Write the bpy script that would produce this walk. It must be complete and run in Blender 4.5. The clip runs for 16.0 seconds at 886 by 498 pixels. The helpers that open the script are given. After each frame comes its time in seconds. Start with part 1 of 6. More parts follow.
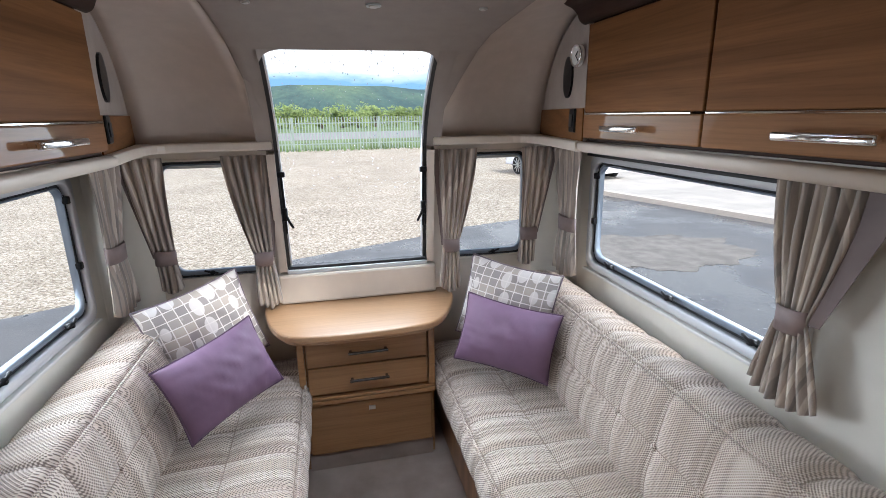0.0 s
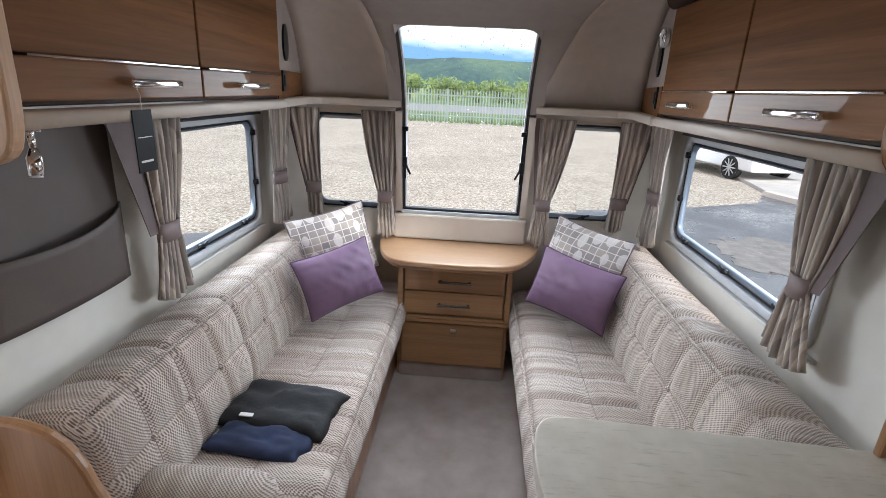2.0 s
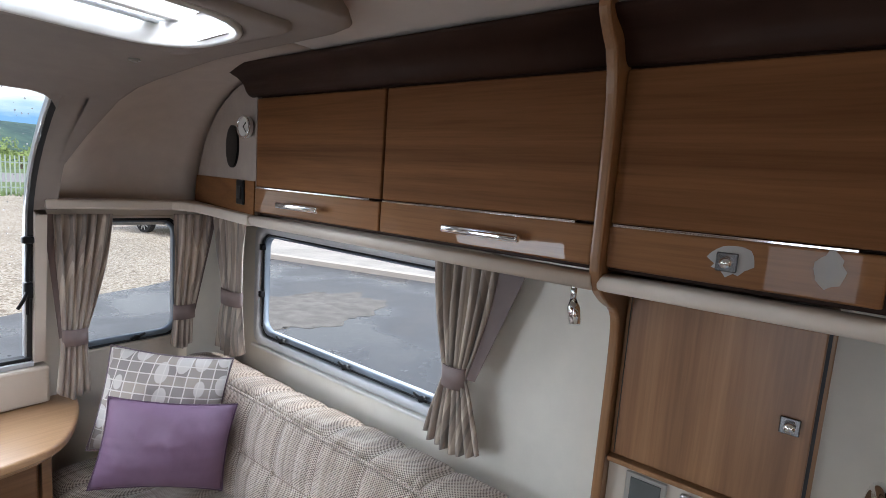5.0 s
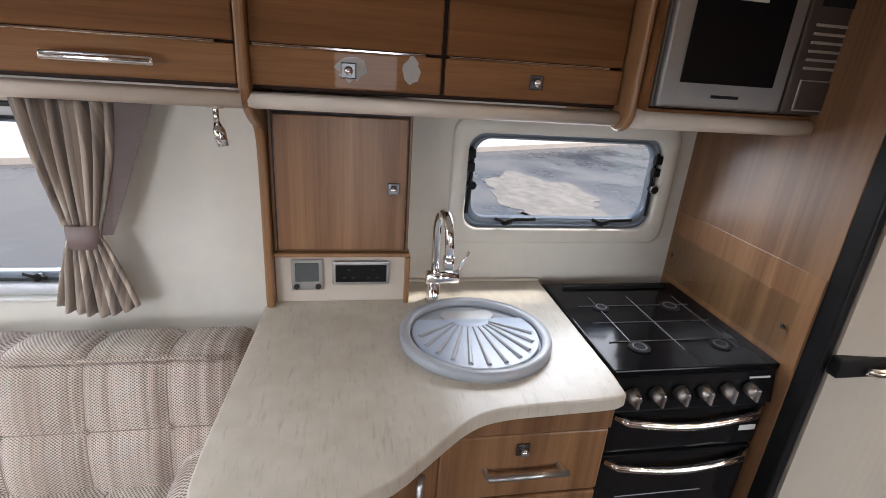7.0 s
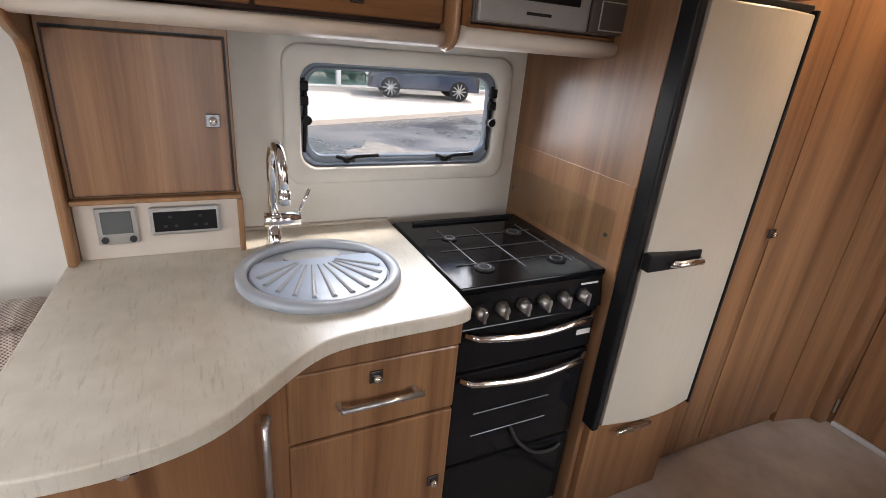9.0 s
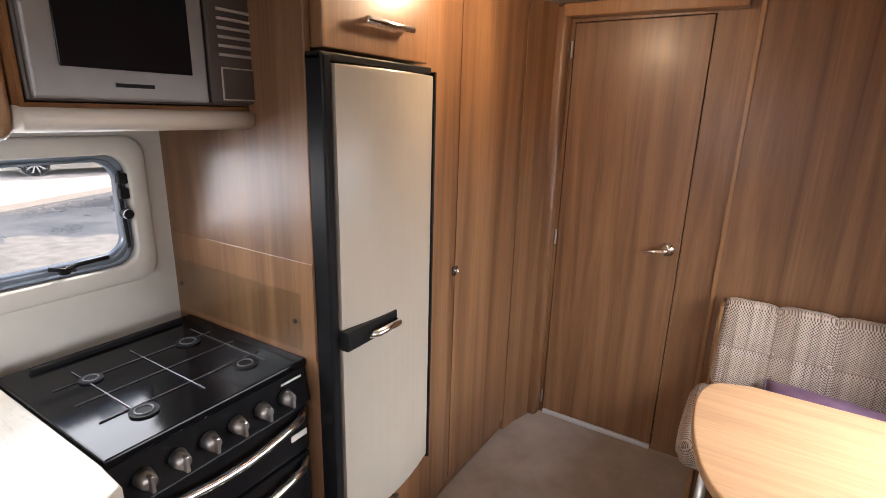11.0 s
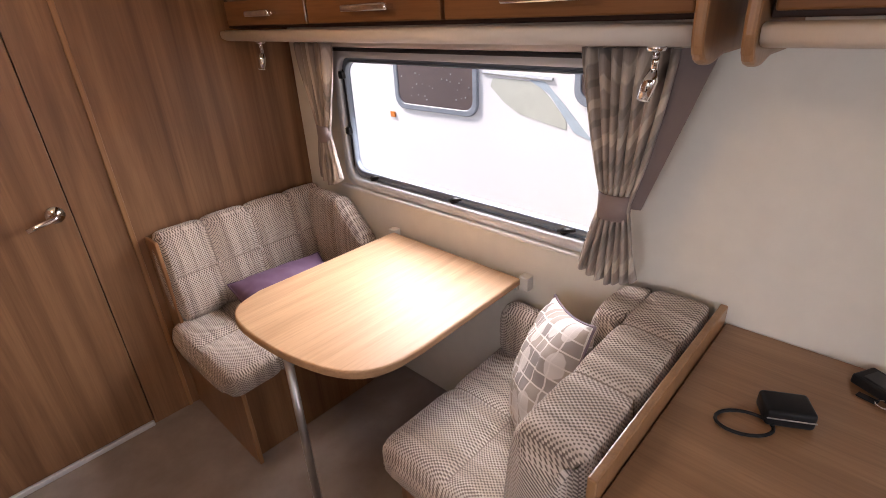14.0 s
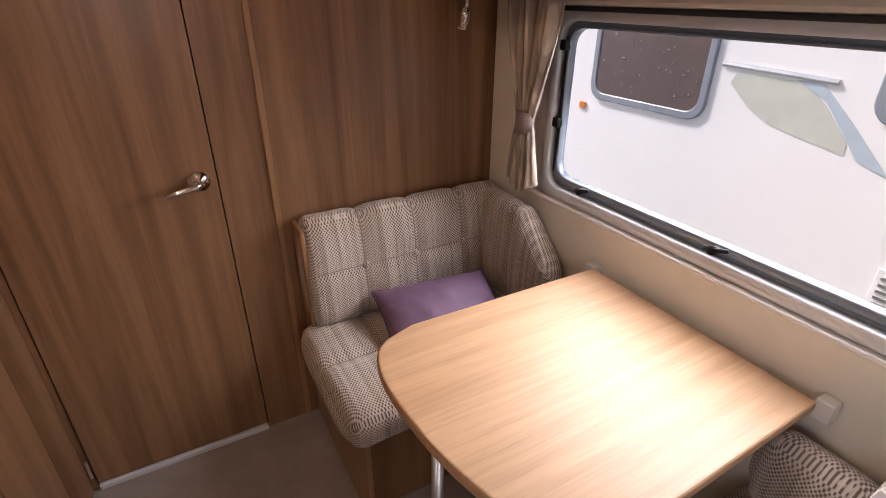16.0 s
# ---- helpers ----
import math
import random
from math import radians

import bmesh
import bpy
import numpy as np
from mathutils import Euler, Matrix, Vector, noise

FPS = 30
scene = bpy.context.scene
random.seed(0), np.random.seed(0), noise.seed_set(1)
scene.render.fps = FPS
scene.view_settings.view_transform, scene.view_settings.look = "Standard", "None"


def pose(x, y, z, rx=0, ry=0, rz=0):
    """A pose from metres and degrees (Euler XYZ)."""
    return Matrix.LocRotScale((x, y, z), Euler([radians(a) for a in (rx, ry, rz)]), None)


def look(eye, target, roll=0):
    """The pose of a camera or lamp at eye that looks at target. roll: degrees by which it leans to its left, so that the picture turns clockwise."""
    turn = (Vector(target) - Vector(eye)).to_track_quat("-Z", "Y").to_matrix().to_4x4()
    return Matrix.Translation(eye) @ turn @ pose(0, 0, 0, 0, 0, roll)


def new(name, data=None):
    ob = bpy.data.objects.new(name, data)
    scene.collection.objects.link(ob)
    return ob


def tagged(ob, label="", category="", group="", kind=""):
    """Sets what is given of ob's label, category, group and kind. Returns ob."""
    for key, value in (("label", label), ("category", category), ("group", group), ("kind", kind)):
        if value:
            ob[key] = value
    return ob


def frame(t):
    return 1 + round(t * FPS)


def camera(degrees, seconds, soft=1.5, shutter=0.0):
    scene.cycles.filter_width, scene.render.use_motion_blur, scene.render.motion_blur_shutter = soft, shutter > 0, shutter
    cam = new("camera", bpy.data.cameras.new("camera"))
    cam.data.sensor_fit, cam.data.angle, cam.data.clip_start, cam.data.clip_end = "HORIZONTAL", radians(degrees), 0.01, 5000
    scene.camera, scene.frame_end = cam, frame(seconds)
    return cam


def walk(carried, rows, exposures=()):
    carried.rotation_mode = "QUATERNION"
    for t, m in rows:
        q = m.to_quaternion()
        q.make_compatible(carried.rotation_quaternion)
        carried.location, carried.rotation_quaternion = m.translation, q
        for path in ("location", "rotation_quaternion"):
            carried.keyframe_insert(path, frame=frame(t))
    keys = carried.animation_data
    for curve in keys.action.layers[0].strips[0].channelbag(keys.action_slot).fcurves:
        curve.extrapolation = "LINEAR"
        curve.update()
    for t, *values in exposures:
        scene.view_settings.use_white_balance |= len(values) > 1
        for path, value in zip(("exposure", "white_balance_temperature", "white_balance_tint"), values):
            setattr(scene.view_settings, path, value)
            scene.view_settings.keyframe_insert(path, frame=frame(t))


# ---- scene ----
cam = camera(83.0, 16.0, soft=0.7)
# seconds, eye (x, y, z), yaw, pitch, roll
PATH = [
    (0.0, -0.123, 0.643, 1.586, -12.63, -15.02, -0.94),
    (0.5, -0.072, 0.425, 1.599, -5.20, -12.04, -0.25),
    (1.0, 0.069, 0.285, 1.593, 1.26, -11.07, 0.44),
    (1.5, 0.095, 0.217, 1.579, 3.94, -13.22, 1.42),
    (2.0, 0.070, 0.226, 1.554, 3.52, -17.70, 2.64),
    (2.5, 0.025, 0.239, 1.560, 4.40, -15.72, 2.87),
    (3.0, -0.065, 0.227, 1.589, 6.29, -8.20, 3.04),
    (3.5, -0.103, 0.397, 1.593, 2.43, -8.41, 2.83),
    (4.0, -0.060, 0.712, 1.591, -11.48, -8.34, 3.96),
    (4.5, -0.089, 0.875, 1.599, -29.54, -7.87, 4.25),
    (5.0, -0.184, 0.775, 1.635, -52.71, -7.38, 4.07),
    (5.2, -0.206, 0.677, 1.627, -58.27, -7.11, 3.37),
    (7.3, -0.407, 0.908, 1.566, -105.19, -23.70, 5.74),
    (7.5, -0.404, 0.903, 1.547, -105.68, -25.70, 5.91),
    (8.0, -0.403, 0.889, 1.494, -106.31, -25.50, 5.06),
    (8.5, -0.399, 0.879, 1.466, -107.45, -25.24, 4.62),
    (9.0, -0.431, 0.815, 1.465, -116.95, -22.56, 5.13),
    (9.5, -0.500, 0.692, 1.466, -133.54, -20.24, 5.13),
    (9.7, -0.527, 0.678, 1.471, -136.74, -18.25, 5.28),
    (11.8, -0.190, 0.343, 1.515, -165.37, -17.37, -2.17),
    (12.0, -0.152, 0.243, 1.504, -172.39, -18.93, -2.93),
    (12.5, -0.040, 0.109, 1.497, -193.51, -21.70, -2.43),
    (13.0, -0.015, 0.122, 1.472, -211.25, -25.01, -5.42),
    (13.5, 0.058, 0.251, 1.496, -222.50, -27.51, -5.26),
    (14.0, 0.147, 0.355, 1.530, -225.70, -25.90, -3.05),
    (14.5, 0.159, 0.398, 1.538, -226.76, -23.31, -2.61),
    (15.0, 0.113, 0.390, 1.531, -225.06, -24.62, -2.26),
    (15.5, 0.029, 0.190, 1.480, -219.09, -26.12, -0.56),
    (16.0, -0.026, -0.173, 1.436, -209.41, -27.05, 0.29),
]
walk(cam, [(t, pose(x, y, z, 90 + pitch, 0, yaw) @ pose(0, 0, 0, 0, 0, roll)) for t, x, y, z, yaw, pitch, roll in PATH],
     exposures=[(0.0, 0.75, 6100, 11), (1.5, 0.7, 6100, 11), (3.5, 0.6, 6100, 11), (4.0, 0.7, 6100, 11), (5.0, 0.6, 6100, 11), (7.3, 0.98, 6600, 15), (9.7, 1.17, 6800, 16), (12.0, 1.45, 6700, 20), (12.6, 1.2, 6900, 24), (14.0, 1.13, 6900, 24), (15.5, 1.10, 6900, 24), (16.0, 0.82, 6900, 24)])

# ---- world, sun, window light ----
world = bpy.data.worlds.new("world")
scene.world = world
world.use_nodes = True
wn = world.node_tree.nodes
sky = wn.new("ShaderNodeTexSky")
sky.sky_type, sky.sun_disc = "NISHITA", False
sky.sun_elevation, sky.sun_rotation = radians(48), radians(205)
sky.air_density, sky.dust_density = 1.0, 3.0
wn["Background"].inputs["Strength"].default_value = 0.15
world.node_tree.links.new(sky.outputs[0], wn["Background"].inputs["Color"])
sun = new("sun", bpy.data.lights.new("sun", "SUN"))
sun.data.energy, sun.data.angle, sun.data.color = 3.0, radians(10), (1.0, 0.97, 0.92)
sun.matrix_world = look((6, -12, 14), (0, 0, 0))


def window_light(name, at, to, w, h, watts, color=(0.87, 0.935, 1.0)):
    """Sky light that enters through one opening."""
    ob = new(name, bpy.data.lights.new(name, "AREA"))
    ob.data.shape, ob.data.size, ob.data.size_y = "RECTANGLE", w, h
    ob.data.energy, ob.data.color, ob.data.spread = watts, color, radians(115)
    ob.matrix_world = look(at, to)
    return ob


window_light("skylight_daylight", (0.045, 1.847, 2.035), (0.045, 1.847, 0), 0.66, 0.36, 5)
window_light("front_daylight", (0, 3.0, 1.42), (0, 1.6, 0.2), 0.62, 0.85, 5)
window_light("right_daylight", (1.15, 2.2, 1.14), (0, 2.1, 0.95), 1.0, 0.45, 4.0)
window_light("left_daylight", (-1.15, 2.33, 1.12), (0.6, 1.75, 0.35), 0.78, 0.45, 4.6)
window_light("kitchen_daylight", (1.035, 0.21, 1.26), (0, 0.2, 0.85), 0.58, 0.25, 1.5)
window_light("dinette_daylight", (-1.15, -0.78, 1.16), (0, -0.75, 0.2), 1.0, 0.46, 7)
window_light("door_daylight", (-1.12, 0.81, 1.15), (1.0, 0.9, 1.05), 0.34, 1.4, 0.7)
for lamp_x, lamp_y, lamp_w in ((0.2, -0.78, 4.6),):
    lamp = new("ceiling_lamp_light", bpy.data.lights.new("ceiling_lamp_light", "POINT"))
    lamp.data.energy, lamp.data.color, lamp.data.shadow_soft_size = lamp_w, (1.0, 0.74, 0.47), 0.05
    lamp.location = (lamp_x, lamp_y, 1.87)


# ---- materials ----
def material(name):
    m = bpy.data.materials.new(name)
    m.use_nodes = True
    return m, m.node_tree.nodes, m.node_tree.links, m.node_tree.nodes["Principled BSDF"]


def ramp(nodes, links, fac, stops):
    r = nodes.new("ShaderNodeValToRGB")
    el = r.color_ramp.elements
    for i, (p, c) in enumerate(stops):
        e = el[i] if i < 2 else el.new(p)
        e.position, e.color = p, (*c, 1)
    links.new(fac, r.inputs[0])
    return r.outputs[0]


def coords(nodes, links, scale=(1, 1, 1), turn=(0, 0, 0)):
    tc, mp = nodes.new("ShaderNodeTexCoord"), nodes.new("ShaderNodeMapping")
    mp.inputs["Scale"].default_value, mp.inputs["Rotation"].default_value = scale, turn
    links.new(tc.outputs["Object"], mp.inputs[0])
    return mp.outputs[0]


def noise_tex(nodes, links, vec, scale, detail=4.0, rough=0.55):
    n = nodes.new("ShaderNodeTexNoise")
    n.inputs["Scale"].default_value, n.inputs["Detail"].default_value, n.inputs["Roughness"].default_value = scale, detail, rough
    links.new(vec, n.inputs["Vector"])
    return n.outputs["Fac"]


def bump(nodes, links, bsdf, height, strength, dist=0.01):
    b = nodes.new("ShaderNodeBump")
    b.inputs["Strength"].default_value, b.inputs["Distance"].default_value = strength, dist
    links.new(height, b.inputs["Height"])
    links.new(b.outputs[0], bsdf.inputs["Normal"])


def mixc(nodes, links, fac, a, b, mode="MIX"):
    m = nodes.new("ShaderNodeMix")
    m.data_type, m.blend_type = "RGBA", mode
    for sock, v in ((m.inputs[0], fac), (m.inputs[6], a), (m.inputs[7], b)):
        if isinstance(v, (int, float)):
            sock.default_value = v
        elif isinstance(v, tuple):
            sock.default_value = (*v, 1)
        else:
            links.new(v, sock)
    return m.outputs[2]


def plain(name, color, rough=0.5, metal=0.0, vary=0.08, scale=14, bumpy=0.05, bump_scale=180, coat=0.0):
    m, n, l, b = material(name)
    v = coords(n, l)
    f = noise_tex(n, l, v, scale)
    lo = tuple(c * (1 - vary) for c in color)
    hi = tuple(min(1, c * (1 + vary)) for c in color)
    l.new(ramp(n, l, f, [(0.3, lo), (0.7, hi)]), b.inputs["Base Color"])
    b.inputs["Roughness"].default_value, b.inputs["Metallic"].default_value = rough, metal
    b.inputs["Coat Weight"].default_value = coat
    if bumpy:
        bump(n, l, b, noise_tex(n, l, v, bump_scale), bumpy, 0.004)
    return m


def wood(name, dark, light, axis="Z", rough=0.38, coat=0.25, fine=1.0):
    """Foil-wrapped timber, with the grain along one axis."""
    m, n, l, b = material(name)
    s = {"X": (0.4, 11, 11), "Y": (11, 0.4, 11), "Z": (11, 11, 0.4)}[axis]
    v = coords(n, l, s)
    broad = noise_tex(n, l, v, 0.55, 5, 0.62)
    broad.node.inputs["Distortion"].default_value = 2.2
    v2 = coords(n, l, tuple(c * 9 for c in s))
    grain = noise_tex(n, l, v2, 1.6 * fine, 6, 0.65)
    mid = tuple((a + c) / 2 for a, c in zip(dark, light))
    c1 = ramp(n, l, broad, [(0.3, dark), (0.52, mid), (0.72, light)])
    c2 = ramp(n, l, grain, [(0.3, (0.68, 0.66, 0.63)), (0.56, (1, 1, 1))])
    l.new(mixc(n, l, 0.55, c1, c2, "MULTIPLY"), b.inputs["Base Color"])
    b.inputs["Roughness"].default_value, b.inputs["Coat Weight"].default_value = rough, coat
    b.inputs["Coat Roughness"].default_value = 0.22
    bump(n, l, b, grain, 0.05, 0.002)
    return m


def fabric(name, axis):
    """Oatmeal woven upholstery: a dotted weave with loose stripes across one axis."""
    m, n, l, b = material(name)
    v = coords(n, l)
    sep, warp = n.new("ShaderNodeSeparateXYZ"), n.new("ShaderNodeMix")
    nz = n.new("ShaderNodeTexNoise")
    nz.inputs["Scale"].default_value, nz.inputs["Detail"].default_value = 40, 2
    l.new(v, nz.inputs["Vector"])
    warp.data_type, warp.blend_type = "RGBA", "LINEAR_LIGHT"
    warp.inputs[0].default_value = 0.0006
    l.new(v, warp.inputs[6])
    l.new(nz.outputs["Color"], warp.inputs[7])
    l.new(warp.outputs[2], sep.inputs[0])

    def calc(op, p, q):
        m_ = n.new("ShaderNodeMath")
        m_.operation = op
        for sock, val in ((m_.inputs[0], p), (m_.inputs[1], q)):
            if isinstance(val, (int, float)):
                sock.default_value = val
            else:
                l.new(val, sock)
        return m_.outputs[0]

    along, other = (sep.outputs[1], sep.outputs[0]) if axis == "Y" else (sep.outputs[0], sep.outputs[1])
    across = calc("ADD", sep.outputs[2], calc("MULTIPLY", other, 0.8))
    knots = calc("MULTIPLY", calc("COSINE", calc("MULTIPLY", along, math.tau / 0.0098), 0), calc("COSINE", calc("MULTIPLY", across, math.tau / 0.0092), 0))
    thin = {"X": (1, 0.02, 0.02), "Y": (0.02, 1, 0.02)}[axis]
    band = noise_tex(n, l, coords(n, l, thin), 85, 3, 0.6)
    dark = ramp(n, l, calc("ADD", knots, calc("MULTIPLY", calc("SUBTRACT", band, 0.5), 1.7)), [(0.02, (0, 0, 0)), (0.34, (1, 1, 1))])
    sepc = n.new("ShaderNodeSeparateColor")
    l.new(dark, sepc.inputs[0])
    tone = ramp(n, l, noise_tex(n, l, coords(n, l, thin), 30, 2), [(0.38, (0.47, 0.385, 0.315)), (0.60, (0.63, 0.55, 0.475))])
    weave = mixc(n, l, sepc.outputs[0], tone, (0.155, 0.117, 0.097))
    soil = ramp(n, l, noise_tex(n, l, v, 5, 4), [(0.3, (0.90, 0.89, 0.88)), (0.7, (1, 1, 1))])
    l.new(mixc(n, l, 1.0, weave, soil, "MULTIPLY"), b.inputs["Base Color"])
    b.inputs["Roughness"].default_value = 0.95
    b.inputs["Sheen Weight"].default_value = 0.2
    bump(n, l, b, knots, 0.5, 0.002)
    return m


def check_print():
    """Grey and fawn squares with oval leaf shapes on a pale linen."""
    m, n, l, b = material("scatter_print")
    v = coords(n, l)
    br = n.new("ShaderNodeTexBrick")
    br.offset, br.squash = 0.0, 1.0
    for k, val in (("Scale", 1.0), ("Mortar Size", 0.0022), ("Brick Width", 0.042), ("Row Height", 0.036), ("Bias", 0.0)):
        br.inputs[k].default_value = val
    br.inputs["Color1"].default_value, br.inputs["Color2"].default_value, br.inputs["Mortar"].default_value = (0.27, 0.245, 0.235, 1), (0.42, 0.365, 0.315, 1), (0.68, 0.64, 0.60, 1)
    l.new(coords(n, l, (1, 1, 1), (radians(-90), 0, 0)), br.inputs["Vector"])
    vo = n.new("ShaderNodeTexVoronoi")
    vo.inputs["Scale"].default_value, vo.inputs["Randomness"].default_value = 15, 0.25
    l.new(coords(n, l, (1.0, 0.2, 0.62), (0, 0.25, 0)), vo.inputs["Vector"])
    oval = ramp(n, l, vo.outputs["Distance"], [(0.43, (1, 1, 1)), (0.45, (0, 0, 0))])
    sep = n.new("ShaderNodeSeparateColor")
    l.new(oval, sep.inputs[0])
    l.new(mixc(n, l, sep.outputs[0], br.outputs["Color"], mixc(n, l, 0.80, br.outputs["Color"], (0.68, 0.64, 0.61))), b.inputs["Base Color"])
    b.inputs["Roughness"].default_value = 0.85
    bump(n, l, b, noise_tex(n, l, v, 400), 0.2, 0.002)
    return m


def curtain_cloth():
    """Mushroom satin with pale and dark trailing lines."""
    m, n, l, b = material("curtain_cloth")
    v = coords(n, l, (1.3, 1.3, 0.4))
    w = n.new("ShaderNodeTexWave")
    w.wave_type = "RINGS"
    w.inputs["Scale"].default_value, w.inputs["Distortion"].default_value, w.inputs["Detail"].default_value = 5.0, 9.0, 1.0
    l.new(v, w.inputs["Vector"])
    trail = ramp(n, l, w.outputs["Fac"], [(0.04, (0.22, 0.19, 0.165)), (0.10, (0.345, 0.285, 0.24)), (0.84, (0.345, 0.285, 0.24)), (0.92, (0.55, 0.475, 0.395))])
    thread = ramp(n, l, noise_tex(n, l, coords(n, l, (30, 30, 3)), 9, 4), [(0.3, (0.86, 0.85, 0.84)), (0.7, (1, 1, 1))])
    l.new(mixc(n, l, 1.0, trail, thread, "MULTIPLY"), b.inputs["Base Color"])
    b.inputs["Roughness"].default_value, b.inputs["Sheen Weight"].default_value = 0.5, 0.3
    return m


def glass(name, tint=(0.97, 0.98, 0.98), gloss=0.06):
    m, n, l, b = material(name)
    t, g, mx = n.new("ShaderNodeBsdfTransparent"), n.new("ShaderNodeBsdfGlossy"), n.new("ShaderNodeMixShader")
    t.inputs[0].default_value = (*tint, 1)
    g.inputs["Roughness"].default_value = 0.03
    mx.inputs[0].default_value = gloss
    l.new(t.outputs[0], mx.inputs[1])
    l.new(g.outputs[0], mx.inputs[2])
    l.new(mx.outputs[0], n["Material Output"].inputs["Surface"])
    return m


def glow(name, color, strength):
    m, n, l, b = material(name)
    b.inputs["Emission Color"].default_value, b.inputs["Emission Strength"].default_value = (*color, 1), strength
    b.inputs["Base Color"].default_value = (*color, 1)
    return m


WALNUT = wood("walnut_foil", (0.118, 0.048, 0.017), (0.255, 0.116, 0.044), "Y", 0.55, 0.0)
# walnut with reflected light mixed into its colour, for the lower locker panels
LIT_WALNUT = wood("lit_walnut_foil", (0.16, 0.068, 0.025), (0.29, 0.138, 0.055), "Y", 0.5, 0.5)
WALNUT.node_tree.nodes["Principled BSDF"].inputs["Specular IOR Level"].default_value = 0.12
LIT_WALNUT.node_tree.nodes["Principled BSDF"].inputs["Specular IOR Level"].default_value = 0.15
LIT_WALNUT.node_tree.nodes["Principled BSDF"].inputs["Coat Roughness"].default_value = 0.02
BULKHEAD = wood("bulkhead_foil", (0.125, 0.057, 0.026), (0.315, 0.168, 0.083), "Z", 0.40, 0.15)
TRIM_WOOD = wood("trim_wood", (0.26, 0.13, 0.055), (0.38, 0.205, 0.095), "Z", 0.35, 0.3)
TOP_OAK = wood("oak_laminate", (0.31, 0.172, 0.083), (0.43, 0.26, 0.138), "X", 0.3, 0.3)
TOP_OAK_Y = wood("oak_laminate_long", (0.36, 0.205, 0.105), (0.53, 0.335, 0.19), "X", 0.46, 0.0)
DRAWER_WOOD = wood("drawer_foil", (0.23, 0.117, 0.048), (0.37, 0.205, 0.093), "X", 0.35, 0.3)
KITCHEN_WOOD = wood("kitchen_foil", (0.155, 0.068, 0.028), (0.355, 0.185, 0.086), "Z", 0.35, 0.3)
PALE_WOOD = wood("pale_ply", (0.50, 0.30, 0.17), (0.66, 0.44, 0.27), "Z", 0.4, 0.1)
CORNICE = plain("cornice_brown", (0.040, 0.021, 0.015), 0.45, vary=0.15)
CREAM = plain("cream_wallboard", (0.72, 0.69, 0.615), 0.55, vary=0.03, bumpy=0.06, bump_scale=300)
CEIL = plain("ceiling_vinyl", (0.63, 0.575, 0.525), 0.7, vary=0.03, bumpy=0.1, bump_scale=400)
TAUPE = plain("taupe_vinyl", (0.31, 0.27, 0.243), 0.75, vary=0.05, bumpy=0.12, bump_scale=420)
COVE = plain("cove_suede", (0.54, 0.47, 0.415), 0.8, vary=0.05, bumpy=0.12, bump_scale=420)
SUEDE = plain("suede_panel", (0.37, 0.315, 0.275), 0.85, vary=0.06, bumpy=0.15, bump_scale=420)
RAIL = plain("beige_rail", (0.62, 0.55, 0.47), 0.4, vary=0.03, bumpy=0.02)
OFFWHITE = plain("offwhite_plastic", (0.70, 0.69, 0.66), 0.4, vary=0.02, bumpy=0.02)
ALU = plain("anodised_aluminium", (0.60, 0.62, 0.645), 0.4, 0.25, vary=0.04, bumpy=0.02)
SASH = plain("blue_grey_sash", (0.20, 0.24, 0.29), 0.3, 0.2, vary=0.05, bumpy=0.02)
RUBBER = plain("black_rubber", (0.02, 0.021, 0.023), 0.5, vary=0.2)
BLACK = plain("black_plastic", (0.014, 0.014, 0.015), 0.35, vary=0.2)
DARK_CHROME = plain("smoked_chrome", (0.16, 0.16, 0.165), 0.2, 0.9, vary=0.05, bumpy=0.0)
CHROME = plain("chrome", (0.86, 0.86, 0.87), 0.08, 1.0, vary=0.02, bumpy=0.0)
STEEL = plain("brushed_steel", (0.55, 0.55, 0.54), 0.3, 0.9, vary=0.06, bumpy=0.03)
FAB_Y, FAB_X = fabric("oatmeal_weave_long", "Y"), fabric("oatmeal_weave_cross", "X")
PURPLE = plain("purple_satin", (0.165, 0.095, 0.158), 0.62, vary=0.08, scale=9, bumpy=0.25, bump_scale=30)
PRINT = check_print()
PLUM = plain("plum_piping", (0.095, 0.05, 0.09), 0.65)
PIPING = plain("purple_piping", (0.20, 0.155, 0.18), 0.7)
CURTAIN, TIEBAND = curtain_cloth(), plain("tieback_satin", (0.22, 0.165, 0.155), 0.5, vary=0.1, bumpy=0.2, bump_scale=60)
LINING = plain("curtain_lining", (0.15, 0.112, 0.105), 0.6, vary=0.1)
CARPET = plain("taupe_carpet", (0.31, 0.26, 0.232), 0.95, vary=0.16, scale=7, bumpy=0.7, bump_scale=500)
GLASS = glass("window_glass", (0.97, 0.98, 0.98), 0.005)
BACKDROP_GLASS = glass("splash_glass", (0.93, 0.95, 0.95), 0.015)
WHITEGOODS = plain("fridge_cream", (0.44, 0.395, 0.325), 0.28, vary=0.02, bumpy=0.015, bump_scale=500)
POCKET = plain("pocket_leatherette", (0.115, 0.092, 0.08), 0.55, vary=0.06, bumpy=0.2, bump_scale=350)
BOILER = plain("hob_glass", (0.006, 0.006, 0.007), 0.11, vary=0.05, bumpy=0.0, coat=0.0)
OVEN = plain("oven_black", (0.010, 0.010, 0.011), 0.12, vary=0.05, bumpy=0.0, coat=0.1)
for m in (BOILER, OVEN, BLACK, CORNICE):
    m.node_tree.nodes["Principled BSDF"].inputs["Specular IOR Level"].default_value = 0.12
SINKGREY = plain("sink_grey", (0.40, 0.43, 0.47), 0.35, vary=0.04)
LIDBLUE = plain("drainer_grey", (0.47, 0.56, 0.68), 0.3, vary=0.03)


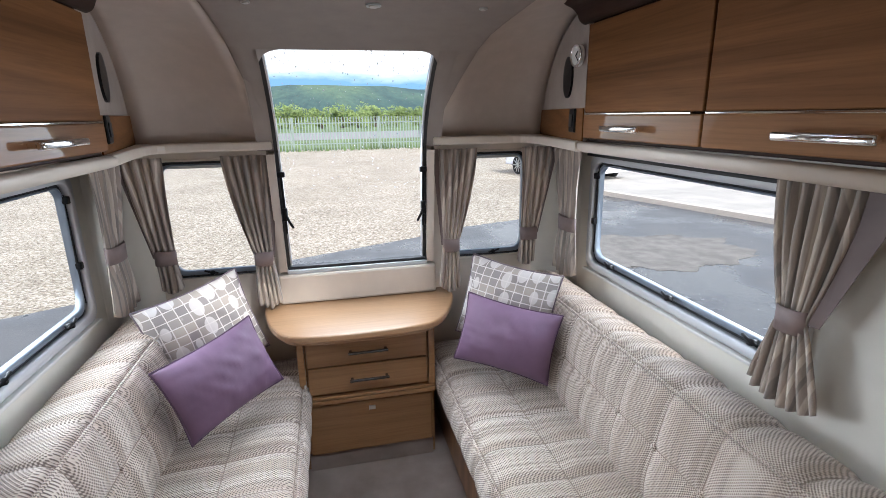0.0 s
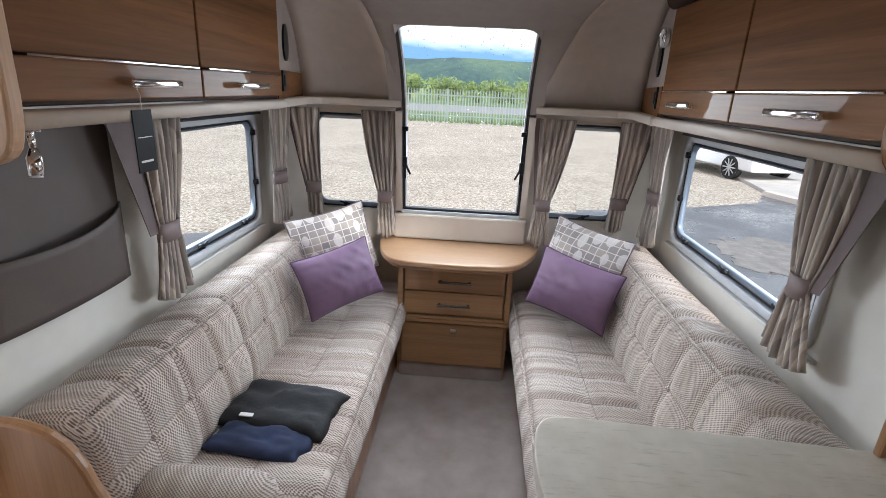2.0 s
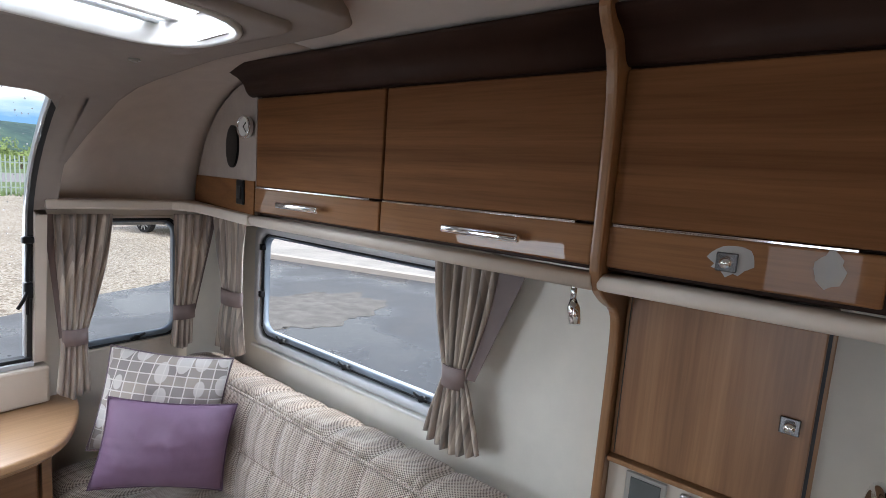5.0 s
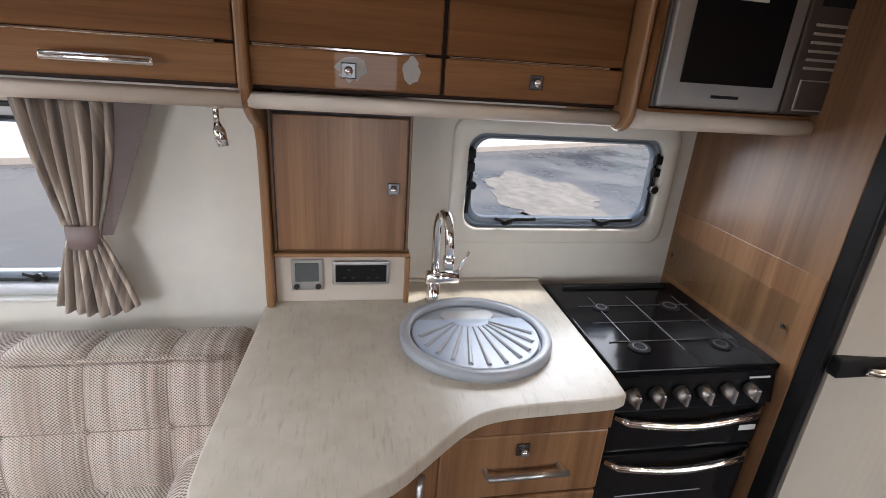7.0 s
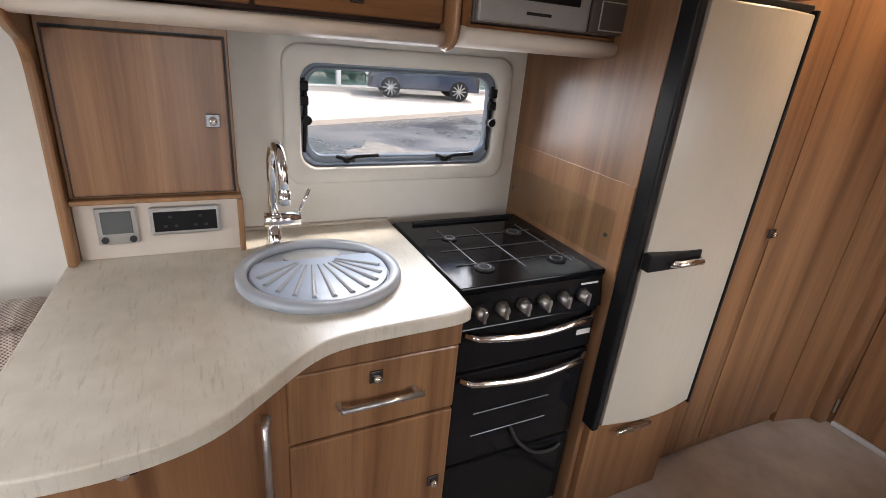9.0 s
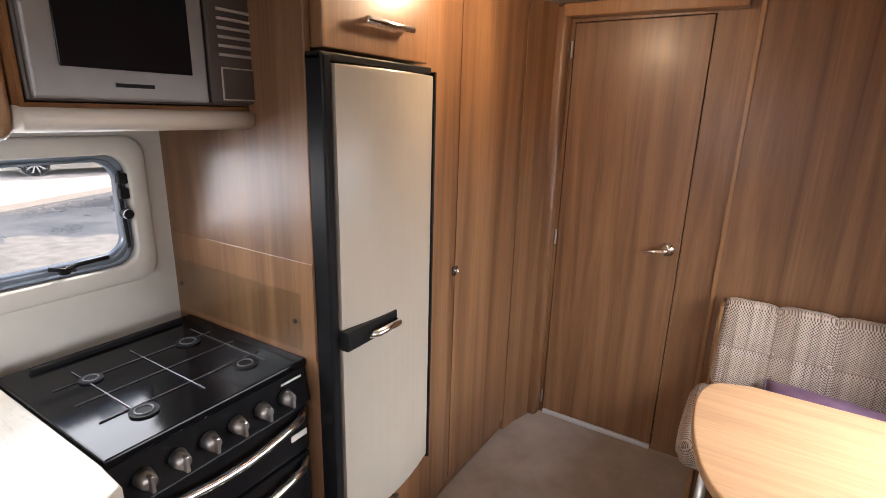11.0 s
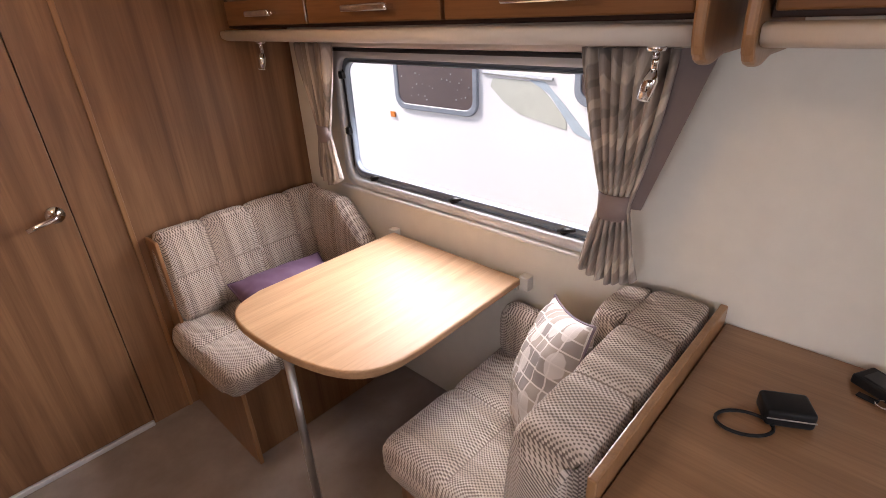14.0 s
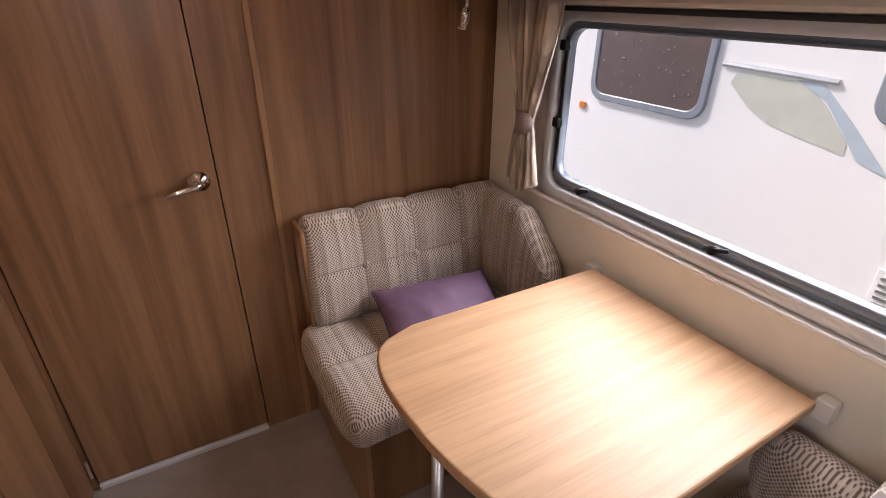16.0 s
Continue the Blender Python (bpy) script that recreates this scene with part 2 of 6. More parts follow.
def worktop_mat():
    m, n, l, b = material("stone_laminate")
    v = coords(n, l)
    f = noise_tex(n, l, coords(n, l, (2.2, 16, 2)), 8.0, 9, 0.75)
    base = ramp(n, l, noise_tex(n, l, v, 16, 6), [(0.3, (0.555, 0.51, 0.42)), (0.7, (0.655, 0.61, 0.52))])
    vein = ramp(n, l, f, [(0.54, (1, 1, 1)), (0.66, (0.50, 0.47, 0.43))])
    l.new(mixc(n, l, 0.4, base, vein, "MULTIPLY"), b.inputs["Base Color"])
    b.inputs["Roughness"].default_value = 0.32
    bump(n, l, b, f, 0.05, 0.002)
    return m


WORKTOP = worktop_mat()


# ---- mesh helpers ----
def part(name, bm, mat, parent=None, label="", smooth=False, mods=()):
    me = bpy.data.meshes.new(name)
    bmesh.ops.recalc_face_normals(bm, faces=bm.faces)
    bm.to_mesh(me)
    bm.free()
    if smooth:
        me.polygons.foreach_set("use_smooth", [True] * len(me.polygons))
    me.materials.append(mat)
    ob = new(name, me)
    if parent is not None:
        ob.parent = parent
    if label:
        ob["label"] = label
    return ob


def thing(name, label, category, group="", kind="", at=(0, 0, 0)):
    ob = new(name)
    ob.empty_display_size = 0.05
    ob.location = at
    return tagged(ob, label, category, group, kind)


def structure(name, bm, mat, label="", category="", smooth=False):
    return tagged(part(name, bm, mat, None, "", smooth), label, category, "", "structure")


def solid(name, bm, mat, label, category, group="", smooth=False):
    return tagged(part(name, bm, mat, None, "", smooth), label, category, group)


def box(lo, hi, r=0.0, seg=2, bm=None):
    b = bmesh.new()
    bmesh.ops.create_cube(b, size=1)
    for v in b.verts:
        v.co = [lo[i] + (hi[i] - lo[i]) * (v.co[i] + 0.5) for i in range(3)]
    if r > 0:
        bmesh.ops.bevel(b, geom=list(b.edges), offset=min(r, 0.49 * min(abs(hi[i] - lo[i]) for i in range(3))), segments=seg, affect="EDGES", profile=0.5)
    return add(bm, b)


def add(bm, b):
    if bm is None:
        return b
    me = bpy.data.meshes.new("tmp")
    b.to_mesh(me)
    b.free()
    bm.from_mesh(me)
    bpy.data.meshes.remove(me)
    return bm


def tube(points, r, sides=10, bm=None, closed=False, taper=None):
    """A round bar along a line of points."""
    b = bmesh.new()
    pts = [Vector(p) for p in points]
    rings = []
    up = Vector((0.13, 0.27, 0.95))
    for i, p in enumerate(pts):
        a = pts[i - 1] if i or closed else pts[0]
        c = pts[(i + 1) % len(pts)] if i < len(pts) - 1 or closed else pts[-1]
        d = (c - a).normalized()
        if abs(d.dot(up)) > 0.97:
            up = Vector((1, 0.2, 0.1))
        s = d.cross(up).normalized()
        u = s.cross(d)
        up = u
        rr = r if taper is None else taper[i]
        rings.append([b.verts.new(p + rr * (math.cos(k * math.tau / sides) * s + math.sin(k * math.tau / sides) * u)) for k in range(sides)])
    n = len(rings)
    for i in range(n if closed else n - 1):
        for k in range(sides):
            b.faces.new((rings[i][k], rings[i][(k + 1) % sides], rings[(i + 1) % n][(k + 1) % sides], rings[(i + 1) % n][k]))
    if not closed:
        b.faces.new(rings[0])
        b.faces.new(list(reversed(rings[-1])))
    return add(bm, b)


def prism(outline, lo, hi, axis="z", r=0.0, bm=None, seg=2):
    """An outline in two dimensions pushed along an axis; r rounds the rims."""
    put = {"z": lambda a, c, h: (a, c, h), "x": lambda a, c, h: (h, a, c), "y": lambda a, c, h: (a, h, c)}[axis]
    b = bmesh.new()
    f = b.faces.new([b.verts.new(put(a, c, lo)) for a, c in outline])
    res = bmesh.ops.extrude_face_region(b, geom=[f])
    d = Vector(put(0, 0, hi - lo))
    vs = [e for e in res["geom"] if isinstance(e, bmesh.types.BMVert)]
    bmesh.ops.translate(b, vec=d, verts=vs)
    if r:
        ax = "xyz".index(axis)
        rim = [e for e in b.edges if abs(e.verts[0].co[ax] - e.verts[1].co[ax]) < 1e-6]
        bmesh.ops.bevel(b, geom=rim, offset=r, segments=seg, affect="EDGES", profile=0.5)
    bmesh.ops.triangulate(b, faces=[q for q in b.faces if len(q.verts) > 6])
    return add(bm, b)


def round_rect(a0, a1, c0, c1, r, n=6):
    out = []
    for ca, cc, st in ((a1 - r, c1 - r, 0), (a0 + r, c1 - r, 90), (a0 + r, c0 + r, 180), (a1 - r, c0 + r, 270)):
        for k in range(n + 1):
            w = radians(st + 90 * k / n)
            out.append((ca + r * math.cos(w), cc + r * math.sin(w)))
    return out


def ring(outer, inner, put, h0, h1, bm=None, lip=0.004):
    """A frame between two outlines of as many points; put(a, c, h) places it."""
    b = bmesh.new()
    n = len(outer)
    loops = [[b.verts.new(put(*p, h)) for p in o] for o, h in ((outer, h0), (outer, h1 - lip), (mid_line(outer, inner, 0.12), h1), (mid_line(outer, inner, 0.88), h1), (inner, h1 - lip), (inner, h0))]
    for j in range(len(loops)):
        A, B = loops[j], loops[(j + 1) % len(loops)]
        for i in range(n):
            b.faces.new((A[i], A[(i + 1) % n], B[(i + 1) % n], B[i]))
    return add(bm, b)


def mid_line(o, i, f):
    return [(a + (c - a) * f, b + (d - b) * f) for (a, b), (c, d) in zip(o, i)]


def smooth_line(pts, times=2, closed=True):
    for _ in range(times):
        out = []
        rng = range(len(pts)) if closed else range(len(pts) - 1)
        if not closed:
            out.append(pts[0])
        for i in rng:
            a, b = pts[i], pts[(i + 1) % len(pts)]
            out.append(tuple(x * 0.75 + y * 0.25 for x, y in zip(a, b)))
            out.append(tuple(x * 0.25 + y * 0.75 for x, y in zip(a, b)))
        if not closed:
            out.append(pts[-1])
        pts = out
    return pts


def upholstery(profile, s0, s1, put, seam=0.15, puff=0.012, row_seams=(), end=0.05, wob=0.004):
    """A padded length: a closed profile carried from s0 to s1, pinched at its seams."""
    prof = smooth_line(profile, 3)
    n = len(prof)
    ca, cc = sum(p[0] for p in prof) / n, sum(p[1] for p in prof) / n
    length = abs(s1 - s0)
    count = max(1, round(length / seam))
    steps = count * 16
    row_seams = [(*min(prof, key=lambda p: math.hypot(p[0] - ra, p[1] - rc)), rw) for ra, rc, rw in row_seams]
    b = bmesh.new()
    rows = []
    nor = []
    for i in range(n):
        a, c = prof[i - 1], prof[(i + 1) % n]
        t = Vector((c[0] - a[0], c[1] - a[1])).normalized()
        nor.append((t.y, -t.x))
    area = sum(prof[i][0] * prof[(i + 1) % n][1] - prof[(i + 1) % n][0] * prof[i][1] for i in range(n))
    sg = 1 if area > 0 else -1
    for k in range(steps + 1):
        f = k / steps
        s = s0 + (s1 - s0) * f
        d = min(f, 1 - f) * length
        shrink = 1.0 if d > end else math.sqrt(max(0.0, 1 - (1 - d / end) ** 2)) * 0.3 + 0.7
        inset = (1 - shrink) * 0.09
        seam_wave = min(1.0, abs(math.sin(math.pi * f * count)) / 0.6) ** 0.5
        row = []
        for i, (a, c) in enumerate(prof):
            rowp = 1.0
            for ra, rc, rw in row_seams:
                dist = math.hypot(a - ra, c - rc)
                rowp = min(rowp, min(1, dist / rw) ** 0.5)
            off = puff * (seam_wave * rowp - 0.6) - inset + wob * noise.noise((a * 7, c * 7, s * 5))
            row.append(b.verts.new(put(s, a + sg * nor[i][0] * off, c + sg * nor[i][1] * off)))
        rows.append(row)
    for k in range(steps):
        for i in range(n):
            b.faces.new((rows[k][i], rows[k][(i + 1) % n], rows[k + 1][(i + 1) % n], rows[k + 1][i]))
    for row, nxt in ((rows[0], rows[1]), (rows[-1], rows[-2])):
        mid = sum((v.co for v in row), Vector()) / n
        out = (mid - sum((v.co for v in nxt), Vector()) / n).normalized()
        prev = row
        for sc, push in ((0.93, 0.007), (0.75, 0.012), (0.4, 0.015)):
            cur = [b.verts.new(mid + (v.co - mid) * sc + out * push) for v in row]
            for i in range(n):
                b.faces.new((prev[i], prev[(i + 1) % n], cur[(i + 1) % n], cur[i]))
            prev = cur
        tip = b.verts.new(mid + out * 0.016)
        for i in range(n):
            b.faces.new((prev[i], prev[(i + 1) % n], tip))
    SEAM_LINES[:] = [([v.co.copy() for v in rows[k]], True) for k in range(16, steps, 16)]
    TUFTS.clear()
    for ra, rc, rw in row_seams:
        i = prof.index((ra, rc))
        SEAM_LINES.append(([r[i].co.copy() for r in rows[2:-2]], False))
        TUFTS.extend(rows[k][i].co.copy() for k in range(16, steps, 16))
    return b


SEAM_LINES, TUFTS = [], []
# brown that stands for the shade in the cushion grooves
SEAM_SHADE = plain("seam_shade", (0.24, 0.19, 0.155), 0.9, vary=0.1)


def shade_seams(cushion, fab, buttons=0):
    """Dark tubes for the shade in the seams of the cushion made last, with tuft buttons on its first row."""
    for line, closed in SEAM_LINES:
        part("seam", tube(line, 0.0021, 5, closed=closed), SEAM_SHADE, cushion)
    for p in TUFTS[:buttons]:
        t = bmesh.new()
        bmesh.ops.create_icosphere(t, subdivisions=2, radius=0.012)
        bmesh.ops.translate(t, vec=p, verts=t.verts)
        part("button", t, fab, cushion, "", True)
    return cushion


def pillow_mesh(w, h, t, seed=0, n=30):
    """A stuffed cushion in its own x, z plane, with pulled corners and creases."""
    b = bmesh.new()
    sides = []
    for sg in (1, -1):
        g = []
        for j in range(n + 1):
            r = []
            for i in range(n + 1):
                u, v = 2 * i / n - 1, 2 * j / n - 1
                bul = max(0, (1 - u * u) * (1 - v * v)) ** 0.6
                pinch = 1 - 0.09 * (1 - u * u) * abs(v) ** 3
                pinch2 = 1 - 0.06 * (1 - v * v) * abs(u) ** 3
                gather = 0.016 * (bul * (1 - bul)) * (noise.noise((u * 9 + seed, 1.0, sg)) * abs(v) ** 2 + noise.noise((v * 9 - seed, 7.0, sg)) * abs(u) ** 2)
                dy = sg * ((t / 2) * bul + 2.2 * gather) + 0.010 * bul * noise.noise((u * 2.3 + seed, v * 2.3, sg * 3.0)) - 0.022 * max(0, noise.noise((u * 4 + v * 2 + seed, v * 1.5, 5.0))) * bul - 0.006 * abs(noise.noise((u * 7 - v * 3, v * 4 + seed, 9.0))) * bul
                r.append(b.verts.new((u * w / 2 * pinch2, dy, v * h / 2 * pinch)))
            g.append(r)
        sides.append(g)
        for j in range(n):
            for i in range(n):
                b.faces.new((g[j][i], g[j][i + 1], g[j + 1][i + 1], g[j + 1][i]))
    bmesh.ops.remove_doubles(b, verts=b.verts, dist=0.0008)
    return b


def pillow_edge(w, h, n=30):
    pts = []
    for u, v in [(-1 + 2 * k / n, -1) for k in range(n)] + [(1, -1 + 2 * k / n) for k in range(n)] + [(1 - 2 * k / n, 1) for k in range(n)] + [(-1, 1 - 2 * k / n) for k in range(n)]:
        pts.append((u * w / 2 * (1 - 0.06 * (1 - v * v) * abs(u) ** 3), 0, v * h / 2 * (1 - 0.09 * (1 - u * u) * abs(v) ** 3)))
    return tube(pts, 0.0035, 6, closed=True)


def scatter_cushion(m, w, h, t, mat, label, seed):
    c = solid("scatter_cushion", pillow_mesh(w, h, t, seed), mat, label, "cushion", "scatter cushions", True)
    part("piping", pillow_edge(w, h), PIPING if mat is PRINT else PLUM, c, "dark corded piping", True)
    c.matrix_world = m
    return c


def leaning(at, facing, roll):
    """The pose of a cushion at a place, its broad side towards facing, turned by roll degrees."""
    nrm = Vector(facing).normalized()
    up = (Vector((0, 0, 1)) - nrm * nrm.z).normalized()
    right = up.cross(nrm)
    c, s = math.cos(radians(roll)), math.sin(radians(roll))
    x, z = right * c + up * s, up * c - right * s
    y = z.cross(x)
    return Matrix.Translation(at) @ Matrix((x, y, z)).transposed().to_4x4()
# ---- structure: floor, walls, ceiling ----
W = 1.07           # inner face of the side walls
T = 0.035          # thickness of the sandwich wall
Y_BACK, Y_FRONT = -1.67, 3.06
structure("floor", box((-1.12, -1.8, -0.05), (1.12, 3.12, 0.0)), CARPET, "taupe short-pile carpet over the caravan floor", "floor")


def wall_with_holes(put, a0, a1, c0, c1, holes, h0, h1):
    """A board from a0 to a1 and c0 to c1, with square holes (a, a, c, c)."""
    bm = bmesh.new()
    xs = sorted({a0, a1, *[h[0] for h in holes], *[h[1] for h in holes]})
    for xa, xb in zip(xs, xs[1:]):
        cuts = sorted([(h[2], h[3]) for h in holes if h[0] <= xa + 1e-6 and h[1] >= xb - 1e-6])
        z = c0
        spans = []
        for lo, hi in cuts:
            if lo > z:
                spans.append((z, lo))
            z = hi
        if z < c1:
            spans.append((z, c1))
        for lo, hi in spans:
            p, q = put(xa, lo, h0), put(xb, hi, h1)
            box([min(p[i], q[i]) for i in range(3)], [max(p[i], q[i]) for i in range(3)], bm=bm)
    bmesh.ops.remove_doubles(bm, verts=bm.verts, dist=1e-5)
    return bm


RIGHT = lambda a, c, h: (W + h, a, c)
LEFT = lambda a, c, h: (-W - h, a, c)
WIN_R, WIN_L = (1.625, 2.74, 0.895, 1.375), (1.92, 2.74, 0.855, 1.375)
WIN_K, WIN_D = (-0.10, 0.555, 1.075, 1.385), (-1.345, -0.17, 0.892, 1.378)
DOOR_HOLE = (0.62, 1.0, 0.02, 1.86)
structure("wall_right", wall_with_holes(RIGHT, -1.8, 2.86, 0.0, 2.02, [WIN_R, WIN_K], 0.0, T), CREAM, "cream vinyl-faced side wall of the caravan", "wall")
structure("wall_left", wall_with_holes(LEFT, -1.8, 2.86, 0.0, 2.02, [WIN_L, WIN_D, DOOR_HOLE], 0.0, T), CREAM, "cream vinyl-faced side wall with entrance opening", "wall")
structure("ceiling", box((-1.12, -1.8, 1.96), (1.12, 1.64, 2.0), bm=box((-0.32, 2.05, 1.96), (0.41, 2.40, 2.0), bm=add(box((-1.12, 1.64, 1.96), (-0.32, 2.40, 2.0)), box((0.41, 1.64, 1.96), (1.12, 2.40, 2.0))))), CEIL, "pale beige padded vinyl ceiling", "ceiling")
structure("wall_front", wall_with_holes(lambda a, c, h: (a, Y_FRONT + h, c), -0.90, 0.90, 0.0, 1.46, [(-0.335, 0.335, 0.86, 1.46), (-0.87, -0.42, 0.865, 1.41), (0.42, 0.87, 0.865, 1.41)], 0.0, T), RAIL, "beige front wall below the moulded front shell", "wall")
for sx in (-1, 1):
    bm = bmesh.new()
    arc = [(sx * (W - 0.19 + 0.19 * math.sin(radians(q))), 2.875 + 0.19 * math.cos(radians(q))) for q in range(0, 91, 15)]
    arc = [(sx * 0.875, 3.075)] + arc + [(sx * (W + 0.005), 2.80)]
    outer = [(a + sx * 0.04, c + 0.04) for a, c in reversed(arc)]
    prism(arc + outer, 0.0, 1.97, "z", bm=bm)
    structure("wall_corner", bm, CREAM, "rounded cream front corner of the caravan", "wall", True)

# rear bulkhead with the washroom door
structure("wall_rear", wall_with_holes(lambda a, c, h: (a, Y_BACK - h, c), -1.12, 1.12, 0.0, 2.0, [(-0.135, 0.405, 0.02, 1.89)], 0.0, 0.03), BULKHEAD, "walnut-grain bulkhead wall across the caravan", "wall")
structure("wall_washroom", box((-1.12, -1.83, 0), (1.12, -1.80, 2.0)), CREAM, "plain end wall behind the bulkhead", "wall")
door = tagged(part("door_1", box((-0.131, -1.695, 0.025), (0.401, -1.664, 1.886), 0.003), BULKHEAD), "closed walnut-grain washroom door with chrome lever", "door", kind="structure")
part("sill", box((-0.13, -1.70, 0.0), (0.40, -1.655, 0.022), 0.004), ALU, door, "aluminium threshold strip")
for hz in (0.10, 0.95, 1.78):
    part("hinge", tube([(0.408, -1.656, hz - 0.035), (0.408, -1.656, hz + 0.035)], 0.005, 8), STEEL, door)
h = part("door_handle", tube([(-0.085, -1.664, 0.968), (-0.085, -1.652, 0.968)], 0.028, 20), CHROME, door, "chrome lever handle on a round rose", True)
part("lever", tube([(-0.085, -1.652, 0.968), (-0.085, -1.625, 0.968), (-0.075, -1.618, 0.966), (-0.02, -1.618, 0.955), (0.005, -1.618, 0.948)], 0.009, 10), CHROME, h, "", True)
bm = prism([(-0.24, 1.895), (-0.24, 1.93), (0.1, 1.955), (0.44, 1.955), (0.44, 1.905), (0.1, 1.90)], -1.668, -1.60, "y", 0.006)
structure("trim_over_door", bm, TRIM_WOOD, "curved wooden head trim above the washroom door", "trim")
structure("trim_joint", box((-0.29, -1.668, 0.0), (-0.272, -1.661, 1.93), 0.003), TRIM_WOOD, "narrow vertical joint strip on the bulkhead", "trim")
structure("trim_door_post", box((0.415, -1.668, 0.0), (0.50, -1.60, 1.95), 0.022, 4), BULKHEAD, "rounded wooden door post", "trim", True)

# entrance doorway in the left wall
ed = thing("door_2", "open entrance doorway with an aluminium frame", "door", kind="structure")
part("sill", box((-W - 0.06, 0.62, -0.02), (-W + 0.02, 1.05, 0.02), 0.004), ALU, ed, "aluminium step edge")
part("seal", ring(round_rect(0.616, 1.004, 0.016, 1.864, 0.03), round_rect(0.635, 0.985, 0.035, 1.845, 0.03), lambda a, c, q: (-W + q, a, c), -0.03, -0.012), RUBBER, ed, "black door seal")
part("frame", ring(round_rect(0.585, 1.03, -0.02, 1.90, 0.04), round_rect(0.62, 1.0, 0.02, 1.86, 0.03), lambda a, c, q: (-W - 0.0 + q, a, c), -0.01, 0.018), ALU, ed, "aluminium door frame")

# front shell: taupe pod round the front window, coves beside it
POD = [(2.985, 1.46, 0.350), (2.935, 1.52, 0.360), (2.86, 1.61, 0.388), (2.745, 1.72, 0.420), (2.585, 1.832, 0.452), (2.48, 1.868, 0.462), (2.38, 1.887, 0.470), (2.28, 1.900, 0.474),
       (2.07, 1.920, 0.480), (1.63, 1.932, 0.490), (1.56, 1.933, 0.475), (1.51, 1.934, 0.42)]


def pod_shell():
    """The pod as a bent padded sheet, open at the window and under the skylight."""
    b = bmesh.new()
    rows = []
    for (k, p), q in zip(enumerate(POD), POD[1:]):
        steps = 1 if k == 8 else 5
        for j in range(steps):
            g = j / steps
            rows.append((k + g, *[p[i] * (1 - g) + q[i] * g for i in range(3)]))
    rows.append((len(POD) - 1, *POD[-1]))
    low, top = [], []
    drop = [0.0, 0.010, 0.016, 0.018, 0.018, 0.016, 0.010, 0.0]
    for kk, y, z, w in rows:
        cx = 0.03 * min(1, kk / 7) - 0.012 * max(0, 1 - kk / 4)
        inner = 0.72 if kk > 4 else min(0.366, 0.97 * w) / w
        half = [inner, (inner + 0.985) / 2 if kk <= 4 else 0.95, 0.985, 1]
        fr = [-q for q in reversed(half)] + half
        low.append([b.verts.new((cx + w * q, y, z - d)) for q, d in zip(fr, drop)])
        top.append([b.verts.new((cx + w * q, y + 0.035, z + 0.04)) for q in fr])
    for j in range(len(rows) - 1):
        kk = rows[j][0]
        for i in range(7):
            hole = (kk < 4 or 8 <= kk < 9) and i == 3
            if not hole:
                b.faces.new((low[j][i], low[j][i + 1], low[j + 1][i + 1], low[j + 1][i]))
                b.faces.new((top[j][i], top[j][i + 1], top[j + 1][i + 1], top[j + 1][i]))
        for i in (0, 7):
            b.faces.new((low[j][i], low[j + 1][i], top[j + 1][i], top[j][i]))
    b.faces.new([*low[-1], *reversed(top[-1])])
    return b


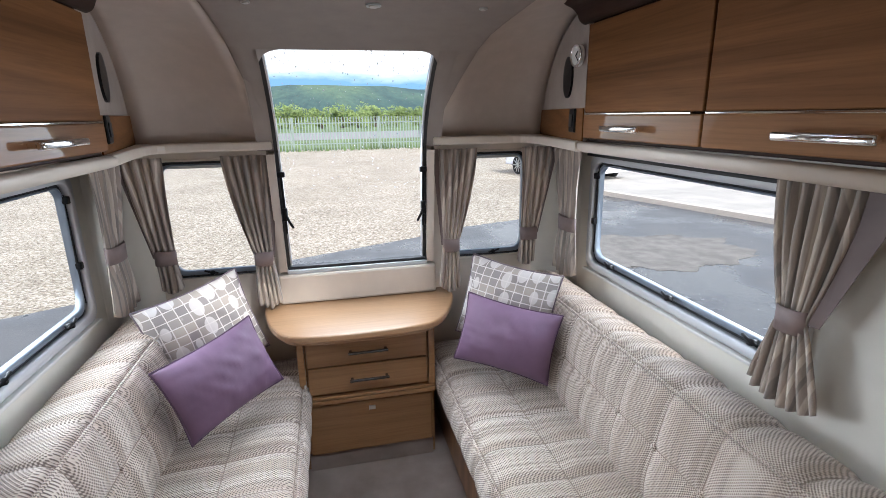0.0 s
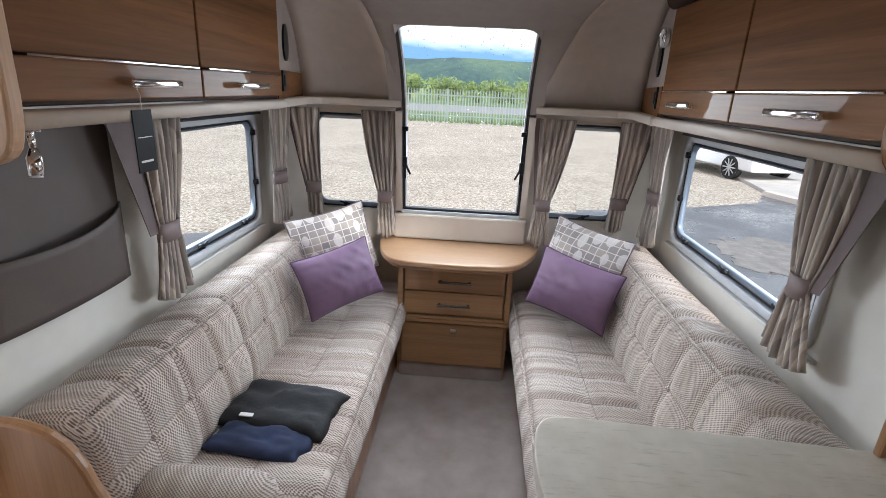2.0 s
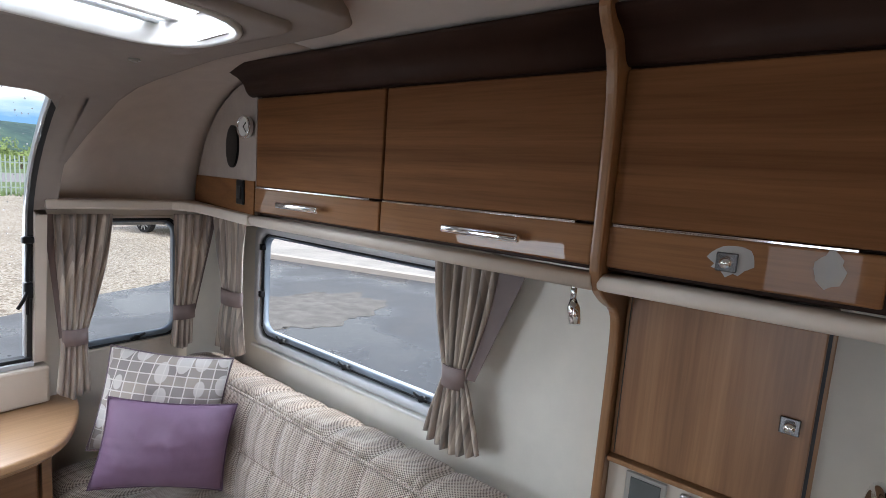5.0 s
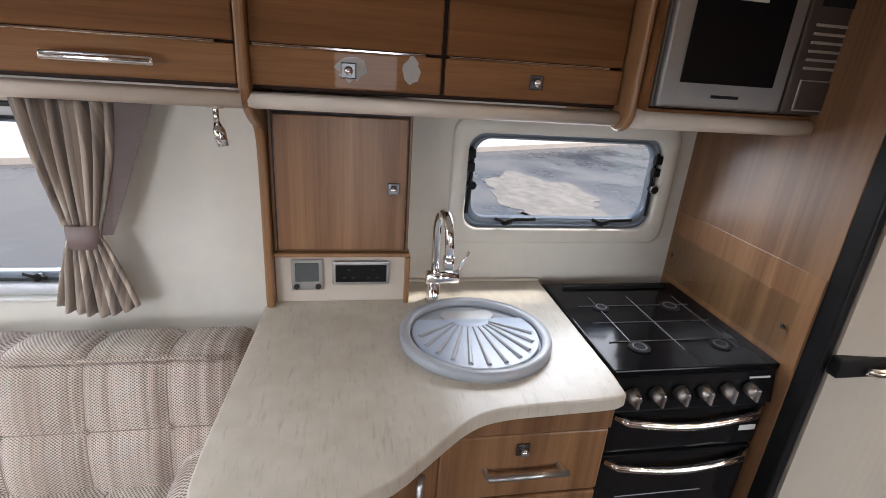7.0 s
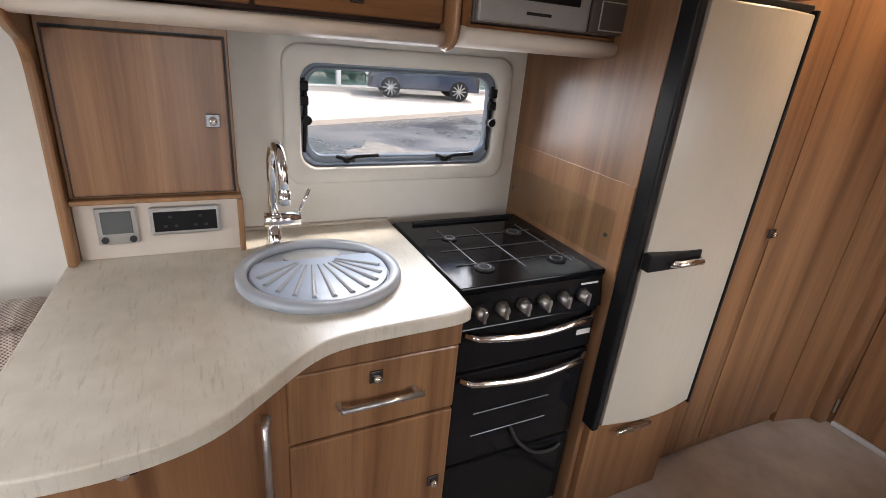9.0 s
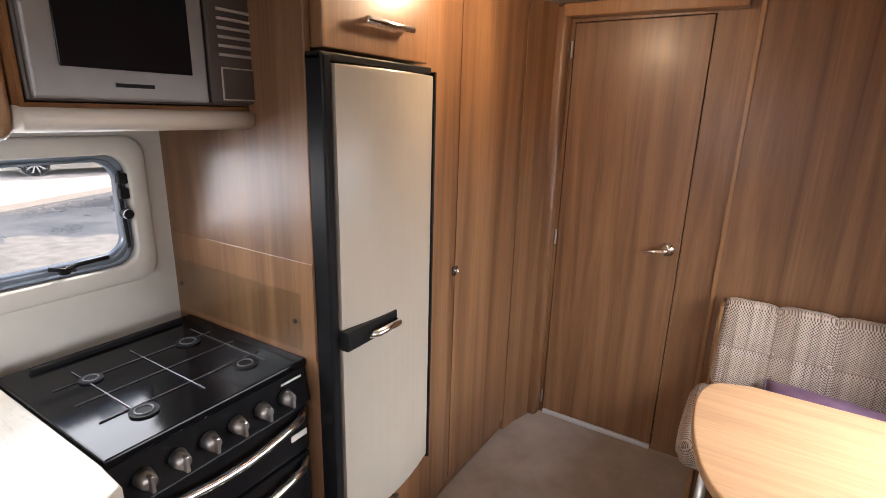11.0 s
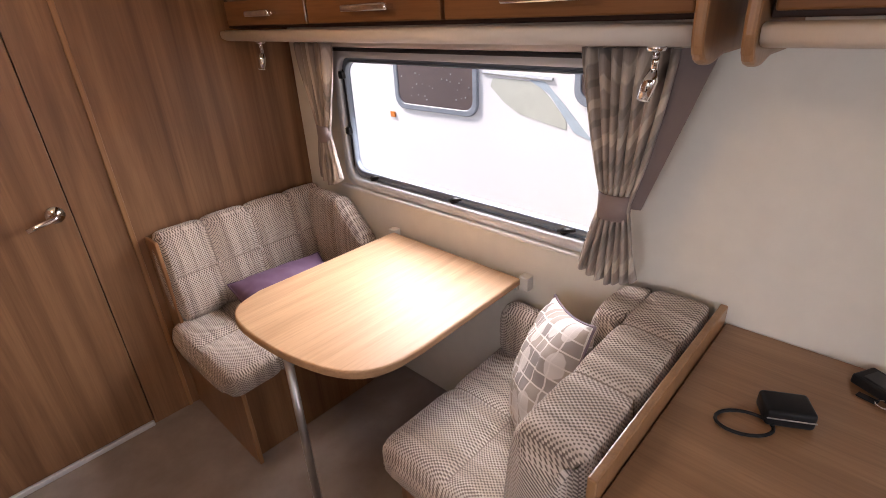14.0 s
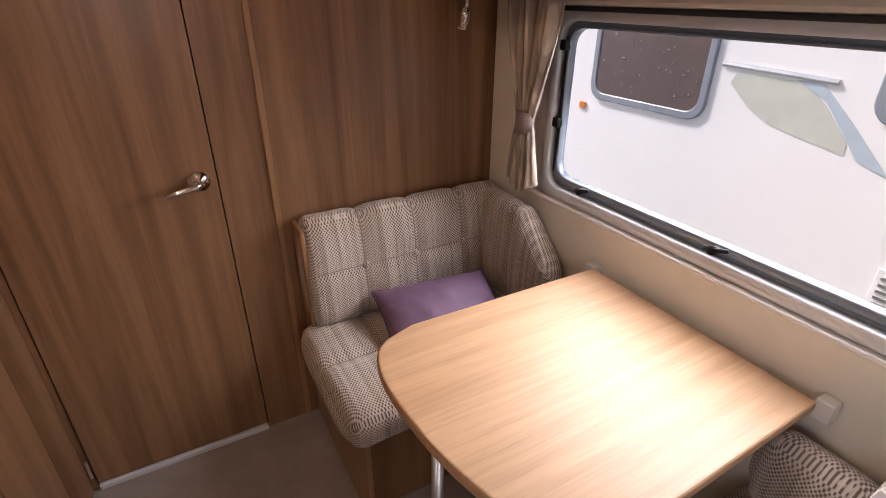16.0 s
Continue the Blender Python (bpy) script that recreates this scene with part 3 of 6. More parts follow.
structure("front_pod", pod_shell(), TAUPE, "taupe padded roof pod round front window and skylight", "trim", True)
for sx in (-1, 1):
    b = bmesh.new()
    rows = []
    for k in range(13):
        f = k / 12
        idx = f * 7
        i0 = min(int(idx), 6)
        g = idx - i0
        py, pz, pw = [POD[i0][q] * (1 - g) + POD[i0 + 1][q] * g for q in range(3)]
        inner = Vector((0.03 * min(1, idx / 7) - 0.012 * max(0, 1 - idx / 4) + sx * (pw - 0.012), py + 0.006, pz + 0.004))
        a = radians(90 * f)
        oy = 2.30 + 0.665 * math.cos(a)
        outer = Vector((sx * (0.762 + (oy - 2.285) * 0.20), oy, 1.455 + 0.485 * math.sin(a)))
        row = []
        for j in range(9):
            q = j / 8
            p = inner.lerp(outer, q)
            bul = math.sin(math.pi * q) * 0.09 * (0.35 + 0.65 * math.sin(math.pi * min(1, f * 1.1 + 0.05)))
            p += Vector((0, 0.8, 0.55)) * bul * (1 - 0.6 * f)
            row.append(b.verts.new(p))
        rows.append(row)
    for ey, ez, ew in ((2.20, 1.950, 0.472), (2.05, 1.9565, 0.474), (1.90, 1.9575, 0.478)):
        rows.append([b.verts.new((0.03 + sx * (ew - 0.004) * (1 - j / 8) + sx * 0.745 * j / 8 - 0.03 * j / 8, ey, min(ez, 1.9575) - 0.016 * (1 - j / 8) ** 3)) for j in range(9)])
    for k in range(15):
        for j in range(8):
            b.faces.new((rows[k][j], rows[k][j + 1], rows[k + 1][j + 1], rows[k + 1][j]))
    cove = structure("front_cove", b, COVE, "suede-faced cove between roof pod and locker", "trim", True)
    sol = cove.modifiers.new("thick", "SOLIDIFY")
    sol.thickness, sol.offset = 0.012, 1.0 if sx > 0 else -1.0
    # side panel with the loudspeaker
    pts = [(2.285, 1.46)] + [(2.30 + 0.66 * math.cos(radians(q)), 1.46 + 0.475 * math.sin(radians(q))) for q in range(0, 91, 9)] + [(2.285, 1.93)]
    b = prism(pts, 0.0, 0.015, "x")
    for v in b.verts:
        v.co.x = sx * (0.755 + (v.co.y - 2.285) * 0.20 + v.co.x)
    sp = structure("speaker_panel", b, SUEDE, "suede panel with loudspeaker at the locker end", "panel")
    lowp = [(2.286, 1.488), (2.957, 1.488), (2.95, 1.52), (2.93, 1.60), (2.286, 1.60)]
    b = prism(lowp, -0.006, -0.001, "x")
    for v in b.verts:
        v.co.x = sx * (0.755 + (v.co.y - 2.285) * 0.20 + v.co.x)
    part("lower_veneer", b, WALNUT, sp, "dark walnut lower strip")

    def on_panel(y, z, out):
        return (sx * (0.755 + (y - 2.285) * 0.20 - out), y, z)
    b = bmesh.new()
    c = [b.verts.new(on_panel(2.50 + 0.058 * math.cos(q * math.tau / 28), 1.715 + 0.075 * math.sin(q * math.tau / 28), 0.009)) for q in range(28)]
    f = b.faces.new(c)
    ex = bmesh.ops.extrude_face_region(b, geom=[f])
    bmesh.ops.translate(b, vec=(sx * 0.012, 0, 0), verts=[e for e in ex["geom"] if isinstance(e, bmesh.types.BMVert)])
    ls = solid("loudspeaker", b, BLACK, "oval black loudspeaker grille in the suede panel", "speaker")
    b = box((-0.006, 2.365, 1.515), (0.006, 2.435, 1.60), 0.005)
    for v in b.verts:
        v.co.x = sx * (0.755 + (v.co.y - 2.285) * 0.20 - 0.008) + v.co.x
    so = solid("wall_socket", b, BLACK, "black switch socket on the walnut strip", "socket", smooth=False)
    b = box((-0.003, 2.38, 1.535), (0.003, 2.42, 1.58), 0.003)
    for v in b.verts:
        v.co.x = sx * (0.755 + (v.co.y - 2.285) * 0.20 - 0.016) + v.co.x
    part("rocker", b, RUBBER, so)
    # ledge from locker to window pillar
    inner = smooth_line([(sx * 0.725, 2.285), (sx * 0.78, 2.62), (sx * 0.80, 2.86), (sx * 0.68, 2.915), (sx * 0.352, 2.92)], 2, False)
    outl = inner + [(sx * 0.352, 3.10), (sx * 1.10, 3.10), (sx * 1.10, 2.285)]
    structure("front_ledge", prism(outl, 1.452, 1.488, "z", 0.008), RAIL, "beige moulded ledge above the front windows", "shelf")

shell = bmesh.new()
for x0, x1, prof in ((-1.12, -0.375, 0), (0.375, 1.12, 0), (-0.375, 0.375, 1)):
    line = [(3.12, 1.40), (3.07, 1.52), (3.0, 1.66), (2.90, 1.80), (2.74, 1.93), (2.55, 2.0), (2.30, 2.03)] if prof == 0 else [(2.63, 1.875), (2.60, 1.965), (2.45, 2.01), (2.24, 2.03)]
    prism(line + [(a - 0.015, c - 0.03) if prof == 0 else (a - 0.02, c - 0.03) for a, c in reversed(line)], x0, x1, "x", bm=shell)
structure("roof_shell", shell, OFFWHITE, "white moulded front roof shell", "roof")
cl = solid("wall_clock", tube([(0.752, 2.335, 1.775), (0.738, 2.335, 1.775)], 0.035, 28), OFFWHITE, "small round white clock on the suede panel", "clock")
part("bezel", tube([(0.7375, 2.335 + 0.034 * math.cos(q * math.tau / 28), 1.775 + 0.034 * math.sin(q * math.tau / 28)) for q in range(28)], 0.004, 8, closed=True), CHROME, cl, "chrome bezel", True)
part("hour_pointer", tube([(0.736, 2.335, 1.775), (0.736, 2.320, 1.788)], 0.0016, 6), BLACK, cl)
part("minute_pointer", tube([(0.736, 2.335, 1.775), (0.736, 2.316, 1.757)], 0.0012, 6), BLACK, cl)

# skylight
sk = thing("window_skylight", "framed roof skylight with milky daylight panel", "skylight", kind="structure")
SKZ = lambda a, c, h: (a, c, 1.925 + h)
part("pod_collar", ring(round_rect(-0.33, 0.42, 1.615, 2.085, 0.03), round_rect(-0.305, 0.395, 1.655, 2.04, 0.15), SKZ, 0.0, -0.026, lip=-0.006), TAUPE, sk, "taupe padded collar", True)
part("frame", ring(round_rect(-0.305, 0.395, 1.655, 2.04, 0.15), round_rect(-0.293, 0.383, 1.667, 2.028, 0.138), SKZ, 0.02, -0.030, lip=-0.004), OFFWHITE, sk, "thin white moulded lip", True)
part("upstand", ring(round_rect(-0.318, 0.408, 1.642, 2.053, 0.15), round_rect(-0.296, 0.386, 1.664, 2.031, 0.14), SKZ, 0.09, 0.0), OFFWHITE, sk)
part("blind_rail", box((-0.285, 1.965, 1.95), (0.375, 1.99, 1.965), 0.004), OFFWHITE, sk, "white blind rail")
part("blind_rail", box((-0.285, 1.995, 1.94), (0.375, 2.012, 1.952), 0.004), ALU, sk, "grey flyscreen rail")
part("dome", prism(round_rect(-0.35, 0.44, 1.60, 2.09, 0.1), 2.015, 2.019, "z"), glass("dome_glass", (0.98, 0.98, 0.98), 0.02), sk).visible_shadow = False

for dx in (-0.31, 0.035, 0.36):
    d = solid("downlight", tube([(dx, 2.20, 1.910), (dx, 2.198, 1.886)], 0.022 if dx == 0.035 else 0.013, 20), STEEL, "small metal recessed downlight in the taupe pod", "lamp", "pod downlights")
    part("lens", tube([(dx, 2.198, 1.887), (dx, 2.1978, 1.883)], 0.014 if dx == 0.035 else 0.007, 16), OFFWHITE, d)


# ---- windows ----
def latch(parent, at, put):
    a, c = at
    def arm(p, q, h):
        return put(a + p, c + q, h)
    bm = tube([arm(0, 0.004, -0.004), arm(0, 0.010, -0.026)], 0.011, 10)
    tube([arm(-0.022, 0.004, -0.016), arm(0.004, 0.012, -0.024), arm(0.034, 0.020, -0.020)], 0.0055, 8, bm)
    return part("catch", bm, BLACK, parent, "black turn catch", True)


def caravan_window(name, hole, put, label, latches, stay=True, frame_mat=None, face=0.012, wide=0.028, seal_mat=RUBBER):
    a0, a1, c0, c1 = hole
    win = thing(name, label, "window", kind="structure")
    part("frame", ring(round_rect(a0 - wide, a1 + wide, c0 - wide, c1 + wide, 0.05), round_rect(a0 + 0.006, a1 - 0.006, c0 + 0.006, c1 - 0.006, 0.05), put, 0.02, -face, lip=-0.005), frame_mat or ALU, win, "pale window surround", True)
    part("seal", ring(round_rect(a0 - 0.001, a1 + 0.001, c0 - 0.001, c1 + 0.001, 0.05), round_rect(a0 + 0.020, a1 - 0.020, c0 + 0.019, c1 - 0.018, 0.055), put, 0.034, 0.012, lip=-0.003), seal_mat, win, "rubber seal", True)
    part("sash", ring(round_rect(a0 + 0.019, a1 - 0.019, c0 + 0.018, c1 - 0.017, 0.05), round_rect(a0 + 0.030, a1 - 0.030, c0 + 0.038, c1 - 0.024, 0.05), put, 0.03, 0.004, lip=-0.003), SASH, win, "slim blue-grey sash bead", True)
    pb = prism(round_rect(a0 + 0.012, a1 - 0.012, c0 + 0.012, c1 - 0.012, 0.05), 0, 1, "z")
    for v in pb.verts:
        v.co = Vector(put(v.co.x, v.co.y, 0.026 + 0.004 * v.co.z))
    part("pane", pb, GLASS, win).visible_shadow = False
    for q in latches:
        latch(win, (q, c0 + 0.022), put)
    if stay:
        for q, s in ((a0 + 0.018, 1), (a1 - 0.018, -1)):
            bm = tube([put(q, c1 - 0.05, 0.008), put(q + s * 0.006, c0 + 0.20, 0.004), put(q, c0 + 0.05, 0.008)], 0.006, 8)
            for hz in (c1 - 0.07, c0 + 0.20):
                box([min(put(q - 0.012, hz - 0.014, -0.012)[i], put(q + 0.012, hz + 0.014, 0.012)[i]) for i in range(3)], [max(put(q - 0.012, hz - 0.014, -0.012)[i], put(q + 0.012, hz + 0.014, 0.012)[i]) for i in range(3)], 0.004, bm=bm)
            part("stay", bm, BLACK, win, "black window stay")
    return win


caravan_window("window_1", WIN_R, RIGHT, "wide lounge window with grey surround", (2.54, 2.14, 1.76))
caravan_window("window_2", WIN_L, LEFT, "wide lounge window with grey surround", (2.54, 2.14))
caravan_window("window_3", WIN_D, LEFT, "wide dinette window with grey surround", (-1.18, -0.75, -0.316), seal_mat=SASH)
kw = caravan_window("window_4", WIN_K, RIGHT, "small kitchen window in a cream moulded surround", (0.415, 0.086), frame_mat=CREAM, face=0.018, wide=0.042, seal_mat=SASH)
for q in (0.532, -0.078):
    part("turn_knob", tube([RIGHT(q, 1.222, 0.0), RIGHT(q, 1.222, -0.025)], 0.013, 12), BLACK, kw)
for kk in (0.415, 0.086):
    part("lever", tube([RIGHT(kk, 1.105, -0.02), RIGHT(kk - 0.02, 1.12, -0.04), RIGHT(kk - 0.09, 1.125, -0.045)], 0.006, 8), BLACK, kw, "", True)
for hole, put in ((WIN_R, RIGHT), (WIN_L, LEFT), (WIN_D, LEFT)):
    a0, a1, c0, c1 = hole
    p, q = put(a0 - 0.06, c0 - 0.045, -0.022), put(a1 + 0.03, c0 - 0.032, 0.0)
    structure("trim_sill", box([min(p[i], q[i]) for i in range(3)], [max(p[i], q[i]) for i in range(3)], 0.004), OFFWHITE, "narrow white sill strip below the window", "trim")
    p, q = put(a0 - 0.10, c1 + 0.032, -0.035), put(a1 + 0.06, c1 + 0.075, 0.0)
    bl = thing("blind_cassette", "beige roller blind cassette above the window", "blind", "blind cassettes")
    part("cassette", box([min(p[i], q[i]) for i in range(3)], [max(p[i], q[i]) for i in range(3)], 0.010), RAIL, bl)
    p, q = put(a0 - 0.08, c1 + 0.018, -0.026), put(a1 + 0.04, c1 + 0.030, -0.004)
    part("bottom_bar", box([min(p[i], q[i]) for i in range(3)], [max(p[i], q[i]) for i in range(3)], 0.003), RUBBER, bl, "dark blind bottom bar")

# front side windows, in the front wall
for sx, nm in ((-1, "window_5"), (1, "window_6")):
    FR = (lambda s: (lambda a, c, h: (s * a, Y_FRONT + h, c)))(sx)
    caravan_window(nm, (0.42, 0.87, 0.865, 1.41), FR, "narrow front side window with black seal", (0.68,), False, RAIL, 0.004, 0.006)

# centre front window: a leaning pane


def front_pt(a, c, h=0.0):
    """a across, c along the pane from 0 at the foot to 1 at the head."""
    if c < 0.58:
        y, z = 3.03 + (2.955 - 3.03) * c / 0.58, 0.885 + (1.43 - 0.885) * c / 0.58
        nrm = Vector((0, 0.99, 0.1))
    else:
        g = (c - 0.58) / 0.42
        y, z = 2.955 - 0.14 * g - 0.245 * g * g, 1.43 + 0.41 * g
        nrm = Vector((0, 0.82, 0.57))
    w = 1 - 0.06 * max(0, c - 0.6)
    return Vector((a * w - 0.012, y, z)) + nrm * h


fwin = thing("window_7", "tall curved front window leaning back, speckled with rain", "window", kind="structure")
NC = 22


def strip(a_in, a_out, h0, h1, c0=0.0, c1=1.0):
    b = bmesh.new()
    prev = None
    for k in range(NC + 1):
        c = c0 + (c1 - c0) * k / NC
        cur = [b.verts.new(front_pt(a, c, h)) for a, h in ((a_in, h0), (a_out, h0), (a_out, h1), (a_in, h1))]
        if prev:
            for i in range(4):
                b.faces.new((prev[i], prev[(i + 1) % 4], cur[(i + 1) % 4], cur[i]))
        prev = cur
    return b


for s in (-1, 1):
    part("side_frame", strip(s * 0.335, s * 0.368, -0.03, 0.05, 0.0, 0.60), RAIL, fwin, "off-white window pillar")
    part("upper_frame", strip(s * 0.335, s * 0.402, -0.004, 0.05, 0.601, 1.0), TAUPE, fwin, "taupe padded window edge")
    part("side_seal", strip(s * 0.320, s * 0.3345, -0.005, 0.03), RUBBER, fwin, "black side seal")
    part("side_bead", strip(s * 0.313, s * 0.3195, 0.0, 0.028), ALU, fwin, "grey side bead")
bm = box((-0.39, 2.985, 0.724), (0.366, 3.058, 0.868), 0.012)
part("apron", bm, RAIL, fwin, "off-white panel under the window")
part("bottom_frame", box((-0.347, 3.0, 0.868), (0.323, 3.056, 0.888), 0.004), ALU, fwin, "aluminium bottom rail")
part("bottom_seal", box((-0.342, 3.01, 0.888), (0.318, 3.05, 0.902), 0.003), RUBBER, fwin)
b = bmesh.new()
prev = None
for k in range(NC + 1):
    cur = [b.verts.new(front_pt(a, k / NC, 0.015)) for a in (-0.325, 0.325)]
    if prev:
        b.faces.new((prev[0], prev[1], cur[1], cur[0]))
    prev = cur
part("pane", b, GLASS, fwin).visible_shadow = False
for s in (-1, 1):
    bm = tube([front_pt(s * 0.318, 0.50, -0.02), front_pt(s * 0.316, 0.36, -0.025), front_pt(s * 0.318, 0.20, -0.02)], 0.006, 8)
    box(Vector(front_pt(s * 0.316, 0.49, -0.02)) - Vector((0.016, 0.014, 0.012)), Vector(front_pt(s * 0.316, 0.49, -0.02)) + Vector((0.016, 0.014, 0.012)), 0.004, bm=bm)
    box(Vector(front_pt(s * 0.316, 0.30, -0.03)) - Vector((0.012, 0.016, 0.03)), Vector(front_pt(s * 0.316, 0.30, -0.03)) + Vector((0.012, 0.016, 0.03)), 0.006, bm=bm)
    tube([front_pt(s * 0.312, 0.30, -0.04), front_pt(s * 0.30, 0.27, -0.05), front_pt(s * 0.285, 0.235, -0.045)], 0.006, 8, bm)
    part("catch", bm, BLACK, fwin, "black lever catch", True)
b = bmesh.new()
prev = None
for k in range(33):
    a = -0.335 + 0.67 * k / 32
    low = 0.996 - 0.025 * (abs(a) / 0.335) ** 2 - 0.03 * (abs(a) / 0.335) ** 18
    cur = [b.verts.new(front_pt(a, c, h)) for c, h in ((low, -0.012), (1.02, -0.012), (1.02, 0.03), (low, 0.03))]
    if prev:
        for i in range(4):
            b.faces.new((prev[i], prev[(i + 1) % 4], cur[(i + 1) % 4], cur[i]))
    prev = cur
part("arched_head", b, TAUPE, fwin, "taupe arched head of the opening", True)
rain = bmesh.new()
rng = random.Random(5)
for _ in range(260):
    c = 1 - 0.62 * rng.random() ** 1.5
    p = front_pt(rng.uniform(-0.30, 0.30), c, 0.021)
    r = rng.uniform(0.0012, 0.0036)
    t = bmesh.new()
    bmesh.ops.create_icosphere(t, subdivisions=1, radius=r)
    bmesh.ops.scale(t, vec=(1, 0.5, 1), verts=t.verts)
    bmesh.ops.translate(t, vec=p, verts=t.verts)
    me = bpy.data.meshes.new("tmp")
    t.to_mesh(me)
    t.free()
    rain.from_mesh(me)
    bpy.data.meshes.remove(me)
DROP = plain("rain_water", (0.9, 0.93, 0.95), 0.05, vary=0.0, bumpy=0.0)
DROP.node_tree.nodes["Principled BSDF"].inputs["Transmission Weight"].default_value = 0.8
part("raindrops", rain, DROP, fwin, "beads of rain on the outside")["kind"] = "stuff"


# ---- overhead lockers ----
def bar_handle(parent, y0, y1, z, x, s):
    bm = box((min(x, x + s * 0.016), y0, z - 0.009), (max(x, x + s * 0.016), y1, z + 0.009), 0.005)
    ha = part("handle", bm, CHROME, parent, "chrome bar handle", True)
    for y in (y0 + 0.012, y1 - 0.012):
        part("foot", box((min(x, x - s * 0.02), y - 0.006, z - 0.006), (max(x, x - s * 0.02) + 0.0, y + 0.006, z + 0.006), 0.002), CHROME, ha)
    return ha


def button_knob(parent, y, z, x, s):
    bm = box((min(x, x + s * 0.006), y - 0.016, z - 0.016), (max(x, x + s * 0.006), y + 0.016, z + 0.016), 0.002)
    kn = part("catch_plate", bm, DARK_CHROME, parent, "square smoked-chrome push catch")
    part("button", tube([(x + s * 0.006, y, z), (x + s * 0.02, y, z)], 0.009, 14), CHROME, kn, "", True)
    return kn


def locker(name, label, s, x, doors, y0, y1, z0=1.50, z1=1.865, handles="bar", grips=(), group="overhead lockers", split=1.582):
    """An overhead locker on the side s (1 right, -1 left) with its front at x."""
    lk = thing(name, label, "cupboard", group)
    X = lambda d: s * (x + d)
    def bx(xa, ya, za, xb, yb, zb, r=0.003):
        return box((min(X(xa), X(xb)), ya, za), (max(X(xa), X(xb)), yb, zb), r)
    part("carcass", bx(0.02, y0, z0 - 0.01, W - x - 0.001, y1, 1.955), CORNICE, lk, "dark brown carcass")
    for di, (a, b) in enumerate(doors):
        dr = part("door", bx(0.0, a + 0.004, split + 0.002, 0.018, b - 0.004, z1, 0.004), WALNUT, lk, "dark walnut-grain lift-up door")
        part("lower_panel", bx(-0.003, a + 0.003, z0, 0.018, b - 0.003, split - 0.004, 0.004), LIT_WALNUT, dr, "glossy walnut lower panel, coloured lighter for its reflections")
        part("chrome_line", bx(-0.005, a + 0.04, split - 0.004, 0.004, b - 0.01, split + 0.001, 0.001), CHROME, dr, "thin chrome line")
        m = (a + b) / 2
        if handles == "bar":
            m, w = grips[di]
            bar_handle(dr, m - w, m + w, z0 + 0.036, X(-0.022), -s)
        elif handles == "knob":
            button_knob(dr, m, z0 + 0.04, X(-0.003), -s)
    rail = smooth_line([(X(-0.012), z0 - 0.052), (X(-0.022), z0 - 0.02), (X(-0.006), z0 - 0.014), (X(0.03), z0 - 0.014), (X(0.12), z0 - 0.03), (X(0.12), z0 - 0.055)], 2)
    part("lower_rail", prism(rail, y0, y1, "y"), RAIL, lk, "beige rounded light rail", True)
    cor = smooth_line([(X(0.02), z1 + 0.002), (X(-0.015), z1 + 0.01), (X(-0.03), z1 + 0.05), (X(-0.085), z1 + 0.07), (X(-0.10), 1.958), (X(0.05), 1.958)], 2)
    part("cornice", prism(cor, y0 - 0.005, y1 + 0.03, "y"), CORNICE, lk, "dark brown cove cornice", True)
    return lk


lkR = locker("overhead_locker", "lounge locker with two walnut doors and chrome handles", 1, 0.75, [(1.70, 2.28), (1.125, 1.70)], 1.12, 2.285, grips=[(2.015, 0.098), (1.372, 0.10)])
lkL = locker("overhead_locker", "lounge locker with two walnut doors and chrome handles", -1, 0.735, [(1.685, 2.28), (1.07, 1.685)], 1.07, 2.285, grips=[(1.975, 0.11), (1.434, 0.095)])
lkK = locker("overhead_locker", "kitchen locker with two walnut doors and square catches", 1, 0.76, [(0.695, 1.105), (0.262, 0.692)], 0.258, 1.108, handles="knob")
lkD = locker("overhead_locker", "dinette locker with three walnut doors and chrome handles", -1, 0.77, [(-1.56, -1.05), (-1.045, -0.503), (-0.498, 0.05)], -1.60, 0.054, grips=[(-1.284, 0.075), (-0.747, 0.09), (-0.225, 0.092)])
lkS = locker("overhead_locker", "short locker beside the entrance with a square catch", -1, 0.77, [(0.155, 0.59)], 0.15, 0.60, handles="knob")
PEEL = plain("peeled_backing", (0.40, 0.385, 0.365), 0.6)
for (a, b), (c, d) in (((0.93, 0.86), (1.515, 1.575)), ((0.785, 0.745), (1.515, 1.58))):
    rr = random.Random(int(a * 100))
    pts = []
    for k in range(18):
        q = k * math.tau / 18
        pts.append(((a + b) / 2 + (a - b) / 2 * math.cos(q) * rr.uniform(0.7, 1.05), (c + d) / 2 + (d - c) / 2 * math.sin(q) * rr.uniform(0.75, 1.05)))
    part("worn_patch", prism(pts, 0.7555, 0.7568, "x"), PEEL, lkK, "pale patch where foil has peeled")

# wooden division panels
def division(name, label, s, y0, y1, outline, mat=TRIM_WOOD):
    return structure(name, prism([(s * a, c) for a, c in outline], y0, y1, "y", 0.006), mat, label, "panel")


division("trim_division", "curved wooden division between lounge and kitchen lockers", 1, 1.102, 1.124,
         smooth_line([(0.645, 1.962), (0.648, 1.93), (0.725, 1.86), (0.732, 1.60), (0.728, 1.47), (0.80, 1.42), (0.885, 1.39), (0.90, 1.30), (0.895, 1.0), (0.893, 0.90)], 2, False) + [(1.068, 0.90), (1.068, 1.962)])
division("trim_division_microwave", "curved wooden end panel beside the microwave", 1, 0.245, 0.262,
         smooth_line([(0.66, 1.962), (0.66, 1.90), (0.70, 1.80), (0.70, 1.52), (0.705, 1.46), (0.75, 1.435), (0.80, 1.45)], 2, False) + [(1.068, 1.45), (1.068, 1.962)])
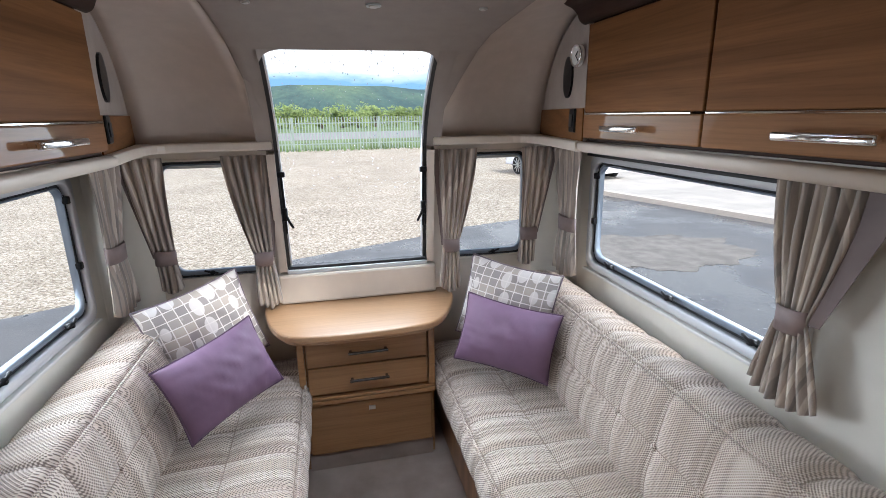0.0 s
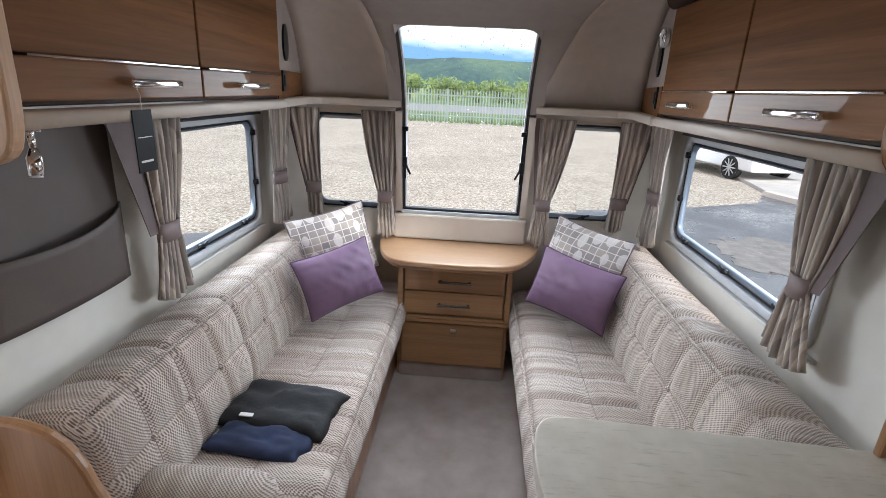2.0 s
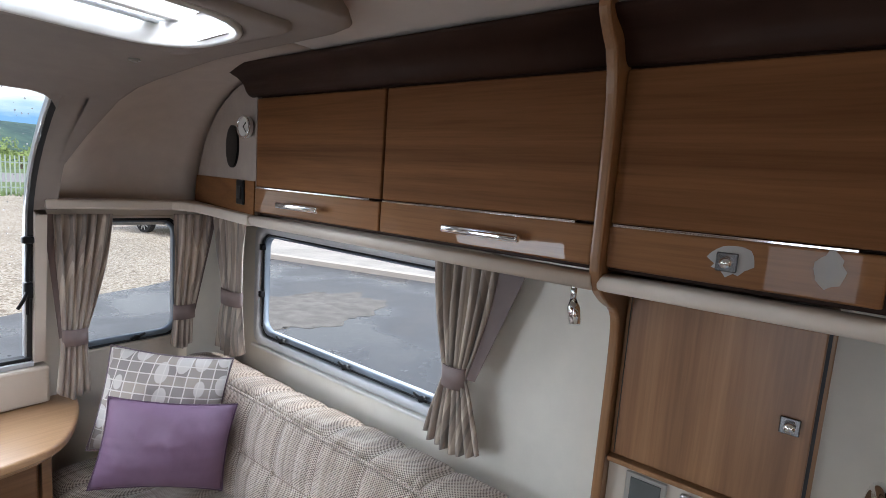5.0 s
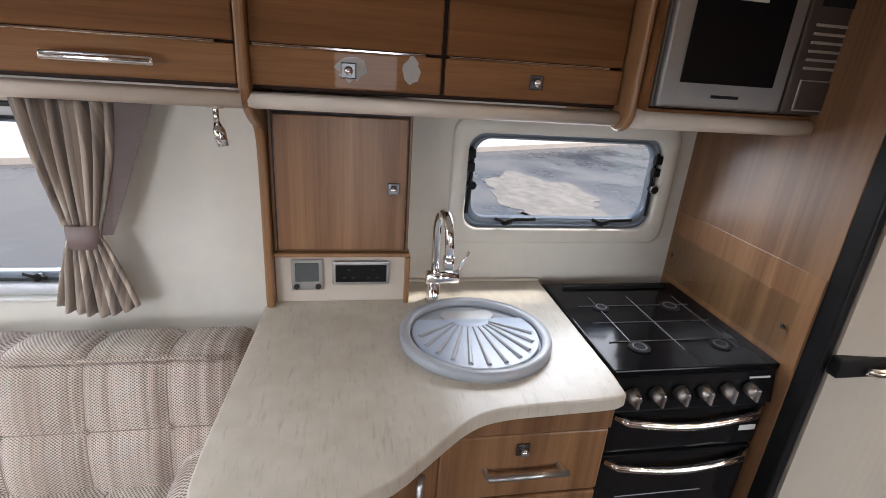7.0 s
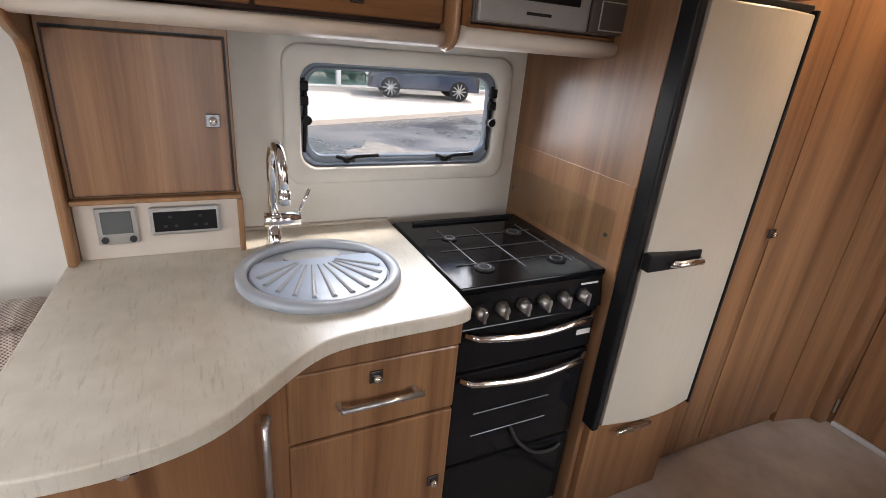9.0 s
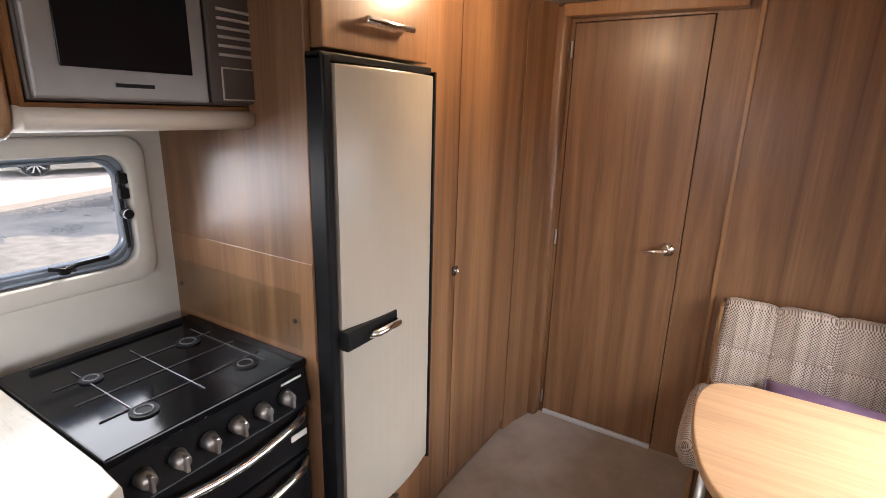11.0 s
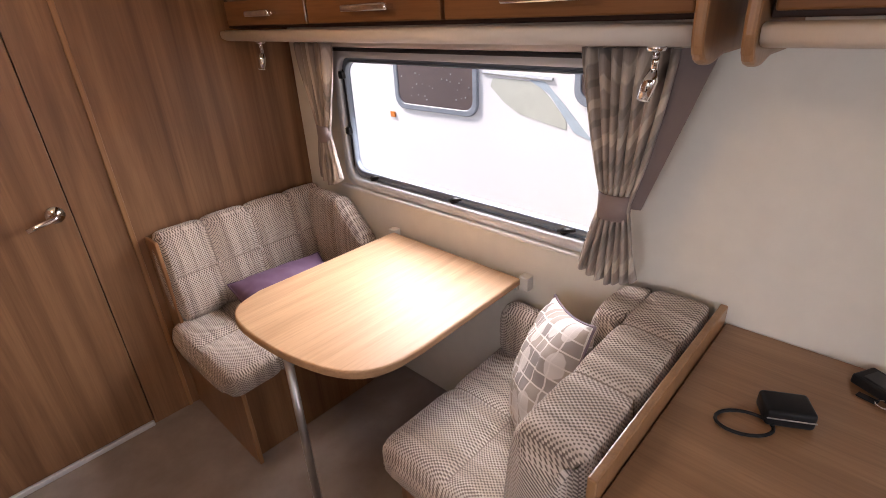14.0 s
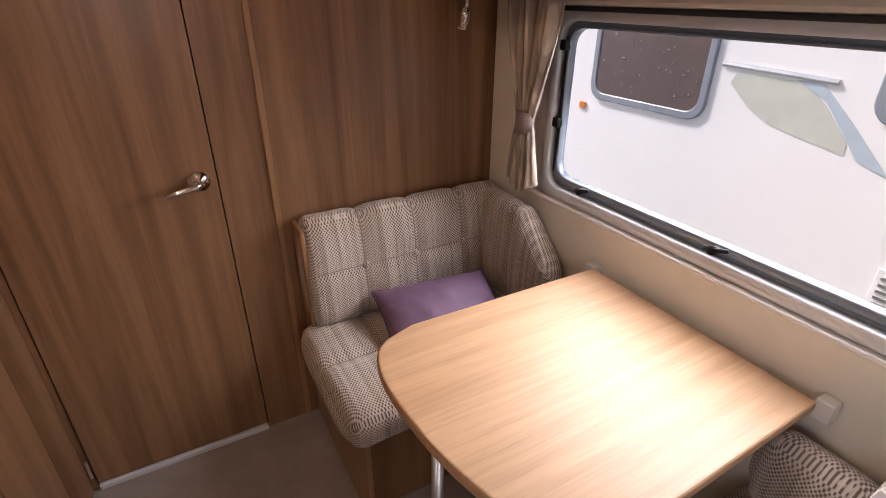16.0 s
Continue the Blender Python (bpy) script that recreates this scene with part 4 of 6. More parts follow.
division("trim_division_dinette", "curved wooden end panel of the dinette locker", -1, 0.056, 0.076,
         smooth_line([(0.66, 1.962), (0.66, 1.92), (0.735, 1.86), (0.735, 1.52), (0.74, 1.44), (0.79, 1.415), (0.86, 1.43)], 2, False) + [(1.068, 1.43), (1.068, 1.962)])
division("trim_division_short", "curved wooden end panel of the short locker", -1, 0.128, 0.148,
         smooth_line([(0.66, 1.962), (0.66, 1.92), (0.735, 1.86), (0.735, 1.52), (0.74, 1.44), (0.79, 1.415), (0.86, 1.43)], 2, False) + [(1.068, 1.43), (1.068, 1.962)])
en = division("trim_entrance", "pale wooden end panel beside the entrance with curved foot", -1, 1.034, 1.067,
              [(0.60, 1.962)] + smooth_line([(0.66, 1.95), (0.712, 1.85), (0.715, 1.60), (0.715, 1.46), (0.74, 1.395), (0.85, 1.38), (0.95, 1.34), (1.015, 1.22), (1.03, 1.0), (1.03, 0.5), (1.03, 0.0)], 2, False) + [(1.069, 0.0), (1.069, 1.962)], PALE_WOOD)
for dx, dz in ((0.80, 1.43), (0.765, 1.45)):
    part("screw_cover", tube([(-dx, 1.035, dz), (-dx, 1.032, dz)], 0.008, 12), PALE_WOOD, en)
AX, AY, AZ = -0.872, 1.034, 1.66
sa = solid("smoke_alarm", tube([(AX, AY, AZ), (AX, AY - 0.013, AZ), (AX, AY - 0.023, AZ), (AX, AY - 0.033, AZ), (AX, AY - 0.040, AZ)], 0.055, 36, taper=[0.056, 0.062, 0.062, 0.054, 0.040]), OFFWHITE, "round white smoke alarm on the wooden end panel", "alarm", smooth=True)
part("button_ring", tube([(AX + 0.021 * math.cos(q * math.tau / 24), AY - 0.0405, AZ - 0.004 + 0.021 * math.sin(q * math.tau / 24)) for q in range(24)], 0.0025, 6, closed=True), STEEL, sa, "grey ring round the button", True)
part("test_button", tube([(AX, AY - 0.039, AZ - 0.004), (AX, AY - 0.045, AZ - 0.004)], 0.018, 20), OFFWHITE, sa, "", True)
for tilt in (-28, 0, 28):
    sx_, cx_ = math.sin(radians(tilt)), math.cos(radians(tilt))
    part("sounder_slot", tube([(AX + 0.026 * sx_, AY - 0.0405, AZ + 0.026 * cx_), (AX + 0.044 * sx_, AY - 0.038, AZ + 0.044 * cx_)], 0.0024, 6), STEEL, sa)
part("print_bar", box((AX - 0.018, AY - 0.0408, AZ - 0.036), (AX + 0.018, AY - 0.0395, AZ - 0.032)), STEEL, sa)
sb = solid("alarm_sensor", box((AX - 0.052, AY - 0.034, 1.748), (AX + 0.052, AY - 0.001, 1.816), 0.008), OFFWHITE, "white rectangular carbon monoxide sensor above the alarm", "sensor")
part("sensor_ring", tube([(AX - 0.028 + 0.017 * math.cos(q * math.tau / 20), AY - 0.0345, 1.782 + 0.017 * math.sin(q * math.tau / 20)) for q in range(20)], 0.0018, 6, closed=True), STEEL, sb, "", True)
for k in range(4):
    part("vent_slot", box((AX + 0.008, AY - 0.0352, 1.760 + k * 0.007), (AX + 0.040, AY - 0.0338, 1.763 + k * 0.007)), STEEL, sb)
part("print_bar", box((AX + 0.012, AY - 0.0352, 1.800), (AX + 0.040, AY - 0.0338, 1.803)), BLACK, sb)
for dx, dz in ((-0.002, 1.785), (0.006, 1.785), (-0.002, 1.777), (0.006, 1.777)):
    part("indicator", box((AX + dx - 0.002, AY - 0.0352, dz - 0.002), (AX + dx + 0.002, AY - 0.0338, dz + 0.002)), BLACK, sb)
# ---- lounge ----
for s, nm, yb in ((-1, "left", 1.125), (1, "right", 1.16)):
    so = thing("sofa", "long oatmeal woven bench sofa with quilted seat and back", "sofa", "lounge sofas")
    fx = 0.295 if s < 0 else 0.318
    part("plinth", box((min(s * (fx + 0.035), s * 1.065), yb, 0.0), (max(s * (fx + 0.035), s * 1.065), 3.0, 0.30), 0.004), KITCHEN_WOOD, so, "wooden locker plinth")
    part("plinth_flap", box((min(s * (fx + 0.027), s * (fx + 0.036)), yb + 0.25, 0.05), (max(s * (fx + 0.027), s * (fx + 0.036)), yb + 0.85, 0.27), 0.003), KITCHEN_WOOD, so, "drop-down wooden flap")
    seat_p = [(s * a, c) for a, c in ((fx, 0.30), (fx - 0.03, 0.36), (fx - 0.01, 0.44), (fx + 0.06, 0.465), (fx + 0.25, 0.452), (0.78, 0.445), (0.80, 0.40), (0.80, 0.30), (0.6, 0.30))]
    shade_seams(part("seat_cushion", upholstery(seat_p, yb + 0.01, 2.98, lambda q, a, c: (a, q, c), 0.19, 0.013, [(s * (fx + 0.24), 0.452, 0.05), (s * fx, 0.445, 0.03)]), FAB_Y, so, "quilted seat cushion", True), FAB_Y, 0)
    top = 0.80 if s > 0 else 0.78
    back_p = [(s * a, c) for a, c in ((0.745, 0.40), (0.735, 0.50), (0.765, 0.64), (0.80, top - 0.02), (0.84, top + 0.01), (0.93, top), (1.02, top - 0.03), (1.055, 0.70), (1.055, 0.50), (1.04, 0.40))]
    shade_seams(part("backrest_cushion", upholstery(back_p, yb + 0.01, 2.97, lambda q, a, c: (a, q, c), 0.19, 0.016, [(s * 0.758, 0.615, 0.05), (s * 0.815, top, 0.035)]), FAB_Y, so, "tufted backrest cushion", True), FAB_Y, 9)
    pts = [(s * 0.806, yb + 0.05 + k * 0.09, top + 0.003) for k in range(20)]
    part("piping", tube(pts, 0.005, 6), FAB_Y, so, "corded seam", True)
    pts = [(s * (fx - 0.006), yb + 0.05 + k * 0.09, 0.452) for k in range(20)]
    part("piping", tube(pts, 0.005, 6), FAB_Y, so, "corded seam", True)
    if s < 0:
        end = smooth_line([(-0.36, 0.0), (-0.36, 0.38), (-0.62, 0.44), (-0.74, 0.58), (-0.80, 0.76), (-0.92, 0.81), (-1.02, 0.80)], 2, False) + [(-1.04, 0.80), (-1.04, 0.0)]
        part("end_panel", prism(end, 1.092, 1.122, "y", 0.01), TRIM_WOOD, so, "pale shaped wooden end panel")
        part("arm_bolster", upholstery([(c, a) for a, c in ((0.46, 1.15), (0.55, 1.15), (0.585, 1.21), (0.565, 1.29), (0.47, 1.32), (0.45, 1.22))], -0.40, -0.75, lambda q, y, z: (q, y, z), 0.35, 0.012), FAB_X, so, "padded arm bolster", True)
    else:
        part("arm_bolster", upholstery([(c, a) for a, c in ((0.46, 1.17), (0.56, 1.17), (0.595, 1.23), (0.575, 1.32), (0.47, 1.35), (0.45, 1.24))], 0.36, 0.75, lambda q, y, z: (q, y, z), 0.39, 0.012), FAB_X, so, "padded arm bolster", True)
    # pad in the front corner beside the chest
    shade_seams(part("corner_pad", upholstery([(2.80, 0.44), (2.78, 0.60), (2.82, 0.70), (2.88, 0.72), (2.96, 0.70), (2.97, 0.45)], s * 0.50, s * 1.0, lambda q, a, c: (q, a, c), 0.17, 0.016), FAB_X, so, "padded corner cushion", True), FAB_X, 0)

# chest of drawers between the sofas
ch = thing("drawer_chest", "oak chest with two drawers, a flap and curved top", "chest")
part("body", box((-0.315, 2.72, 0.0), (0.288, 3.05, 0.665), 0.004), DRAWER_WOOD, ch)
outl = smooth_line([(-0.47, 3.055), (-0.46, 2.93), (-0.42, 2.75), (-0.36, 2.63), (-0.28, 2.588), (-0.02, 2.575), (0.22, 2.592), (0.31, 2.635), (0.39, 2.78), (0.44, 2.93), (0.45, 3.055)], 2, False)
part("top", prism(outl, 0.69, 0.722, "z", 0.009, seg=3), TOP_OAK, ch, "curved oak-laminate top")
out2 = [(a * 0.95 - 0.005, 2.605 + (c - 2.575) * 0.9) for a, c in outl]
part("slide_out_leaf", prism(out2, 0.668, 0.686, "z", 0.006), TOP_OAK, ch, "slide-out leaf under the top")


def chest_front(nm, z0, z1, x0, x1, handle):
    d = part(nm, box((x0, 2.694, z0), (x1, 2.718, z1), 0.004), DRAWER_WOOD, ch, "wood-grain front")
    if handle:
        zc = (z0 + z1) / 2
        ha = part("handle", box((-0.098, 2.664, zc - 0.006), (0.076, 2.674, zc + 0.006), 0.003), DARK_CHROME, d, "slim dark metal bar handle", True)
        for hx in (-0.088, 0.066):
            part("foot", box((hx - 0.006, 2.673, zc - 0.005), (hx + 0.006, 2.695, zc + 0.005), 0.002), DARK_CHROME, ha)
    return d


chest_front("drawer", 0.527, 0.650, -0.277, 0.252, True)
chest_front("drawer", 0.392, 0.520, -0.277, 0.252, True)
fl = chest_front("flap", 0.090, 0.338, -0.290, 0.270, False)
part("catch", box((-0.022, 2.686, 0.292), (0.008, 2.694, 0.310), 0.002), STEEL, fl)
part("mid_rail", box((-0.315, 2.682, 0.346), (0.290, 2.72, 0.366), 0.004), DRAWER_WOOD, ch)
part("mid_rail", box((-0.315, 2.688, 0.368), (0.290, 2.72, 0.380), 0.003), DRAWER_WOOD, ch)
part("toe_board", box((-0.30, 2.705, 0.0), (0.275, 2.719, 0.085), 0.002), CARPET, ch, "carpeted toe board")
for sx in (-0.300, 0.275):
    part("stile", box((sx - 0.014, 2.69, 0.38), (sx + 0.014, 2.72, 0.662), 0.002), DRAWER_WOOD, ch)

# scatter cushions
LP, LC = "pale scatter cushion printed with grey squares and leaves", "plain purple scatter cushion leaning on the sofa"


def set_down(at, right, up):
    """The pose of a cushion from its middle and the run of its long edge and its side edge."""
    x = Vector(right).normalized()
    z = (Vector(up) - x * x.dot(Vector(up))).normalized()
    return Matrix.Translation(at) @ Matrix((x, z.cross(x), z)).transposed().to_4x4()


scatter_cushion(set_down((-0.668, 2.735, 0.735), (0.80, 0.56, 0.19), (-0.22, 0.16, 0.96)), 0.43, 0.38, 0.17, PRINT, LP, 1)
scatter_cushion(set_down((-0.557, 2.435, 0.672), (0.706, 0.68, 0.17), (-0.33, 0.20, 0.92)), 0.40, 0.29, 0.205, PURPLE, LC, 2)
scatter_cushion(set_down((0.625, 2.665, 0.745), (0.72, -0.67, -0.11), (0.18, 0.22, 0.96)), 0.44, 0.38, 0.17, PRINT, LP, 3)
scatter_cushion(set_down((0.561, 2.485, 0.672), (0.83, -0.53, -0.15), (0.17, 0.24, 0.957)), 0.41, 0.295, 0.205, PURPLE, LC, 4)

# folded jacket on the left sofa
JACKET, NAVY = plain("black_nylon", (0.010, 0.010, 0.011), 0.8, vary=0.3, bumpy=0.5, bump_scale=60), plain("navy_fleece", (0.02, 0.03, 0.07), 0.9, vary=0.2)


def crumple(x0, x1, y0, y1, z, hgt, seed, turn=0.0):
    b = bmesh.new()
    n = 22
    top, low = [], []
    cx, cy = (x0 + x1) / 2, (y0 + y1) / 2
    for j in range(n + 1):
        r, q = [], []
        for i in range(n + 1):
            u, v = 2 * i / n - 1, 2 * j / n - 1
            e = max(0, (1 - abs(u) ** 5) * (1 - abs(v) ** 5)) ** 0.5
            wob = 1 + 0.10 * noise.noise((u * 1.7 + seed, v * 1.7, 1.0))
            px, py = (x1 - x0) / 2 * u * wob, (y1 - y0) / 2 * v * wob
            co, si = math.cos(turn), math.sin(turn)
            hh = hgt * e * (0.8 + 0.35 * noise.noise((u * 2 + seed, v * 2, 2.0)) + 0.25 * abs(noise.noise((u * 5 + seed, v * 3, 4.0))))
            r.append(b.verts.new((cx + px * co - py * si, cy + px * si + py * co, z + hh)))
            q.append(b.verts.new((cx + px * co - py * si, cy + px * si + py * co, z)))
        top.append(r)
        low.append(q)
    for j in range(n):
        for i in range(n):
            b.faces.new((top[j][i], top[j][i + 1], top[j + 1][i + 1], top[j + 1][i]))
            b.faces.new((low[j][i], low[j + 1][i], low[j + 1][i + 1], low[j][i + 1]))
    bmesh.ops.remove_doubles(b, verts=b.verts, dist=0.0005)
    return b


ja = thing("folded_jacket", "crumpled black and navy jacket lying on the sofa seat", "jacket", at=(0, 0, 0))
part("outer_shell", crumple(-0.735, -0.36, 1.55, 1.81, 0.462, 0.052, 1.0, -0.12), JACKET, ja, "black nylon outer", True)
part("lining", crumple(-0.72, -0.40, 1.44, 1.60, 0.460, 0.032, 4.0, -0.10), NAVY, ja, "navy fleece lining", True)
part("brand_patch", box((-0.66, 1.575, 0.502), (-0.615, 1.592, 0.506), 0.001), OFFWHITE, ja, "small pale woven patch")

# wall pocket and tag
po = thing("wall_pocket", "dark leatherette magazine pocket fixed to the wall", "pocket")
part("back_panel", prism(round_rect(1.218, 1.70, 0.925, 1.42, 0.03), -W + 0.003, -W + 0.014, "x", 0.003), POCKET, po)
b = bmesh.new()
rows = []
for j in range(9):
    v = j / 8
    row = []
    for i in range(15):
        u = i / 14
        yy = 1.212 + 0.498 * u
        toph = 1.115 + 0.055 * u ** 3
        zz = 0.918 + (toph - 0.918) * v
        out = 0.012 + 0.055 * math.sin(math.pi * u) ** 0.6 * (0.35 + 0.65 * v)
        row.append(b.verts.new((-W + out, yy, zz)))
    rows.append(row)
for j in range(8):
    for i in range(14):
        b.faces.new((rows[j][i], rows[j][i + 1], rows[j + 1][i + 1], rows[j + 1][i]))
fp = part("front_panel", b, POCKET, po, "bellied front of the pocket", True)
m = fp.modifiers.new("thick", "SOLIDIFY")
m.thickness = 0.005
part("trim_cord", tube([(-W + 0.018, 1.225 + 0.11 * (k / 12), 1.25 + 0.17 * math.sin(k / 12 * 1.57) ** 1.5) for k in range(13)], 0.003, 6), RUBBER, po)
tg = thing("swing_tag", "black swing tag hanging from a locker handle", "tag")
part("card", box((-0.715, 1.335, 1.335), (-0.712, 1.405, 1.478), 0.001), BLACK, tg)
part("string", tube([(-0.725, 1.37, 1.545), (-0.712, 1.371, 1.51), (-0.7135, 1.37, 1.474)], 0.0012, 5), RAIL, tg)
part("print_bar", box((-0.7118, 1.345, 1.358), (-0.7112, 1.39, 1.363)), OFFWHITE, tg)
part("print_bar", box((-0.7118, 1.345, 1.415), (-0.7112, 1.395, 1.417)), STEEL, tg)


def spot_light(x, y, z, s):
    sp = thing("spot_lamp", "chrome swivel reading spot below the locker", "lamp", "reading spots")
    part("mount", tube([(x, y, z), (x, y, z - 0.012)], 0.019, 18), CHROME, sp, "", True)
    part("stem", tube([(x, y, z - 0.012), (x, y, z - 0.05)], 0.007, 10), CHROME, sp, "", True)
    part("head", tube([(x, y, z - 0.045), (x - s * 0.002, y - 0.004, z - 0.065), (x - s * 0.006, y - 0.012, z - 0.10)], 0.017, 16, taper=[0.007, 0.015, 0.013]), CHROME, sp, "", True)
    part("lens", tube([(x - s * 0.006, y - 0.012, z - 0.1005), (x - s * 0.0062, y - 0.0125, z - 0.103)], 0.012, 14), OFFWHITE, sp)


spot_light(0.875, 1.205, 1.447, 1)
spot_light(-0.84, 1.20, 1.447, -1)
spot_light(-0.86, -0.041, 1.447, -1)
spot_light(-0.86, -1.523, 1.447, -1)


# ---- curtains ----
def curtain(label, top, tie, foot, nrm, z_top=1.43, z_tie=1.095, z_foot=0.86, pleats=6, depth=0.021, band=0.032, lining=0.03):
    """top, tie, foot: pairs of plan points; the cloth is gathered at the tie."""
    cu = thing("curtain", label, "curtain", "tied curtains")
    b = bmesh.new()
    nu, rows = pleats * 8, []
    nn = Vector((*nrm, 0))
    for j in range(31):
        f = j / 30
        z = z_top + (z_foot - z_top) * f
        ft = (z_top - z_tie) / (z_top - z_foot)
        if f < ft:
            g = f / ft
            g = g ** 1.4
            ends = [Vector((*top[k], 0)).lerp(Vector((*tie[k], 0)), g) for k in (0, 1)]
            amp = depth * (1 - 0.45 * g)
        else:
            g = ((f - ft) / (1 - ft)) ** 0.75
            ends = [Vector((*tie[k], 0)).lerp(Vector((*foot[k], 0)), g) for k in (0, 1)]
            amp = depth * (0.55 + 0.55 * g)
        row = []
        for i in range(nu + 1):
            u = i / nu
            wv = math.sin(u * pleats * math.tau + 1.9 * noise.noise((u * 3 + top[0][1], f * 2.0, 0.3))) * (0.75 + 0.6 * noise.noise((u * 5, f * 1.5, top[1][1])))
            p = ends[0].lerp(ends[1], u) + nn * (amp * wv + 0.4 * amp * noise.noise((u * 9, f * 3, 7.0)) + 0.02)
            row.append(b.verts.new((p.x, p.y, z + (0.012 * noise.noise((u * 6, 1.0, f)) + 0.035 * (2 * u - 1) ** 2) * max(0.0, (f - ft) / (1 - ft)) ** 2)))
        rows.append(row)
    for j in range(30):
        for i in range(nu):
            b.faces.new((rows[j][i], rows[j][i + 1], rows[j + 1][i + 1], rows[j + 1][i]))
    cl = part("cloth", b, CURTAIN, cu, "", True)
    m = cl.modifiers.new("thick", "SOLIDIFY")
    m.thickness = 0.003
    t0, t1 = Vector((*tie[0], z_tie)) + nn * 0.02, Vector((*tie[1], z_tie)) + nn * 0.02
    mid, half = (t0 + t1) / 2, (t1 - t0) / 2 * 1.12
    loop = [mid + half * math.cos(q * math.tau / 20) + nn * 0.026 * math.sin(q * math.tau / 20) for q in range(20)]
    b = bmesh.new()
    lo = [b.verts.new(p - Vector((0, 0, band))) for p in loop]
    hi = [b.verts.new(p + Vector((0, 0, band))) for p in loop]
    for i in range(20):
        b.faces.new((lo[i], lo[(i + 1) % 20], hi[(i + 1) % 20], hi[i]))
    tb = part("tieback", b, TIEBAND, cu, "plain dusky tieback band", True)
    m = tb.modifiers.new("thick", "SOLIDIFY")
    m.thickness = 0.004
    # plain lining panel that hangs beside the print
    b = bmesh.new()
    a0, a1 = Vector((*top[0], z_top)), Vector((*tie[0], z_tie))
    d = (Vector((*top[0], 0)) - Vector((*top[1], 0))).normalized() * lining
    q = [b.verts.new(v) for v in (a0 + nn * 0.012, a0 + d + nn * 0.006, a1 + d * 0.35 + nn * 0.012, a1 + nn * 0.018)]
    b.faces.new(q)
    ln = part("lining", b, LINING, cu, "plain dusky lining edge")
    m = ln.modifiers.new("thick", "SOLIDIFY")
    m.thickness = 0.003
    return cu


CL = "mushroom patterned curtain gathered in a plain tieback"
for s in (-1, 1):
    xw = s * 1.0
    n_in = (-s, 0)
    # rear side of the lounge windows
    if s > 0:
        curtain(CL, [(1.0, 1.465), (1.0, 1.695)], [(1.0, 1.548), (1.0, 1.625)], [(1.0, 1.475), (1.0, 1.685)], n_in, pleats=7, z_tie=1.078, z_foot=0.84, lining=0.085)
    else:
        curtain(CL, [(-1.0, 1.72), (-1.0, 1.955)], [(-1.0, 1.77), (-1.0, 1.87)], [(-1.0, 1.715), (-1.0, 1.925)], n_in, pleats=7, z_tie=1.05, z_foot=0.80, lining=0.11)
    # forward end of the lounge windows
    curtain(CL, [(s * 0.96, 2.90), (s * 0.98, 2.69)], [(s * 0.985, 2.86), (s * 0.985, 2.72)], [(s * 0.97, 2.90), (s * 0.98, 2.68)], n_in, pleats=5, depth=0.012, z_tie=1.08, z_foot=0.82)
    # front side windows, outer and inner
    curtain(CL, [(s * 0.95, 2.96), (s * 0.80, 2.985)], [(s * 0.885, 2.985), (s * 0.805, 2.99)], [(s * 0.88, 2.985), (s * 0.79, 2.99)], (0, -1), pleats=4, depth=0.014, z_tie=1.0, z_foot=0.83)
    curtain(CL, [(s * 0.385, 2.985), (s * 0.575, 2.99)], [(s * 0.40, 2.975), (s * 0.475, 2.975)], [(s * 0.375, 2.96), (s * 0.485, 2.96)], (0, -1), pleats=5, depth=0.014, z_tie=0.97, z_foot=0.735)
curtain(CL, [(-1.0, -1.47), (-1.0, -1.26)], [(-1.0, -1.40), (-1.0, -1.34)], [(-1.0, -1.43), (-1.0, -1.30)], (1, 0), pleats=5, z_foot=0.885)
curtain(CL, [(-0.985, -0.035), (-0.985, -0.255)], [(-0.985, -0.10), (-0.985, -0.175)], [(-0.985, -0.06), (-0.985, -0.225)], (1, 0), pleats=7, z_tie=1.07, z_foot=0.855, lining=0.075)

# ---- kitchen ----
wt_out = smooth_line([(1.055, 1.12), (0.60, 1.145), (0.30, 1.162), (0.235, 1.15), (0.212, 1.06), (0.215, 0.93), (0.245, 0.83), (0.32, 0.745), (0.395, 0.66), (0.425, 0.59), (0.432, 0.45), (0.436, 0.31), (0.45, 0.278)], 2, False) + [(0.53, 0.272), (1.055, 0.272)]
wt = solid("worktop", prism(wt_out, 0.862, 0.898, "z", 0.004, seg=2), WORKTOP, "cream stone-effect worktop with a sweeping curved edge", "worktop")
part("back_trim", box((1.050, 0.272, 0.898), (1.068, 0.728, 0.906), 0.002), RAIL, wt, "thin beige back trim")
kc = thing("kitchen_unit", "walnut-grain kitchen base unit with drawer and curved corner", "cupboard")
base = smooth_line([(1.055, 1.105), (0.34, 1.115), (0.285, 1.09), (0.27, 0.98), (0.295, 0.89), (0.37, 0.80), (0.455, 0.72), (0.475, 0.66)], 2, False) + [(0.48, 0.29), (1.055, 0.29)]
part("carcass", prism(base, 0.08, 0.861, "z"), KITCHEN_WOOD, kc, "", False)
part("kickboard", prism([(a + 0.03, c) for a, c in base if a < 1.0], 0.0, 0.08, "z"), CORNICE, kc, "dark recessed kickboard")
dr = part("drawer", box((0.455, 0.297, 0.612), (0.479, 0.700, 0.795), 0.005), wood("drawer_front_foil", (0.165, 0.078, 0.034), (0.355, 0.19, 0.09), "Z", 0.35, 0.3), kc, "wood-grain drawer")
ha = part("handle", tube([(0.425, 0.395, 0.70), (0.425, 0.59, 0.70)], 0.007, 10), STEEL, dr, "metal bar handle", True)
